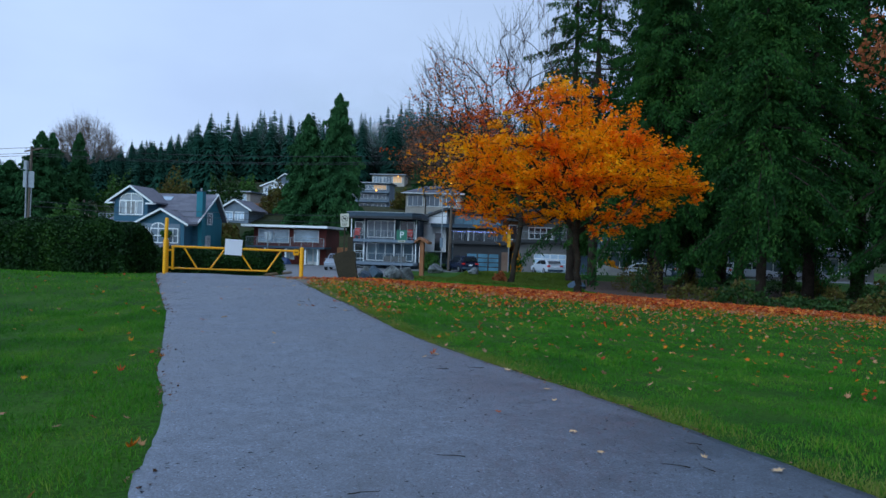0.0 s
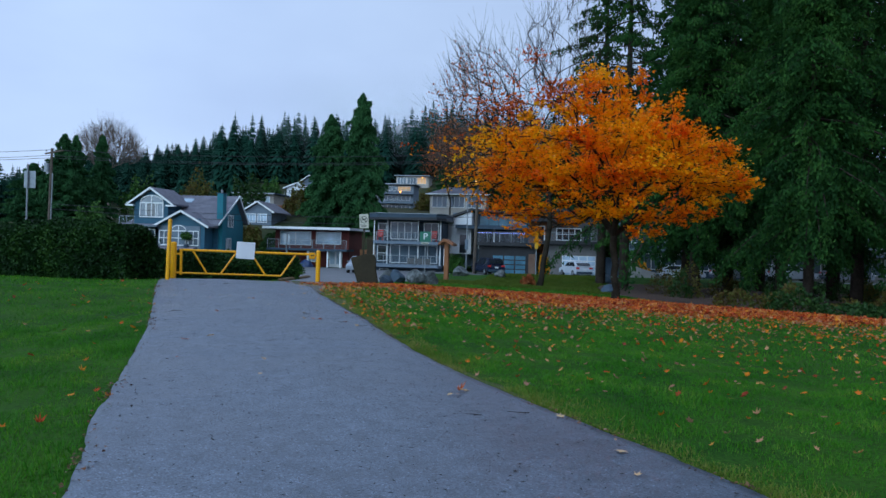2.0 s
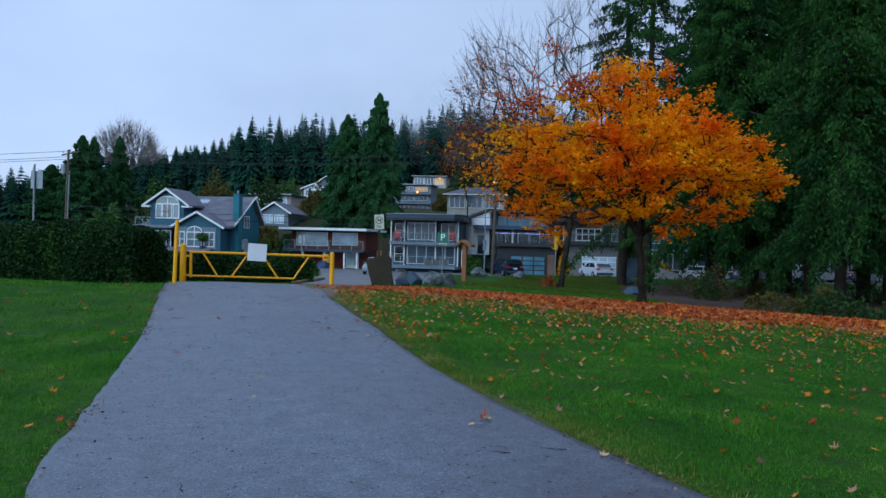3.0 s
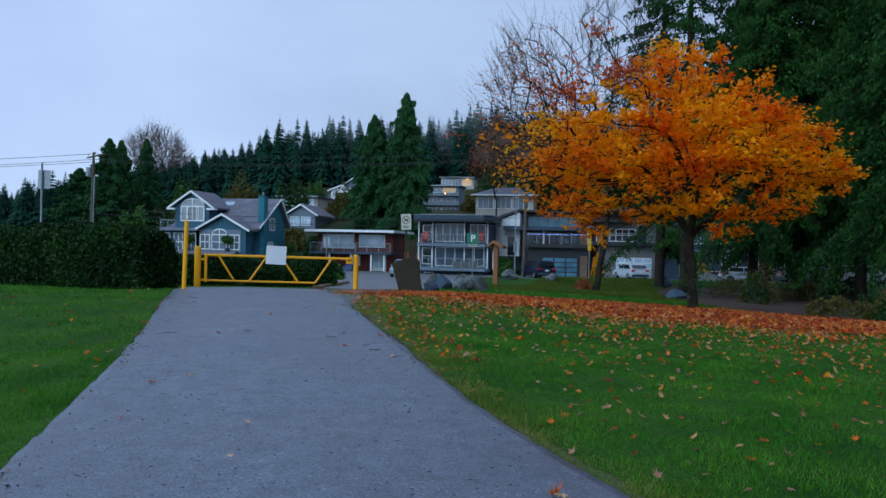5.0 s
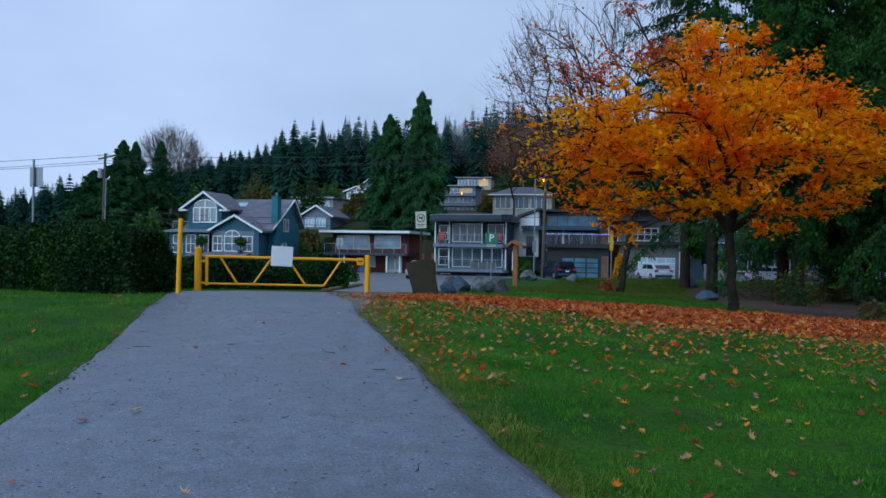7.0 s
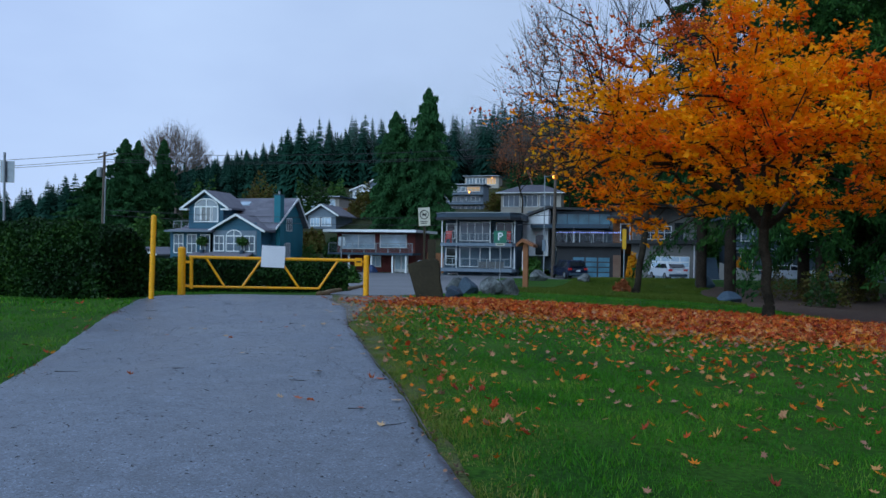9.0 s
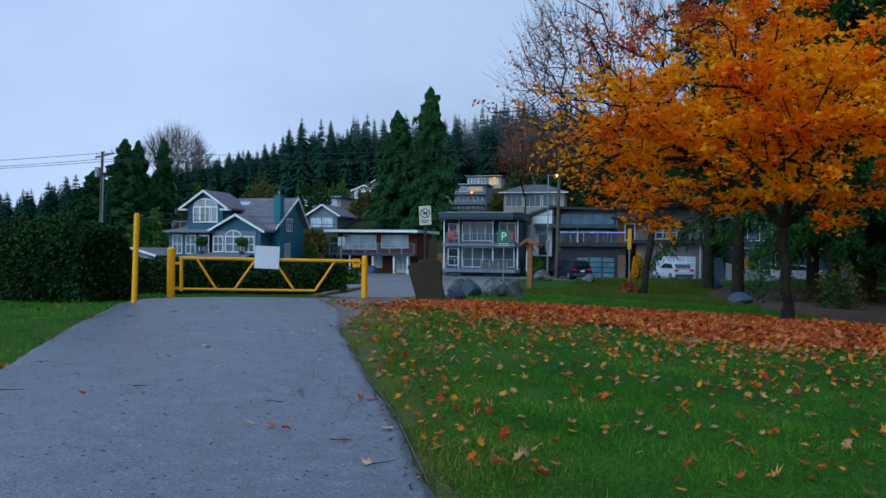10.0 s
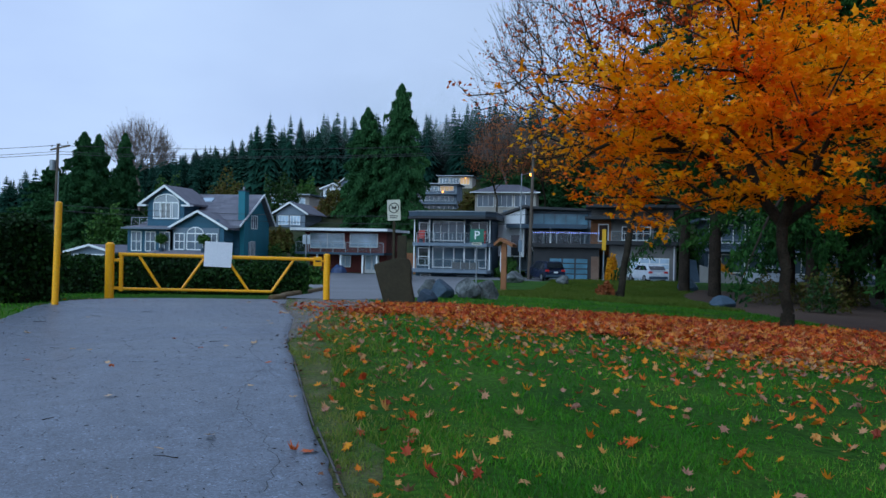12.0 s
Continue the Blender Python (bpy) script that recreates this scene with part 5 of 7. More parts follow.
def red_house():
    h = thing("house", "low dark red house with a flat white-edged roof and glass balcony", "house", pose(-29.4, 82.0, -1.4))
    w = 9.0
    part("wall", B((w / 2, 3.9, 3.2), (w - 0.6, 6.0, 2.1)), M["red"], h)
    part("wall", B((w / 2, 4.5, 1.05), (w - 1.0, 5.4, 2.2)), M["red"], h, "shaded lower wall of dark red boards")
    r = part("roof", B((w / 2 - 0.1, 3.4, 4.32), (w + 0.7, 9.0, 0.18), bevel=0.02), M["charcoal"], h)
    part("fascia", B((w / 2 - 0.1, -1.13, 4.36), (w + 0.74, 0.06, 0.26)), M["trim"], r)
    part("soffit", B((w / 2 - 0.1, 3.4, 4.19), (w + 0.3, 8.6, 0.06)), M["black"], r)
    part("fascia", B((w + 0.29, 3.4, 4.36), (0.06, 9.0, 0.26)), M["trim"], r)
    window(h, 0.9, 4.4, 2.55, 4.0, 0.88, 2, 1, pane_m=M["pale_glass"])
    window(h, 5.0, 7.8, 2.7, 4.0, 0.88, 1, 1, pane_m=M["pale_glass"])
    d = part("balcony", B((w / 2, 0.5, 2.05), (w, 3.1, 0.22)), M["charcoal"], h)
    railing(h, 0.1, w - 0.1, -0.95, 2.16, 0.95, 8)
    for x in (2.2, 4.6, 6.8, 8.2):
        part("post", B((x, -0.7, 0.98), (0.16, 0.16, 1.95)), M["trim"], h)
    window(h, 3.7, 4.8, 0.7, 1.8, 1.78, 2, 1, pane_m=M["pale_glass"])
    dr = part("door", B((7.0, 1.76, 1.05), (1.5, 0.08, 2.05)), M["white"], h)
    for k in (-1, 1):
        part("pane", B((7.0 + k * 0.36, 1.71, 1.2), (0.5, 0.03, 1.4)), M["pale_glass"], dr)
    return h


red_house()


def grey_house():
    h = thing("house", "charcoal three-storey house with white-railed decks and wide roof", "house", pose(-17.0, 78.0, -1.35))
    w = 7.2
    part("wall", B((w / 2, 4.6, 1.4), (w - 0.2, 6.6, 4.4)), M["charcoal"], h)
    part("wall", B((w / 2, 4.8, 4.4), (w - 0.3, 6.2, 2.2)), M["charcoal"], h)
    out = [(-0.5, 0.5), (0.7, -0.9), (w - 0.4, -0.9), (w + 0.45, 0.1), (w + 0.45, 8), (-0.5, 8)]
    r = part("roof", slab(bmesh.new(), out, 5.33, 5.55), M["black"], h)
    inner = [(x * 0.985 + 0.05, y * 0.98 + 0.06) for x, y in out]
    part("fascia", slab(bmesh.new(), inner, 5.55, 5.95), M["charcoal"], r)
    part("drip_edge", slab(bmesh.new(), out, 5.95, 6.01), M["steel"], r)
    for z, nm in ((3.0, "deck"), (0.62, "deck")):
        d = part(nm, slab(bmesh.new(), [(0.0, 0.3), (0.6, -0.35), (w - 0.3, -0.35), (w, 0.2), (w, 1.6), (0, 1.6)], z - 0.12, z + 0.18), M["grey"], h)
        railing(h, 0.5, w - 0.2, -0.25, z + 0.18, 0.9, 9)
    for x in (0.15, 1.55, 4.75, w - 0.15):
        for z0, z1 in ((0.8, 2.9), (3.2, 5.3)):
            part("post", B((x, 0.35, (z0 + z1) / 2), (0.10, 0.10, z1 - z0)), M["trim"], h)
    window(h, 1.7, 4.6, 3.4, 5.15, 1.28, 4, 1, pane_m=M["glass"], bar=0.10)
    window(h, 0.4, 1.2, 3.6, 5.0, 1.28, 1, 2, pane_m=M["dark_glass"], bar=0.08)
    window(h, 5.2, 6.7, 3.4, 5.1, 1.28, 2, 1, pane_m=M["dark_glass"], bar=0.08)
    window(h, 1.7, 6.6, 0.95, 2.8, 1.28, 5, 1, pane_m=M["glass"], bar=0.10)
    window(h, 0.35, 1.3, 1.1, 2.7, 1.28, 1, 2, pane_m=M["dark_glass"], bar=0.08)
    part("panel", B((4.9, 0.1, 1.15), (2.4, 0.06, 0.6)), M["taupe"], h, "tan board on the railing")
    window(h, 0.6, 1.5, -0.5, 0.25, 1.28, 1, 1, pane_m=M["dark_glass"], bar=0.10)
    part("garage_door", B((5.2, 1.24, -0.45), (2.6, 0.08, 1.5)), M["grey"], h)
    for x in (0.75, 6.35):
        c = thing("deck_chair", "bright red plastic chair on the upper deck", "chair", pose(-17.0 + x, 78.4, 1.83), group="red chairs on the deck")
        part("seat", B((0, 0, 0.38), (0.6, 0.5, 0.06), bevel=0.01), M["chair_red"], c)
        part("backrest", B((0, 0.26, 0.75), (0.6, 0.06, 0.75), rx=-15, bevel=0.02), M["chair_red"], c)
        for sx in (-0.26, 0.26):
            for sy in (-0.2, 0.2):
                part("leg", B((sx, sy, 0.18), (0.06, 0.06, 0.36)), M["chair_red"], c)
            part("armrest", B((sx, 0, 0.58), (0.10, 0.55, 0.04)), M["chair_red"], c)
    return h


grey_house()


def garage_front(parent, x0, x1, z0, z1, y, cols, rows, frame_m, pane_m):
    d = part("garage_door", B(((x0 + x1) / 2, y, (z0 + z1) / 2), (x1 - x0, 0.08, z1 - z0)), frame_m, parent)
    w, hh = (x1 - x0) / cols, (z1 - z0) / rows
    for i in range(cols):
        for j in range(rows):
            part("pane", B((x0 + w * (i + 0.5), y - 0.05, z0 + hh * (j + 0.5)), (w * 0.88, 0.03, hh * 0.78)), pane_m, d)
    return d


def modern_house():
    h = thing("house", "modern white and grey house above a black garage", "house", pose(-10.0, 84.0, -1.35))
    part("wall", B((4.6, 6.5, 3.6), (8.8, 7.0, 6.0)), M["grey"], h)
    for k in range(9):
        part("batten", B((0.15 + k * 0.28, 0.28, 3.8 + k * 0.05), (0.05, 0.04, 3.6 + k * 0.10)), M["white"], h)
    part("roof", prism(bmesh.new(), [(-0.4, 5.9), (2.6, 7.0), (9.4, 6.75), (9.4, 6.55), (2.6, 6.75), (-0.4, 5.65)], 1.8, 10.2), M["black"], h)
    part("roof", prism(bmesh.new(), [(-0.4, 5.9), (2.6, 7.0), (2.9, 6.98), (2.9, 6.74), (2.6, 6.75), (-0.4, 5.65)], -0.1, 1.797), M["black"], h, "black roof edge over the white wing")
    part("wall", prism(bmesh.new(), [(-0.02, 2.0), (2.6, 2.0), (2.6, 6.66), (-0.02, 5.68)], 0.3, 2.96), M["white"], h, "white board siding")
    window(h, 3.2, 8.6, 5.2, 6.35, 2.98, 5, 1, frame_m=M["charcoal"], pane_m=M["blue_glass"])
    pr = part("porch_roof", B((4.75, 1.1, 4.95), (7.5, 4.0, 0.34), bevel=0.02), M["black"], h)
    part("fascia", B((4.75, -0.93, 4.95), (7.54, 0.06, 0.4)), M["charcoal"], pr)
    part("door", B((1.75, 0.24, 3.1), (0.8, 0.06, 2.0)), M["dark_glass"], h)
    window(h, 3.2, 7.9, 2.6, 4.6, 2.9, 4, 1, pane_m=M["dark_glass"], bar=0.10)
    part("post", B((5.1, 0.2, 3.8), (0.16, 0.16, 2.2)), M["trim"], h)
    g = part("garage", B((6.7, -0.4, 1.5), (5.9, 5.0, 3.0)), M["black"], h)
    part("garage_roof", B((6.7, -0.6, 3.15), (6.6, 6.0, 0.4), bevel=0.03), M["black"], g)
    garage_front(h, 5.2, 8.7, 0.1, 2.0, -2.95, 3, 4, M["black"], M["blue_glass"])
    part("pier", B((9.3, -2.93, 1.1), (0.7, 0.06, 2.2)), M["brick"], g)
    railing(h, 3.4, 9.6, -3.3, 3.35, 0.9, 6)
    return h


modern_house()
lights = thing("string_lights", "string of blue lights along the balcony rail", "lights", pose(-10.0, 80.6, 2.95))
part("cable", R((3.4, 0, 0.02), (9.6, 0, 0.02), 0.012, n=5), M["black"], lights)
for k in range(34):
    part("bulb", B((3.4 + 6.2 * k / 33, -0.03, 0.0), (0.05, 0.05, 0.06)), M["lamp_blue"], lights)


def garage_house():
    h = thing("house", "brown house with a balcony over a white-framed glass garage door", "house", pose(-1.2, 84.0, -1.3))
    part("wall", B((3.9, 5.0, 3.4), (7.6, 7.0, 6.6)), M["taupe"], h)
    part("wall", B((1.0, 1.3, 4.0), (1.9, 0.5, 3.4)), M["wood"], h)
    part("wall", B((4.5, 1.38, 4.0), (5.0, 0.3, 3.4)), M["taupe"], h)
    part("roof", B((3.9, 3.8, 6.85), (8.6, 10.0, 0.28), bevel=0.02), M["black"], h)
    part("porch_roof", B((2.0, 0.4, 5.75), (5.0, 2.6, 0.24), bevel=0.02), M["black"], h)
    window(h, 3.0, 5.6, 3.75, 5.0, 1.2, 4, 2, pane_m=M["dark_glass"], bar=0.10)
    window(h, 0.8, 1.7, 3.6, 5.2, 1.03, 1, 1, pane_m=M["dark_glass"], bar=0.10)
    part("door", B((6.3, 1.2, 4.4), (0.8, 0.06, 1.9)), M["dark_glass"], h)
    g = part("garage", B((4.7, -0.4, 1.6), (5.8, 4.4, 3.2)), M["taupe"], h)
    part("fascia", B((4.6, -1.3, 3.42), (6.6, 4.4, 0.36), bevel=0.02), M["black"], g)
    garage_front(h, 3.6, 7.0, 0.05, 2.1, -2.64, 4, 4, M["trim"], M["pale_glass"])
    part("downpipe", R((7.4, -2.66, 0.1), (7.4, -2.66, 3.2), 0.05, n=6), M["trim"], g)
    railing(h, 1.9, 7.6, -3.2, 3.6, 0.85, 6)
    return h


garage_house()

stairs = thing("outdoor_stairs", "dark concrete stairs beside the garage", "stairs", pose(6.9, 81.2, -1.25))
for k in range(11):
    part("step", B((0.75, k * 0.27, 0.09 + k * 0.18 - k * 0.09), (1.5, 0.29, 0.18 + k * 0.18)), M["charcoal"], stairs)
single("retaining_wall", prism(bmesh.new(), [(0, -0.1), (4.4, -0.1), (4.4, 0.35), (0, 1.6)], 0, 0.3), M["concrete"], "sloping grey concrete retaining wall beside the stairs", "wall", pose(8.4, 81.2, -1.3))


def hill_house(x0, x1, y, z0, storeys, sh, wall_m, label, peak=0.0, cols=5, balcony=True, pane_m=None, warm=False, hip=0.0):
    """A house up the slope: storeys of windows behind balconies, a flat or gabled roof, and a plinth that stands in the hill."""
    w = x1 - x0
    h = thing("house", label, "house", pose(x0, y, z0))
    top = storeys * sh
    low = gz((x0 + x1) / 2, y) - z0 - 3
    part("wall", B((w / 2, 4.0, (top + low) / 2), (w, 7.0, top - low)), wall_m, h)
    if hip:
        bm = bmesh.new()
        low_ring = [bm.verts.new(p) for p in ((-0.7, -0.5, top), (w + 0.7, -0.5, top), (w + 0.7, 8.0, top), (-0.7, 8.0, top))]
        high = [bm.verts.new(p) for p in ((w * 0.32, 3.7, top + hip), (w * 0.68, 3.7, top + hip))]
        for f in ((low_ring[0], low_ring[1], high[1], high[0]), (low_ring[1], low_ring[2], high[1]), (low_ring[2], low_ring[3], high[0], high[1]), (low_ring[3], low_ring[0], high[0]), low_ring[::-1]):
            bm.faces.new(f)
        part("roof", bm, M["shingle"], h)
        part("fascia", B((w / 2, -0.53, top - 0.06), (w + 1.42, 0.05, 0.16)), M["trim"], h)
    elif peak:
        part("gable", prism(bmesh.new(), [(0.1, top), (w / 2, top + peak), (w - 0.1, top)], 0.5, 7.5), wall_m, h)
        part("roof", gable_roof(bmesh.new(), -0.6, w + 0.6, 0.0, 8.0, top - 0.05, top + peak + 0.25), M["shingle"], h)
        for s in (-1, 1):
            p, q = Vector((w / 2, -0.03, top + peak + 0.16)), Vector((w / 2 + s * (w / 2 + 0.6), -0.03, top - 0.14))
            part("bargeboard", B(tuple((p + q) / 2), ((q - p).length, 0.08, 0.24), ry=math.degrees(math.atan2(p.z - q.z, q.x - p.x))), M["trim"], h)
    else:
        part("roof", B((w / 2, 3.8, top + 0.14), (w + 1.0, 8.6, 0.28), bevel=0.02), M["charcoal"], h)
        part("fascia", B((w / 2, -0.53, top + 0.14), (w + 1.02, 0.05, 0.2)), M["steel"], h)
    for s in range(storeys):
        z = s * sh
        n = max(2, int(w / 3.2))
        for k in range(n):
            a = 0.4 + (w - 0.8) * k / n
            b = a + (w - 0.8) / n - 0.35
            lit = warm and s == storeys - 1 and k == n - 1
            window(h, a, b, z + 0.75, z + sh - 0.35, 0.46, 3, 1, pane_m=M["warm_glass"] if lit else (pane_m or M["glass"]), bar=0.09)
        if balcony and s:
            d = part("balcony", B((w / 2, -0.3, z + 0.02), (w, 1.6, 0.2)), M["grey"], h)
            railing(h, 0.05, w - 0.05, -1.05, z + 0.12, 0.9, 6)
    return h


hill_house(-41.0, -30.2, 175, 8.9, 3, 2.15, M["grey"], "grey three-storey house with balconies up the hill", cols=5, warm=True)
hill_house(-44.5, -34.7, 225, 18.9, 1, 3.0, M["beige"], "pale house with lit windows high on the hill", warm=True)
hill_house(-19.3, -9.7, 130, 7.3, 1, 3.0, M["beige"], "cream house with a wide hipped grey roof on the slope", pane_m=M["glass"], hip=1.5)
hill_house(-58.3, -50.8, 140, 7.2, 1, 3.1, M["beige"], "cream flat-roofed house on the slope", pane_m=M["pale_glass"])
hill_house(-46.2, -41.8, 115, 3.6, 1, 2.4, M["grey"], "grey gabled house with a wide window front", peak=1.4, pane_m=M["pale_glass"])
hill_house(-51.8, -47.4, 150, 8.4, 2, 2.0, M["white"], "small white house with a balcony on the hill", peak=0.8)
hill_house(-63.0, -57.0, 190, 13.0, 1, 3.2, M["grey"], "grey house with a steep roof high on the hill", peak=2.2)
hill_house(-50.5, -47.5, 135, 4.2, 1, 2.3, M["grey"], "low grey house with a terrace on the slope", pane_m=M["pale_glass"])
hill_house(9.5, 24.5, 86, -1.2, 2, 2.8, M["charcoal"], "dark house with white windows behind the cedars", cols=6)
hill_house(27.0, 40.0, 88, -1.2, 2, 2.8, M["taupe"], "brown house behind the cedars at the street")
hill_house(-56.5, -51.5, 84, -1.8, 1, 2.1, M["grey"], "low pale garage behind the hedge", peak=0.5)
fence = thing("fence", "orange wooden board fence on the slope", "fence", pose(-47.4, 128, gz(-46, 128) - 0.6))
for k in range(14):
    part("board", B((k * 0.27, 0, 0.9), (0.25, 0.04, 1.9)), M["wood"], fence)
fence = thing("fence", "orange wooden board fence between two houses", "fence", pose(-19.6, 84, -1.3))
for k in range(8):
    part("board", B((k * 0.27, 0, 1.0), (0.25, 0.04, 2.2)), M["wood"], fence)


# ---------------------------------------------------------------- the yellow gate
GL, GR = Vector((-12.35, 26.93)), Vector((-7.70, 29.25))
span = (GR - GL).length
gate_turn = math.degrees(math.atan2(GR.y - GL.y, GR.x - GL.x))
base = -0.07
gate = thing("gate", "yellow steel swing gate closed across the asphalt path", "gate", pose(GL.x, GL.y, base, 0, 0, gate_turn))


def capped_post(r, h, m):
    bm = R((0, 0, -0.15), (0, 0, h), r, n=16)
    rod(bm, (0, 0, h), (0, 0, h + r * 0.45), r, r * 0.55, 16)
    return bm


part("hinge_post", capped_post(0.105, 1.33, None), M["yellow"], gate, smooth=False)
part("latch_post", capped_post(0.085, 1.15, None), M["yellow"], gate, at=pose(span, 0, 0))
part("top_rail", R((0.20, 0, 1.09), (span - 0.22, 0, 1.03), 0.045), M["yellow"], gate)
part("bottom_rail", R((0.20, 0, 0.26), (span * 0.735, 0, 0.20), 0.034), M["yellow"], gate)
part("upright", R((0.26, 0, 0.20), (0.26, 0, 1.12), 0.05), M["yellow"], gate)
for z in (0.28, 0.95):
    part("hinge", B((0.15, 0, z), (0.14, 0.06, 0.07)), M["yellow"], gate)
for x0, z0, x1, z1 in ((0.66, 1.06, 1.17, 0.24), (2.19, 1.05, 1.64, 0.24), (2.68, 1.05, 3.24, 0.22), (4.37, 1.04, 3.82, 0.21)):
    part("brace", R((x0, 0, z0), (x1, 0, z1), 0.033), M["yellow"], gate)
part("latch_plate", B((span - 0.24, -0.05, 0.98), (0.22, 0.04, 0.24), bevel=0.01), M["yellow"], gate)
part("latch_pin", R((span - 0.36, -0.02, 0.99), (span - 0.05, -0.02, 0.99), 0.03), M["yellow"], gate)
part("arrow_mark", B((span - 0.24, -0.078, 0.99), (0.13, 0.012, 0.035)), M["sign_black"], gate)
board = single("notice_board", B((2.50, -0.10, 1.12), (0.66, 0.012, 0.62), ry=2.5, bevel=0.004), M["white"], "blank white notice fixed to the gate", "sign", pose(GL.x, GL.y, base, 0, 0, gate_turn))
for x in (2.2, 2.5):
    part("clip", B((x + 0.14, -0.075, 1.05), (0.05, 0.06, 0.10)), M["steel"], board)

pz = gz(-10.0, 22.0)
pole = thing("bollard_pole", "tall yellow steel pole beside the hedge", "pole", pose(-10.0, 22.0, pz, 0, 1.5, 0))
part("shaft", capped_post(0.055, 1.96 - pz, None), M["yellow"], pole)
part("collar", R((0, 0, 1.55 - pz), (0, 0, 1.58 - pz), 0.060), M["yellow"], pole)

# ---------------------------------------------------------------- sign posts, board, boulders, kiosk
s = thing("dog_sign", "cream no-dogs sign on a slim post", "sign", pose(-6.16, 30.1, gz(-6.16, 30.1)))
part("post", B((0, 0.03, 1.15), (0.06, 0.05, 2.6)), M["dark_wood"], s)
face = part("plate", B((0, -0.02, 2.44), (0.36, 0.012, 0.55), ry=-3, bevel=0.004), M["sign_cream"], s)
bm = bmesh.new()
for k in range(20):
    a, b = 2 * math.pi * k / 20, 2 * math.pi * (k + 1) / 20
    rod(bm, (0.13 * math.cos(a), -0.03, 2.50 + 0.13 * math.sin(a)), (0.13 * math.cos(b), -0.03, 2.50 + 0.13 * math.sin(b)), 0.012, n=5)
rod(bm, (-0.09, -0.03, 2.59), (0.09, -0.03, 2.41), 0.010, n=5)
part("ring_mark", bm, M["sign_black"], face)
part("shape_mark", box(box(bmesh.new(), (0.0, -0.03, 2.50), (0.12, 0.006, 0.05)), (0.05, -0.03, 2.53), (0.04, 0.006, 0.06)), M["sign_black"], face)
for k in range(2):
    part("text_bar", B((0, -0.03, 2.29 - k * 0.05), (0.24 - 0.05 * k, 0.006, 0.022)), M["sign_black"], face)

out = [(-0.62, 0.98), (-0.10, 1.14), (0.20, 1.16), (0.30, 1.05), (0.32, 0.55), (0.46, -0.12), (-0.30, -0.12)]
b = thing("timber_board", "dark brown leaning timber slab beside the drive", "board", pose(-5.62, 28.6, gz(-5.62, 28.6), 0, 0, 8))
bm = prism(bmesh.new(), out, -0.10, 0.10)
bmesh.ops.bevel(bm, geom=list(bm.edges), offset=0.03, segments=2, affect="EDGES")
part("slab", bm, M["dark_wood"], b)
part("backing_post", B((0.05, 0.19, 0.75), (0.22, 0.12, 1.9)), M["dark_wood"], b)


def boulder(x, y, sx, sy, sz, seed, label, group="boulders by the drive", m=None):
    bm = bmesh.new()
    bmesh.ops.create_icosphere(bm, subdivisions=4, radius=1.0)
    for v in bm.verts:
        n = v.co.copy()
        cut = 1.0
        for k in range(9):
            d = Vector((math.sin(k * 2.1 + seed), math.cos(k * 3.7 + seed * 1.3), math.sin(k * 1.3 + seed * 0.7))).normalized()
            t = n.dot(d)
            if t > 0.72:
                cut = min(cut, 0.72 / t)
        v.co = n * cut * (1 + 0.06 * noise.noise(n * 2.5 + Vector((seed, 0, 0))) + 0.02 * noise.noise(n * 9))
        v.co.x *= sx
        v.co.y *= sy
        v.co.z = v.co.z * sz + sz * 0.55
    return single("boulder", bm, m or M["rock"], label, "boulder", pose(x, y, gz(x, y) - 0.05, 0, 0, seed * 40), group=group)


boulder(-6.1, 34.6, 0.42, 0.4, 0.44, 1.0, "grey granite boulder at the lawn's edge")
boulder(-5.62, 34.2, 0.40, 0.4, 0.42, 2.0, "dark grey boulder at the lawn's edge", m=M["charcoal"])
boulder(-5.0, 35.6, 0.48, 0.45, 0.46, 3.0, "grey granite boulder at the lawn's edge")
boulder(-4.5, 36.4, 0.44, 0.45, 0.5, 4.4, "grey granite boulder at the lawn's edge")
boulder(-5.12, 29.6, 0.30, 0.3, 0.30, 5.3, "small dark boulder beside the timber slab", m=M["charcoal"])
boulder(-6.9, 70.0, 1.1, 0.7, 0.6, 6.0, "low grey boulder at the roadside")
boulder(-3.0, 66.0, 0.7, 0.5, 0.45, 7.0, "low grey boulder at the roadside")
boulder(5.6, 66.0, 0.75, 0.6, 0.6, 8.0, "dark rounded boulder at the roadside", m=M["charcoal"])
boulder(4.4, 44.0, 0.55, 0.45, 0.35, 9.0, "dark stone on the leaf litter", m=M["charcoal"])

k = thing("notice_kiosk", "timber notice kiosk with a small pitched roof", "kiosk", pose(-5.0, 46.0, gz(-5.0, 46)))
part("post", B((0, 0, 1.1), (0.26, 0.22, 2.3), bevel=0.02), M["wood"], k)
part("post", B((-0.1, 1.2, 1.1), (0.2, 0.2, 2.2), bevel=0.02), M["wood"], k)
part("panel", B((-0.16, 0.6, 1.4), (0.06, 1.0, 1.0)), M["white"], k)
r = part("roof", prism(bmesh.new(), [(-0.45, 2.25), (-0.15, 2.5), (0.42, 2.2), (0.42, 2.06), (-0.15, 2.34), (-0.45, 2.1)], -0.35, 1.6), M["wood"], k)

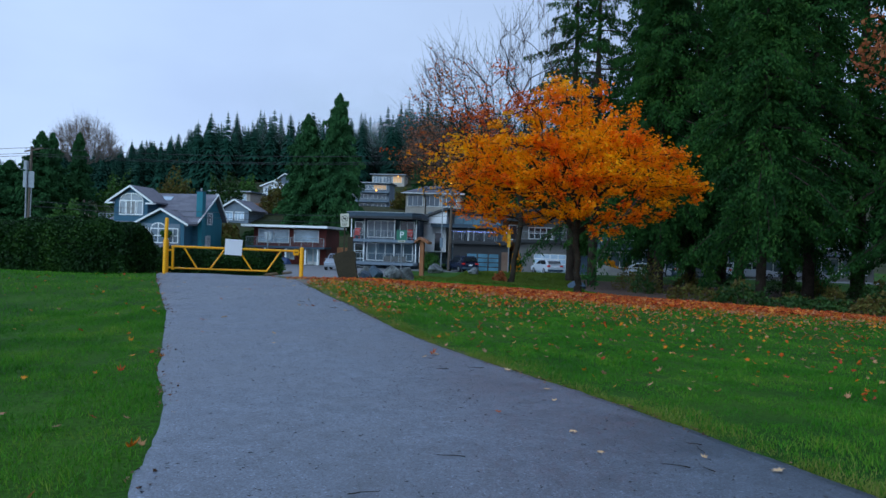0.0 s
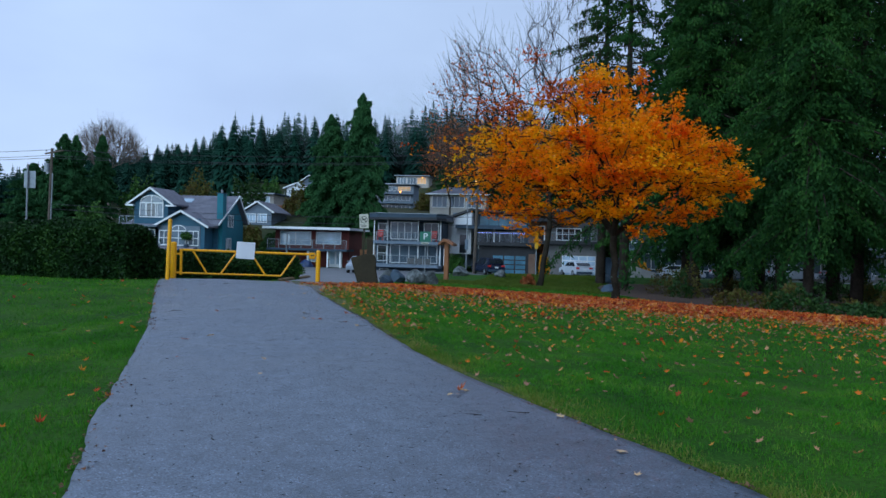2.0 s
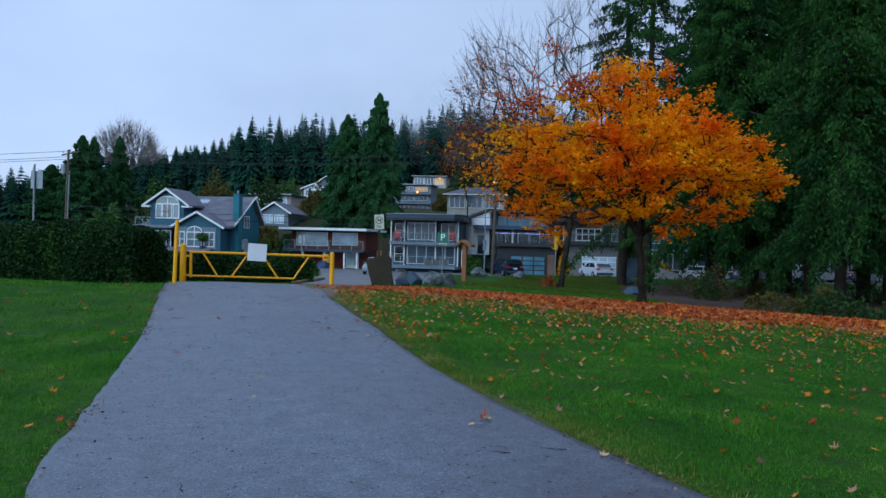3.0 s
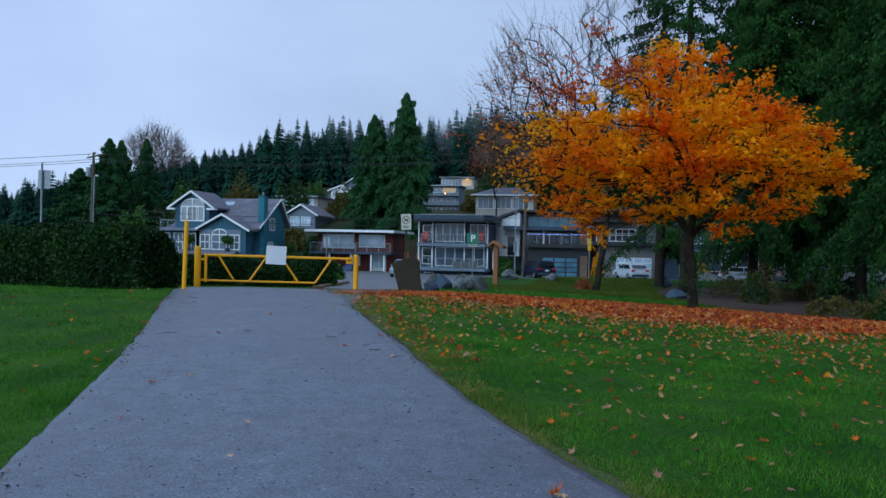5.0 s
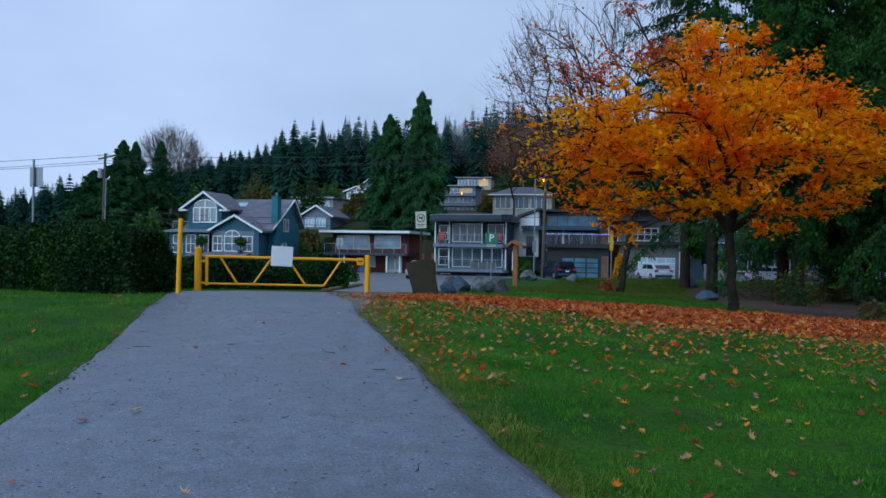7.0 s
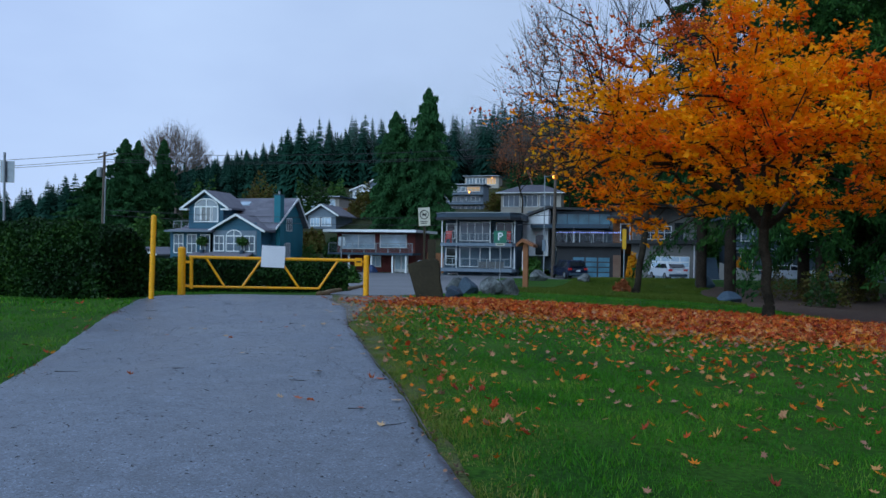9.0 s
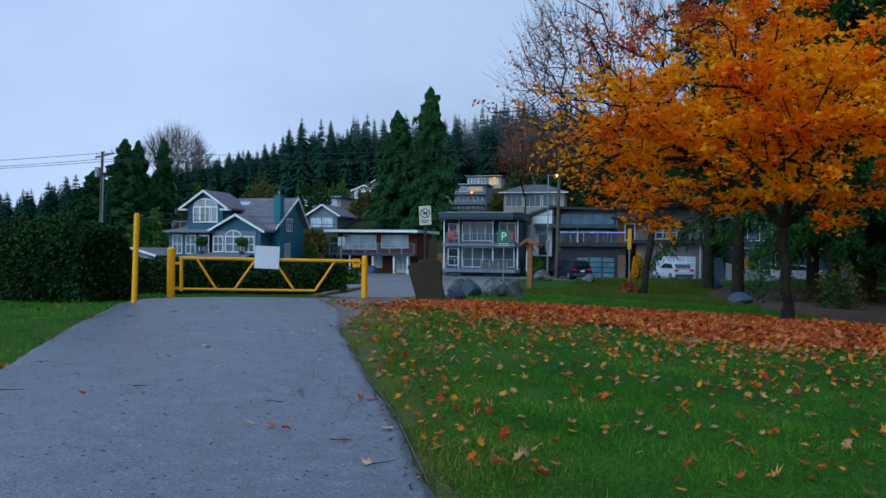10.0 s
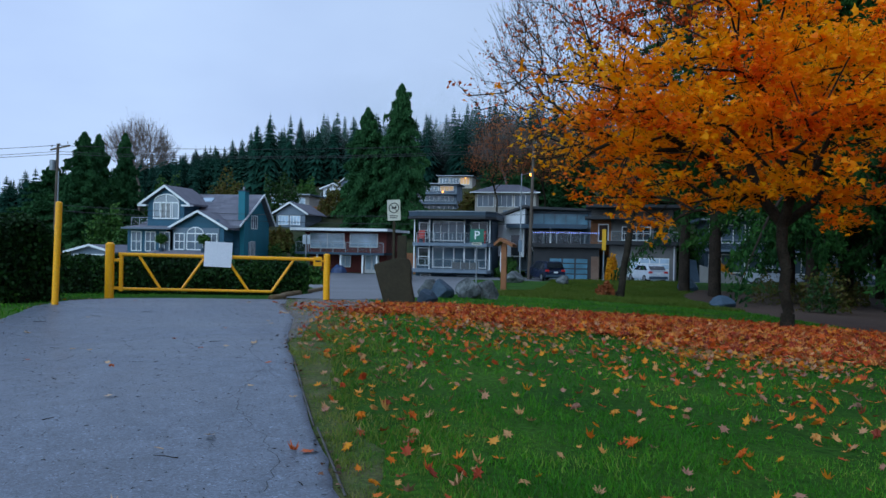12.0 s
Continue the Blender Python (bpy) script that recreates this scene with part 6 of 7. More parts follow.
s = thing("parking_sign", "green parking sign with a white letter P", "sign", pose(-6.35, 46.4, gz(-6.35, 46.4)))
part("post", R((0, 0, -0.1), (0, 0, 2.9), 0.03, n=8), M["steel"], s)
face = part("plate", B((0, -0.045, 2.58), (0.66, 0.012, 0.62), bevel=0.004), M["sign_green"], s)
tx = bpy.data.curves.new("letter", "FONT")
tx.body, tx.size, tx.extrude, tx.align_x, tx.align_y = "P", 0.56, 0.004, "CENTER", "CENTER"
part_t = new("letter", tx)
part_t.data.materials.append(M["trim"])
part_t.matrix_basis = pose(0, -0.058, 2.58, 90, 0, 0)
part_t.parent = face
part("text_plate", B((0, -0.045, 2.19), (0.46, 0.012, 0.12)), M["sign_cream"], s)
part("text_bar", B((0, -0.054, 2.19), (0.34, 0.006, 0.04)), M["sign_black"], s)

s = thing("road_sign", "plain grey back of a road sign on a tall post", "sign", pose(-17.68, 26.3, gz(-17.7, 26.3), 0, 0, 14))
part("post", R((0, 0, -0.1), (0, 0, 4.05), 0.035, n=8), M["steel"], s)
part("plate", B((0.06, 0.05, 3.5), (0.40, 0.012, 0.62), bevel=0.004), M["sign_back"], s)

s = thing("road_sign", "yellow road sign on a slim post at the street", "sign", pose(-0.1, 70, gz(-0.1, 70)))
part("post", R((0, 0, -0.1), (0, 0, 4.0), 0.05, n=8), M["steel"], s)
part("plate", B((0, -0.05, 3.15), (0.30, 0.012, 1.6), bevel=0.004), M["yellow_sign"], s)

s = thing("road_sign", "grey back of a sign beside the red house", "sign", pose(-15.9, 49, gz(-15.9, 49)))
part("post", R((0, 0, -0.1), (0, 0, 2.7), 0.03, n=8), M["steel"], s)
part("plate", B((0, 0.04, 2.4), (0.42, 0.012, 0.5)), M["sign_back"], s)


# ---------------------------------------------------------------- utility poles, street lamp and cables
def utility_pole(x, y, h, label, lamp=False, lean=1.0, can=True):
    z = gz(x, y)
    p = thing("utility_pole", label, "pole", pose(x, y, z, 0, lean, 0))
    part("shaft", R((0, 0, -0.3), (0, 0, h), 0.17, 0.12, 10), M["pole_wood"], p)
    arm = part("crossarm", B((0.25, 0, h - 0.35), (2.0, 0.12, 0.14), ry=-12), M["pole_wood"], p)
    for k in (-0.6, 0.2, 1.0):
        part("insulator", R((k, 0, h - 0.2 + k * 0.2), (k, 0, h + k * 0.2), 0.05, 0.04, 8), M["steel"], arm)
    if can:
        part("transformer", R((-0.38, -0.1, h - 2.4), (-0.38, -0.1, h - 1.5), 0.28, n=14), M["steel"], p)
        part("conduit", R((0.24, -0.1, 0), (0.24, -0.1, h - 2.5), 0.06, n=8), M["steel"], p)
    return p


utility_pole(-48.9, 72, 11.4, "weathered wooden utility pole with transformer and crossarm")
utility_pole(-6.3, 77, 12.0, "brown wooden utility pole beside the street", can=False)
lp = thing("street_lamp", "glowing sodium street lamp on a slim steel pole", "street lamp", pose(-7.0, 76, gz(-7, 76)))
part("pole", R((0, 0, -0.1), (0, 0, 9.1), 0.07, 0.05), M["steel"], lp)
part("arm", R((0, 0, 9.0), (0.75, 1.5, 9.3), 0.03, n=8), M["steel"], lp)
head = part("head", B((0.72, 1.6, 9.30), (0.3, 0.6, 0.12), bevel=0.03), M["steel"], lp)
bm = bmesh.new()
bmesh.ops.create_uvsphere(bm, u_segments=12, v_segments=8, radius=0.17)
part("bulb", bm, M["lamp_warm"], head, "glowing orange lamp", at=pose(0.70, 1.5, 9.16))
part("box", B((0, -0.1, 2.9), (0.3, 0.2, 1.0)), M["grey"], lp)
for x, y, z in ((-36.4, 224.2, 21.4), (27.9, 83.5, 2.4), (10.6, 85.3, 3.6), (-33.0, 173.6, 13.6)):
    lm = thing("porch_lamp", "small glowing porch lamp on a house", "lamp", pose(x, y, z))
    bm = bmesh.new()
    bmesh.ops.create_uvsphere(bm, u_segments=10, v_segments=6, radius=0.10 if y < 100 else 0.2)
    part("bulb", bm, M["lamp_small"], lm)
    part("bracket", B((0, 0.4, 0.2), (0.08, 0.8, 0.06)), M["black"], lm)


def cable(p, q, sag, r=0.022, n=18):
    p, q = Vector(p), Vector(q)
    pts = [p.lerp(q, k / n) - Vector((0, 0, 4 * sag * (k / n) * (1 - k / n))) for k in range(n + 1)]
    return single("cable", tube("cable", pts, r, M["black"], 4), M["black"], "thin black overhead cable along the street", "cable", group="overhead cables")


for dz, sag in ((-0.2, 0.5), (-0.75, 0.6), (-1.0, 0.5)):
    cable((-48.8, 72, 10.2 + dz), (-6.3, 77, 10.9 + dz), sag)
    cable((-48.8, 72, 10.2 + dz), (-110, 66, 9.5 + dz), sag + 0.4)
cable((-48.8, 72, 4.6), (-6.3, 77, 4.4), 0.5)
cable((-48.8, 72, 4.1), (-6.3, 77, 3.6), 0.45)
cable((-6.3, 77, 10.6), (40, 80, 10.0), 0.6)


# ---------------------------------------------------------------- parked cars
def car(x, y, turn, paint, label, length=4.3, width=1.78, height=1.5, suv=False):
    c = thing("car", label, "car", pose(x, y, gz(x, y) + 0.04, 0, 0, turn), group="parked cars")
    L, W = length / 2, width / 2
    lower = [(-L, 0.35), (-L + 0.05, 0.85), (-L + 0.15, 0.98), (L - 1.05, 0.98), (L - 0.15, 0.80), (L, 0.60), (L - 0.02, 0.32), (-L + 0.1, 0.25)]
    bm = prism(bmesh.new(), lower, -W, W)
    bmesh.ops.bevel(bm, geom=list(bm.edges), offset=0.07, segments=2, affect="EDGES")
    body = part("body", bm, paint, c)
    r0 = -L + (0.12 if suv else 0.45)
    cab = [(-L + 0.10, 0.96), (r0 + 0.25, height - 0.05), (r0 + 0.6, height), (0.25, height), (L - 1.15, 0.96)]
    bm = bmesh.new()
    vs = []
    for s in (-1, 1):
        vs.append([bm.verts.new((px, s * (W - 0.05 - 0.16 * (pz > 1.1)), pz)) for px, pz in cab])
    bm.faces.new(vs[0])
    bm.faces.new(vs[1][::-1])
    for k in range(5):
        j = (k + 1) % 5
        bm.faces.new((vs[0][j], vs[0][k], vs[1][k], vs[1][j]))
    bmesh.ops.recalc_face_normals(bm, faces=bm.faces)
    bmesh.ops.bevel(bm, geom=list(bm.edges), offset=0.05, segments=2, affect="EDGES")
    roof = part("roof", bm, paint, c)
    for s in (-1, 1):
        for w0, w1, w2, w3 in ((-L + 0.42, r0 + 0.52, -0.28, -0.28), (-0.20, -0.20, 0.20, L - 1.38)):
            bm = bmesh.new()
            ring = []
            for out in (-0.03, 0.014):
                ring.append([bm.verts.new((px, s * (W - 0.05 - 0.16 * (pz - 0.96) / (height - 0.96) + out), pz)) for px, pz in ((w0, 1.02), (w1, height - 0.10), (w2, height - 0.10), (w3, 1.02))])
            bm.faces.new(ring[0])
            bm.faces.new(ring[1][::-1])
            for k in range(4):
                j = (k + 1) % 4
                bm.faces.new((ring[0][j], ring[0][k], ring[1][k], ring[1][j]))
            bmesh.ops.recalc_face_normals(bm, faces=bm.faces)
            part("side_window", bm, M["dark_glass"], roof)
    ang = math.degrees(math.atan2(height - 1.0, r0 + 0.25 + L - 0.10))
    part("rear_window", B((-L + 0.13 + (r0 + 0.15 + L) / 2 - 0.1, 0, (height + 0.98) / 2), (0.03, W * 1.5, 0.42), ry=90 - ang), M["dark_glass"], roof)
    part("windscreen", B((L - 1.15 - 0.40, 0, (height + 0.98) / 2), (0.03, W * 1.5, 0.62), ry=-52), M["dark_glass"], roof)
    for s in (-1, 1):
        part("tail_light", B((-L + 0.06, s * (W - 0.2), 0.86), (0.10, 0.34, 0.16), bevel=0.02), M["tail_light"], body)
        part("headlight", B((L - 0.12, s * (W - 0.28), 0.68), (0.12, 0.36, 0.12), bevel=0.02), M["pale_glass"], body)
        part("mirror", B((L - 1.45, s * (W + 0.06), 1.02), (0.14, 0.16, 0.12), bevel=0.02), paint, body)
    part("bumper", B((-L + 0.02, 0, 0.42), (0.14, width - 0.15, 0.22), bevel=0.03), M["charcoal"], body)
    part("plate", B((-L - 0.02, 0, 0.72), (0.02, 0.36, 0.14)), M["white"], body)
    for sx in (-L + 0.8, L - 0.85):
        for s in (-1, 1):
            w = part("wheel", R((sx, s * (W - 0.20), 0.31), (sx, s * (W + 0.01), 0.31), 0.32, n=18), M["tyre"], c)
            part("rim", R((sx, s * (W - 0.02), 0.31), (sx, s * (W + 0.02), 0.31), 0.21, n=12), M["steel"], w)
    return c


car(-4.9, 76.3, 118, M["car_blue"], "dark blue hatchback parked on the garage drive", 4.3, 1.85, 1.62, True)
car(3.7, 78.6, 112, M["car_white"], "white hatchback parked before a glass garage", 4.3, 1.8, 1.5)
car(-15.7, 68.0, 275, M["car_grey"], "pale grey car parked below the red house", 4.4, 1.8, 1.5)
car(18.6, 77, 5, M["car_grey"], "silver car parked along the street", 4.4, 1.8, 1.45)
car(23.6, 77, 3, M["car_white"], "white car parked along the street", 4.6, 1.85, 1.6, True)
car(13.8, 78, 2, M["car_white"], "white car parked behind the cedars", 4.4, 1.8, 1.45)
car(28.8, 77.5, 4, M["car_grey"], "silver car parked along the street behind shrubs", 4.4, 1.8, 1.45)
t = thing("tarp_heap", "heap of goods under a blue tarpaulin", "tarp", pose(-24.9, 81.0, gz(-24.9, 81)))
bm = bmesh.new()
bmesh.ops.create_icosphere(bm, subdivisions=3, radius=1.0)
for v in bm.verts:
    v.co = Vector((v.co.x * 0.8, v.co.y * 0.5, max(v.co.z, 0) * 0.8)) * (1 + 0.15 * noise.noise(v.co * 2.2))
part("cover", bm, M["tarp"], t)

single("kerb", tube("kerb", [(x, y, gz(x, y) + 0.06) for x, y in ((-9.0, 28.75), (-9.0, 29.1), (-9.1, 29.6), (-9.4, 30.5), (-9.8, 31.4), (-10.1, 33.0), (-10.4, 35.0), (-11.0, 38.5))], 0.09, M["kerb"], 8), M["kerb"], "low ochre-brown kerb curving round the hedge", "kerb", kind="structure")


# ---------------------------------------------------------------- lawn, fallen leaves and litter
def near_way(x, y):
    """Distance from the line that the footway follows."""
    ax, ay, bx, by = 1.24, -1.15, -1.0, 10.4
    t = np.clip(((x - ax) * (bx - ax) + (y - ay) * (by - ay)) / ((bx - ax) ** 2 + (by - ay) ** 2), 0, 1)
    return np.hypot(x - ax - t * (bx - ax), y - ay - t * (by - ay))


def bare(x, y):
    gravel = (y > 13.6) & (y < 30.4) & (x > edge_x(RIGHT_EDGE, y)) & (x < edge_x(RIGHT_EDGE, y) + np.interp(y, [13.6, 17, 21, 23.6, 25.5, 27.5, 30.4], [0.0, 0.06, 0.20, 0.6, 1.7, 2.7, 2.6]))
    bed = (y > 24.3) & (x > np.interp(y, [24.3, 26.3, 30, 44, 62, 68], [13.0, 7.6, 5.4, 4.2, 4.8, 6.5]))
    drive = (y > 29) & (x > np.interp(y, [29, 31.0, 34.5, 40, 52, 68], [-8.9, -9.7, -10.1, -11.2, -14, -17])) & (x < np.interp(y, [29, 33, 40, 52, 68], [-7.6, -6.3, -5.5, -4.9, -4.0]))
    torn = np.sin(x * 31 + 17 * y) * np.sin(23 * y - 11 * x) > -0.25
    return (gravel & torn) | bed | drive


def blades(name, n, lo, hi, x0, x1, y0, y1, h, w, seed, label, m="grass", verge=False):
    """Grass blades, one bent triangle pair each, where the lawn lies lo to hi metres from the footway."""
    rng = np.random.default_rng(seed)
    x, y = rng.uniform(x0, x1, n), rng.uniform(y0, y1, n)
    if verge:
        x = edge_x(RIGHT_EDGE, y) + 1.4 * rng.uniform(size=n) ** 1.4
    d = near_way(x, y)
    edge = 0.05 * np.sin(y * 7.0) + 0.05 * np.sin(y * 17.0 + 1.0)
    side = np.maximum(edge_x(LEFT_EDGE, y) - x, x - edge_x(RIGHT_EDGE, y))
    thin = rng.uniform(size=n) < np.clip(0.05 + side / np.interp(y, [7, 12, 20], [0.4, 0.7, 1.3]), 0.12, 1)
    keep = (d >= lo) & (d < hi) & ~on_path(x + edge, y, -0.05) & ~bare(x, y) & (thin | verge | (x < edge_x(LEFT_EDGE, y)))
    if verge:
        keep &= (x > edge_x(RIGHT_EDGE, y)) & (rng.uniform(size=n) < np.clip(1.1 - side / (0.4 + 0.5 * np.sin(y * 1.3) ** 2 + 1.0 * step(10, 20, y)), 0, 1))
    x, y = x[keep], y[keep]
    n = len(x)
    patch = 0.80 + 0.30 * np.sin(x * 1.1 + 0.6 * y) * np.sin(0.8 * y - 0.9 * x + 2) + 0.40 * np.sin(3.3 * x + y) * np.sin(2.9 * y - x) + 0.45 * np.sin(8.1 * x - 3 * y) * np.sin(7.3 * y + 4 * x)
    z = ground_z(x, y)
    a = rng.uniform(0, 2 * np.pi, n)
    k = h * patch * rng.uniform(0.5, 1.35, n)
    lean = rng.normal(size=(n, 2)) * 0.55 * k[:, None]
    s = np.stack([np.cos(a), np.sin(a)], -1) * (w * rng.uniform(0.6, 1.3, n))[:, None] * 0.5
    base = np.stack([x, y], -1)
    v = np.stack([np.c_[base - s, z - 0.01], np.c_[base + s, z - 0.01], np.c_[base + lean, z + k]], 1).reshape(-1, 3)
    ob = new(name, mesh_np(name, v, np.arange(3 * n).reshape(-1, 3), M[m]))
    return tagged(ob, label, "grass", kind="stuff")


blades("grass", 640000, 0.0, 6.0, -9, 9, -2, 18, 0.042, 0.0085, 71, "short wet green lawn grass beside the path")
blades("grass", 420000, 6.0, 13.0, -16, 16, -6, 26, 0.048, 0.014, 72, "short green lawn grass further off")
blades("grass", 420000, 13.0, 30.0, -28, 28, -6, 46, 0.055, 0.026, 73, "short green lawn grass under the maple")
blades("grass", 90000, 0.0, 20.0, -9, 5, 2, 29, 0.045, 0.009, 75, "thin yellowed grass on the verge beside the path", "dry_grass", True)
blades("grass", 300000, 30.0, 70.0, -8, 10, 28, 74, 0.09, 0.05, 74, "mossy olive-green grass on the far lawn", "far_grass")

STAR = [(0.0, -0.42), (0.10, -0.16), (0.40, -0.24), (0.24, 0.0), (0.52, 0.16), (0.20, 0.20), (0.22, 0.36), (0.10, 0.34), (0.0, 0.60), (-0.10, 0.34), (-0.22, 0.36), (-0.20, 0.20), (-0.52, 0.16), (-0.24, 0.0), (-0.40, -0.24), (-0.10, -0.16)]


def leaf_bed(x, y, lift, rng, tilt=0.32, size=0.088):
    """Lobed fallen leaves, curled and lying at all angles."""
    n, m = len(x), len(STAR)
    star = np.array(STAR)
    k = size * rng.uniform(0.6, 1.25, n)
    a = rng.uniform(0, 2 * np.pi, n)
    p = star[None] * k[:, None, None]
    r2 = (star ** 2).sum(1)
    curl = rng.normal(0.45, 0.75, n)
    lx = p[..., 0] * np.cos(a)[:, None] - p[..., 1] * np.sin(a)[:, None]
    ly = p[..., 0] * np.sin(a)[:, None] + p[..., 1] * np.cos(a)[:, None]
    tx, ty = rng.normal(size=n) * tilt, rng.normal(size=n) * tilt
    lz = lx * tx[:, None] + ly * ty[:, None] + curl[:, None] * r2[None] * k[:, None] * 1.2
    lz -= lz.min(1, keepdims=True) * 0.8
    z = ground_z(x, y) + lift * rng.uniform(0.4, 1.2, n)
    v = np.stack([x[:, None] + lx, y[:, None] + ly, z[:, None] + lz], -1)
    centre = np.stack([x, y, z - lz.min(1) * 0.2 + 0.004], -1)
    v = np.concatenate([v, centre[:, None]], 1).reshape(-1, 3)
    j = np.arange(m)
    fan = np.stack([j, (j + 1) % m, np.full(m, m)], -1)
    f = (np.arange(n)[:, None, None] * (m + 1) + fan[None]).reshape(-1, 3)
    return v, f


rng = np.random.default_rng(81)
x, y = rng.uniform(-7.5, 16, 130000), rng.uniform(7, 31.5, 130000)
far = np.interp(x, [-7, 3.4, 7.2, 12.4, 16], [28.7, 30.2, 26.9, 24.7, 23.5])
near = np.interp(x, [-7, -4.3, -1.5, 0.7, 2.5, 5, 9, 16], [24.5, 22.6, 21.4, 20.2, 19.9, 20.2, 21.4, 23.2])
t = (y - near)
wave = 0.6 * np.sin(x * 1.9) + 0.5 * np.sin(x * 4.3 + y)
dens = np.where(y > far, 0.01, np.where(t + wave > 0, 1.0, 0.30 * np.exp((t + wave) / 2.9) + 0.012))
verge = x - edge_x(RIGHT_EDGE, y)
dens = np.where((verge < 0.9) & (y > 13) & (y < 27), np.maximum(dens, 0.15), dens)
dens *= np.where((x < edge_x(RIGHT_EDGE, y) + 0.1), 0.0, 1.0) * np.where(x > 10, np.exp(-(x - 10) / 4), 1)
dens *= np.where((x < -4.6) & (t > -1), np.clip(0.1 + (x + 6.2) * 0.5, 0.1, 1), 1)
keep = rng.uniform(size=x.shape) < dens
x, y = x[keep], y[keep]
dense = y > np.interp(x, [-7, -4.3, -1.5, 0.7, 2.5, 5, 9, 16], [24.5, 23.0, 22.0, 20.8, 20.4, 20.6, 21.6, 23.2])
v, f = leaf_bed(x[dense], y[dense], 0.045, rng, size=0.096)
tagged(new("fallen_leaves", mesh_np("fallen_leaves", v, f, M["litter_leaf"])), "carpet of red, orange and pale fallen maple leaves on the lawn", "leaves", kind="stuff")
v, f = leaf_bed(x[~dense], y[~dense], 0.03, rng, tilt=0.40, size=0.072)
tagged(new("fallen_leaves", mesh_np("fallen_leaves", v, f, M["lawn_leaf"])), "scattered yellow, tan and orange fallen leaves on the lawn", "leaves", kind="stuff")
x, y = rng.uniform(-12, 0, 800), rng.uniform(1, 24, 800)
keep = (x < edge_x(LEFT_EDGE, y) + 0.05) & (rng.uniform(size=800) < np.where(x > edge_x(LEFT_EDGE, y) - 0.3, 1.0, 0.45))
v, f = leaf_bed(x[keep], y[keep], 0.04, rng, size=0.080)
tagged(new("fallen_leaves", mesh_np("fallen_leaves", v, f, M["lawn_leaf"])), "few yellow and brown fallen leaves on the grass beside the path", "leaves", kind="stuff")

# leaves and twigs that lie singly on the asphalt
n = 0
for k in range(400):
    y = rng.uniform(4, 27)
    q = rng.uniform() if k % 2 else 1 - 0.25 * rng.uniform()
    x = float(edge_x(LEFT_EDGE, y) * (1 - q) + edge_x(RIGHT_EDGE, y) * q)
    if near_way(x, y) < 0.5 or not on_path(x, y, -0.06):
        continue
    v, f = leaf_bed(np.zeros(1), np.zeros(1), 0.0, rng, tilt=0.12, size=0.085)
    v[:, 2] += 0.010 - v[:, 2].min()
    single("fallen_leaf", mesh_np("fallen_leaf", v, f, M["pale_leaf" if n % 3 else "litter_leaf"]), None, "pale tan fallen maple leaf on the asphalt" if n % 3 else "orange fallen maple leaf on the asphalt", "leaf", pose(x, y, gz(x, y) + 0.03), group="leaves on the path")
    n += 1
    if n >= 60:
        break
for k in range(34):
    y = rng.uniform(3, 24)
    q = rng.uniform(0.08, 0.95)
    x = float(edge_x(LEFT_EDGE, y) * (1 - q) + edge_x(RIGHT_EDGE, y) * q)
    a, l = rng.uniform(0, 3.14), rng.uniform(0.06, 0.24)
    pts = [(l * (j / 5 - 0.5), 0.04 * l * math.sin(j * 1.7 + k), 0.006) for j in range(6)]
    single("twig", tube("twig", pts, np.linspace(0.0035, 0.0015, 6), M["bark"], 4), None, "thin dark twig fallen on the asphalt", "twig", pose(x, y, gz(x, y) + 0.033, 0, 0, math.degrees(a)), group="twigs on the path")

# grit: needles and crumbs on the asphalt
m = 6000
y = rng.uniform(1, 24, m)
q = rng.uniform(0.02, 0.98, m)
x = edge_x(LEFT_EDGE, y) * (1 - q) + edge_x(RIGHT_EDGE, y) * q
a, l, w = rng.uniform(0, 3.14, m), rng.uniform(0.005, 0.022, m), rng.uniform(0.002, 0.005, m)
z = ground_z(x, y) + 0.036
c, s = np.cos(a), np.sin(a)
v = np.stack([np.stack([x - c * l, y - s * l, z], -1), np.stack([x + s * w, y - c * w, z + 0.004], -1), np.stack([x + c * l, y + s * l, z], -1), np.stack([x - s * w, y + c * w, z + 0.004], -1)], 1).reshape(-1, 3)
i = np.arange(m) * 4
tagged(new("path_litter", mesh_np("path_litter", v, np.stack([i, i + 1, i + 2, i + 3], -1), M["grit"])), "dark needles and crumbs scattered on the asphalt", "debris", kind="stuff")


# broken leaves and needles washed against both edges
m = 3000
y = rng.uniform(0.5, 27, m)
y = y[rng.uniform(size=m) < np.clip(np.sin(y * 1.9) * np.sin(y * 0.83 + 1) + 0.25, 0.05, 1)]
m = len(y)
west = rng.uniform(size=m) < 0.6
off = np.abs(rng.normal(size=m)) * (0.05 + 0.05 * np.abs(np.sin(y * 1.7)) + 0.03 * np.abs(np.sin(y * 5.3)))
x = np.where(west, edge_x(LEFT_EDGE, y) - 0.03 + off, edge_x(RIGHT_EDGE, y) + 0.05 - off)
c = np.stack([x, y, ground_z(x, y) + 0.038], -1)
tagged(new("leaf_crumbs", flat_leaves("leaf_crumbs", c, 0.030, M["crumb_leaf"], rng, 0.35)), "brown broken leaves gathered along the asphalt's edge", "leaves", kind="stuff")


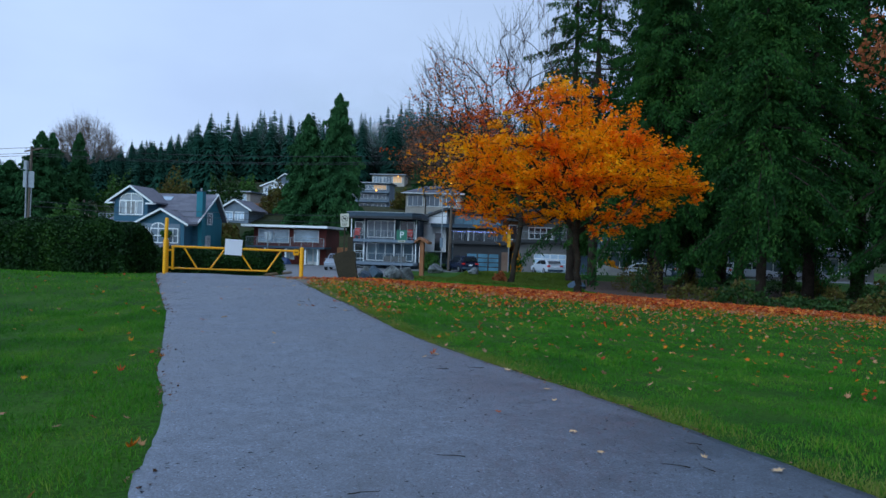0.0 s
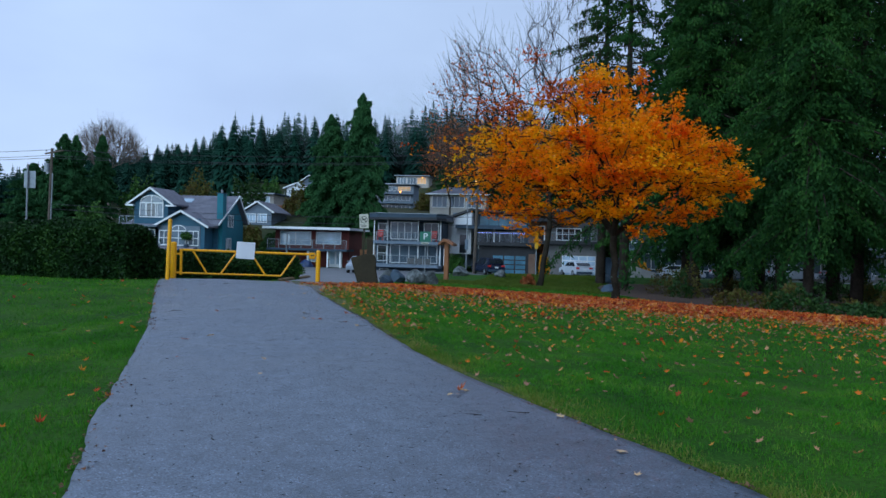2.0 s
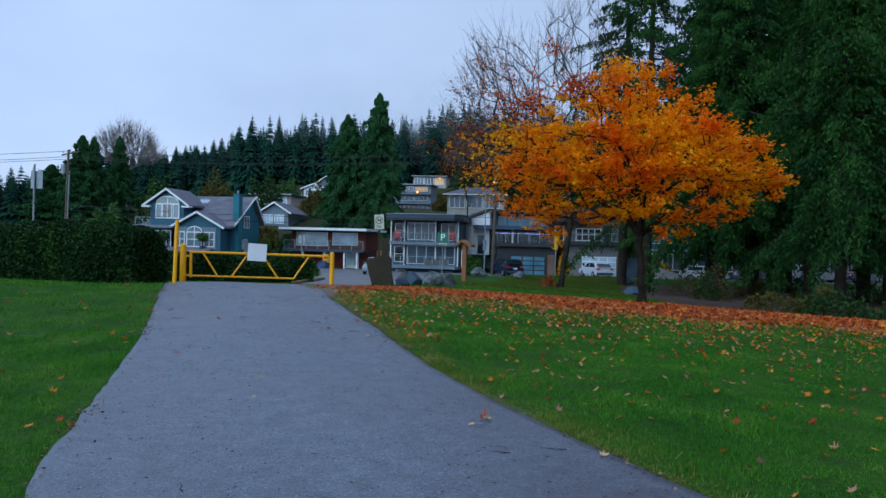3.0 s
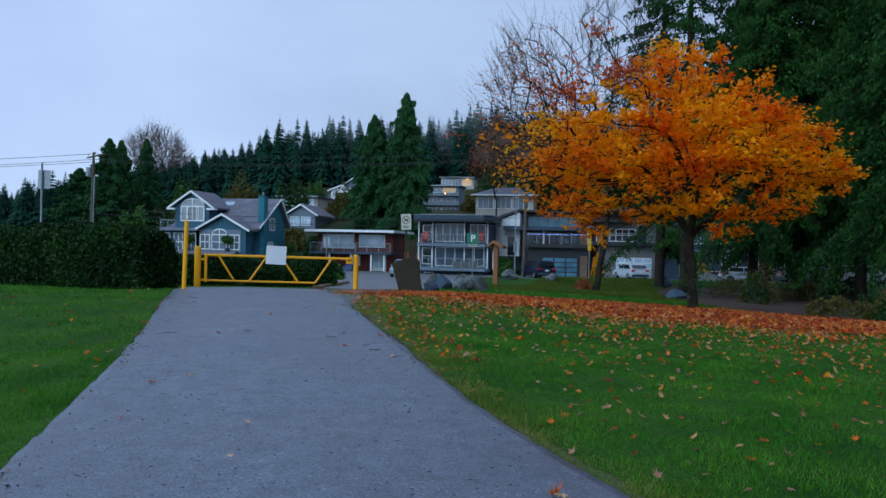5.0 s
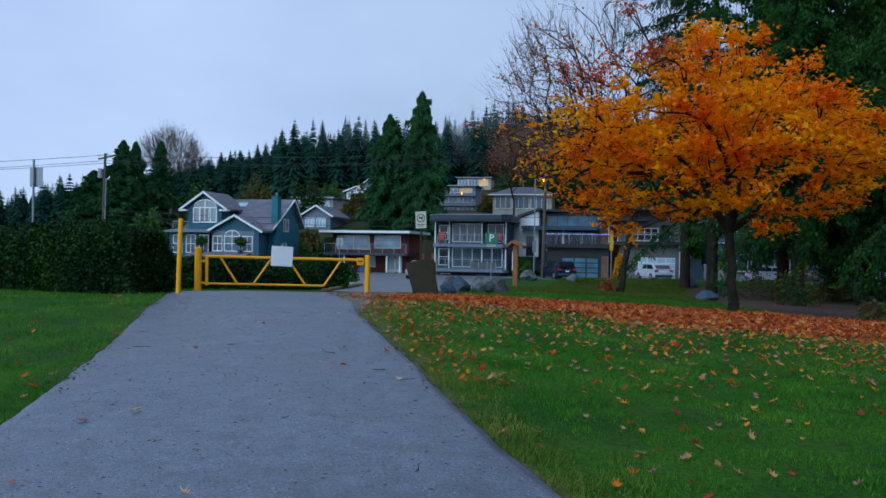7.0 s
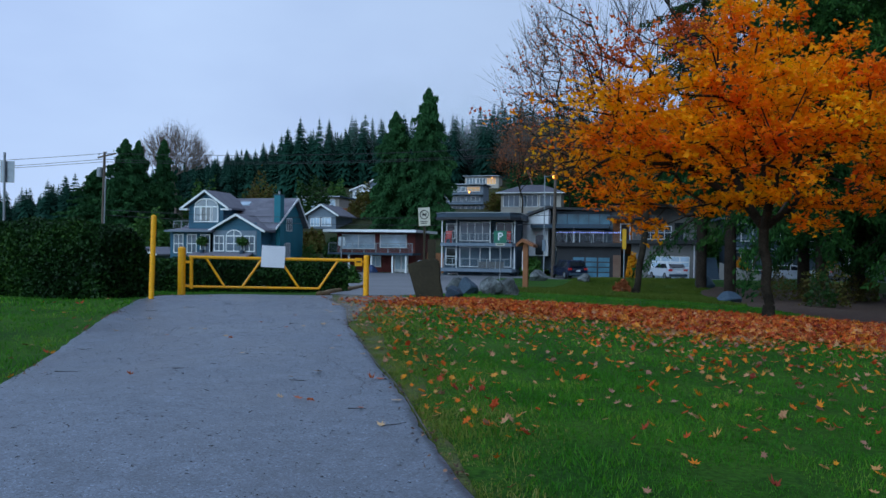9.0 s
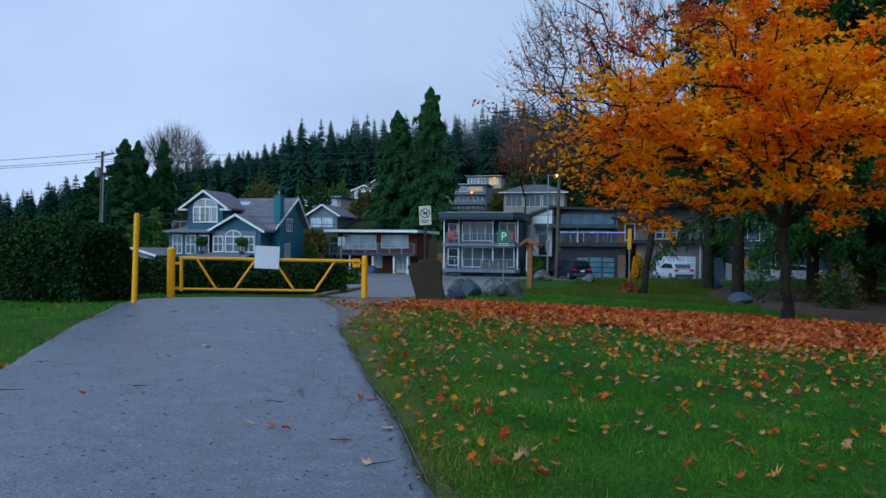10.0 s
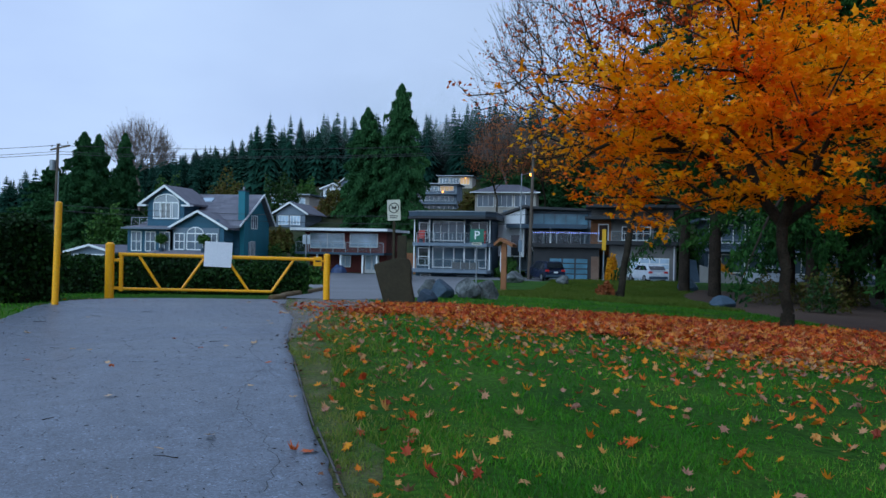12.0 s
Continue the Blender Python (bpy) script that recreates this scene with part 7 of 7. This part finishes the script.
# cracks and the worn edging board along the path
def ribbon(pts, w):
    pts = np.array(pts)
    d = np.gradient(pts, axis=0)
    d /= np.linalg.norm(d, axis=1, keepdims=True)
    nrm = np.stack([-d[:, 1], d[:, 0]], -1)
    ww = w * (0.5 + 0.5 * np.abs(np.sin(np.arange(len(pts)) * 1.9)))[:, None]
    a, b = pts - nrm * ww, pts + nrm * ww
    v = np.concatenate([np.c_[a, ground_z(a[:, 0], a[:, 1]) + 0.0345], np.c_[b, ground_z(b[:, 0], b[:, 1]) + 0.0345]])
    k, n = np.arange(len(pts) - 1), len(pts)
    return mesh_np("crack", v, np.stack([k, k + 1, k + 1 + n, k + n], -1), M["grit"])


for j, (y0, y1, off) in enumerate(((13.8, 17.0, -0.45), (16.6, 21.5, -0.35), (20.0, 23.5, -0.75), (14.4, 15.4, -0.6))):
    yy = np.linspace(y0, y1, 44)
    xx = edge_x(RIGHT_EDGE, yy) + off + 0.12 * np.sin(yy * 2.3 + j) + rng.normal(size=44) * 0.022
    single("crack", ribbon(np.stack([xx, yy], -1), 0.0022), None, "dark crack in the worn asphalt", "crack", group="cracks in the path")
for j in range(4):
    y0, y1 = 12.6 + j * 1.25, 12.6 + j * 1.25 + 1.2
    pts = [(float(edge_x(RIGHT_EDGE, yy)) + 0.012 * math.sin(j * 2), yy, gz(edge_x(RIGHT_EDGE, yy), yy) + 0.028) for yy in np.linspace(y0, y1, 7)]
    single("edging_board", tube("edging_board", pts, 0.008, M["edging"], 4), None, "thin weathered timber edging beside the asphalt", "edging", group="edging along the path")

m = 2600
y = rng.uniform(1, 20, m)
q = rng.uniform(0.02, 0.98, m)
x = edge_x(LEFT_EDGE, y) * (1 - q) + edge_x(RIGHT_EDGE, y) * q
a, l = rng.uniform(0, 3.14, m), rng.uniform(0.003, 0.008, m)
z = ground_z(x, y) + 0.034
c, s = np.cos(a) * l, np.sin(a) * l
v = np.stack([np.stack([x - c, y - s, z], -1), np.stack([x + s, y - c, z + 0.003], -1), np.stack([x + c, y + s, z], -1), np.stack([x - s, y + c, z + 0.003], -1)], 1).reshape(-1, 3)
i = np.arange(m) * 4
tagged(new("grit", mesh_np("grit", v, np.stack([i, i + 1, i + 2, i + 3], -1), M["concrete"])), "pale chips of stone worn out of the asphalt", "gravel", kind="stuff")
m = 2200
y = 29.2 - 10.0 * rng.uniform(size=m) ** 1.6
x = edge_x(RIGHT_EDGE, y) + rng.uniform(-0.1, 1.1, m) * np.interp(y, [13.6, 17, 21, 23.6, 25.5, 27.5, 30.4], [0.0, 0.06, 0.20, 0.6, 1.7, 2.7, 2.6])
l = rng.uniform(0.01, 0.03, (m, 1, 1))
ico = np.array([(1, 0, -0.3), (0, 1, -0.3), (-1, 0, -0.3), (0, -1, -0.3), (0.2, 0.1, 0.6)])
spin = rng.uniform(0, 6.28, m)
rot = np.stack([np.stack([np.cos(spin), -np.sin(spin), 0 * spin], -1), np.stack([np.sin(spin), np.cos(spin), 0 * spin], -1), np.stack([0 * spin, 0 * spin, 0 * spin + 1], -1)], 1)
v = (np.einsum("nij,kj->nki", rot, ico) * l + np.stack([x, y, ground_z(x, y) + 0.03], -1)[:, None]).reshape(-1, 3)
f = (np.arange(m)[:, None, None] * 5 + np.array([[0, 1, 4], [1, 2, 4], [2, 3, 4], [3, 0, 4]])[None]).reshape(-1, 3)
tagged(new("gravel", mesh_np("gravel", v, f, M["gravel"])), "loose grey gravel beside the path", "gravel", kind="stuff")
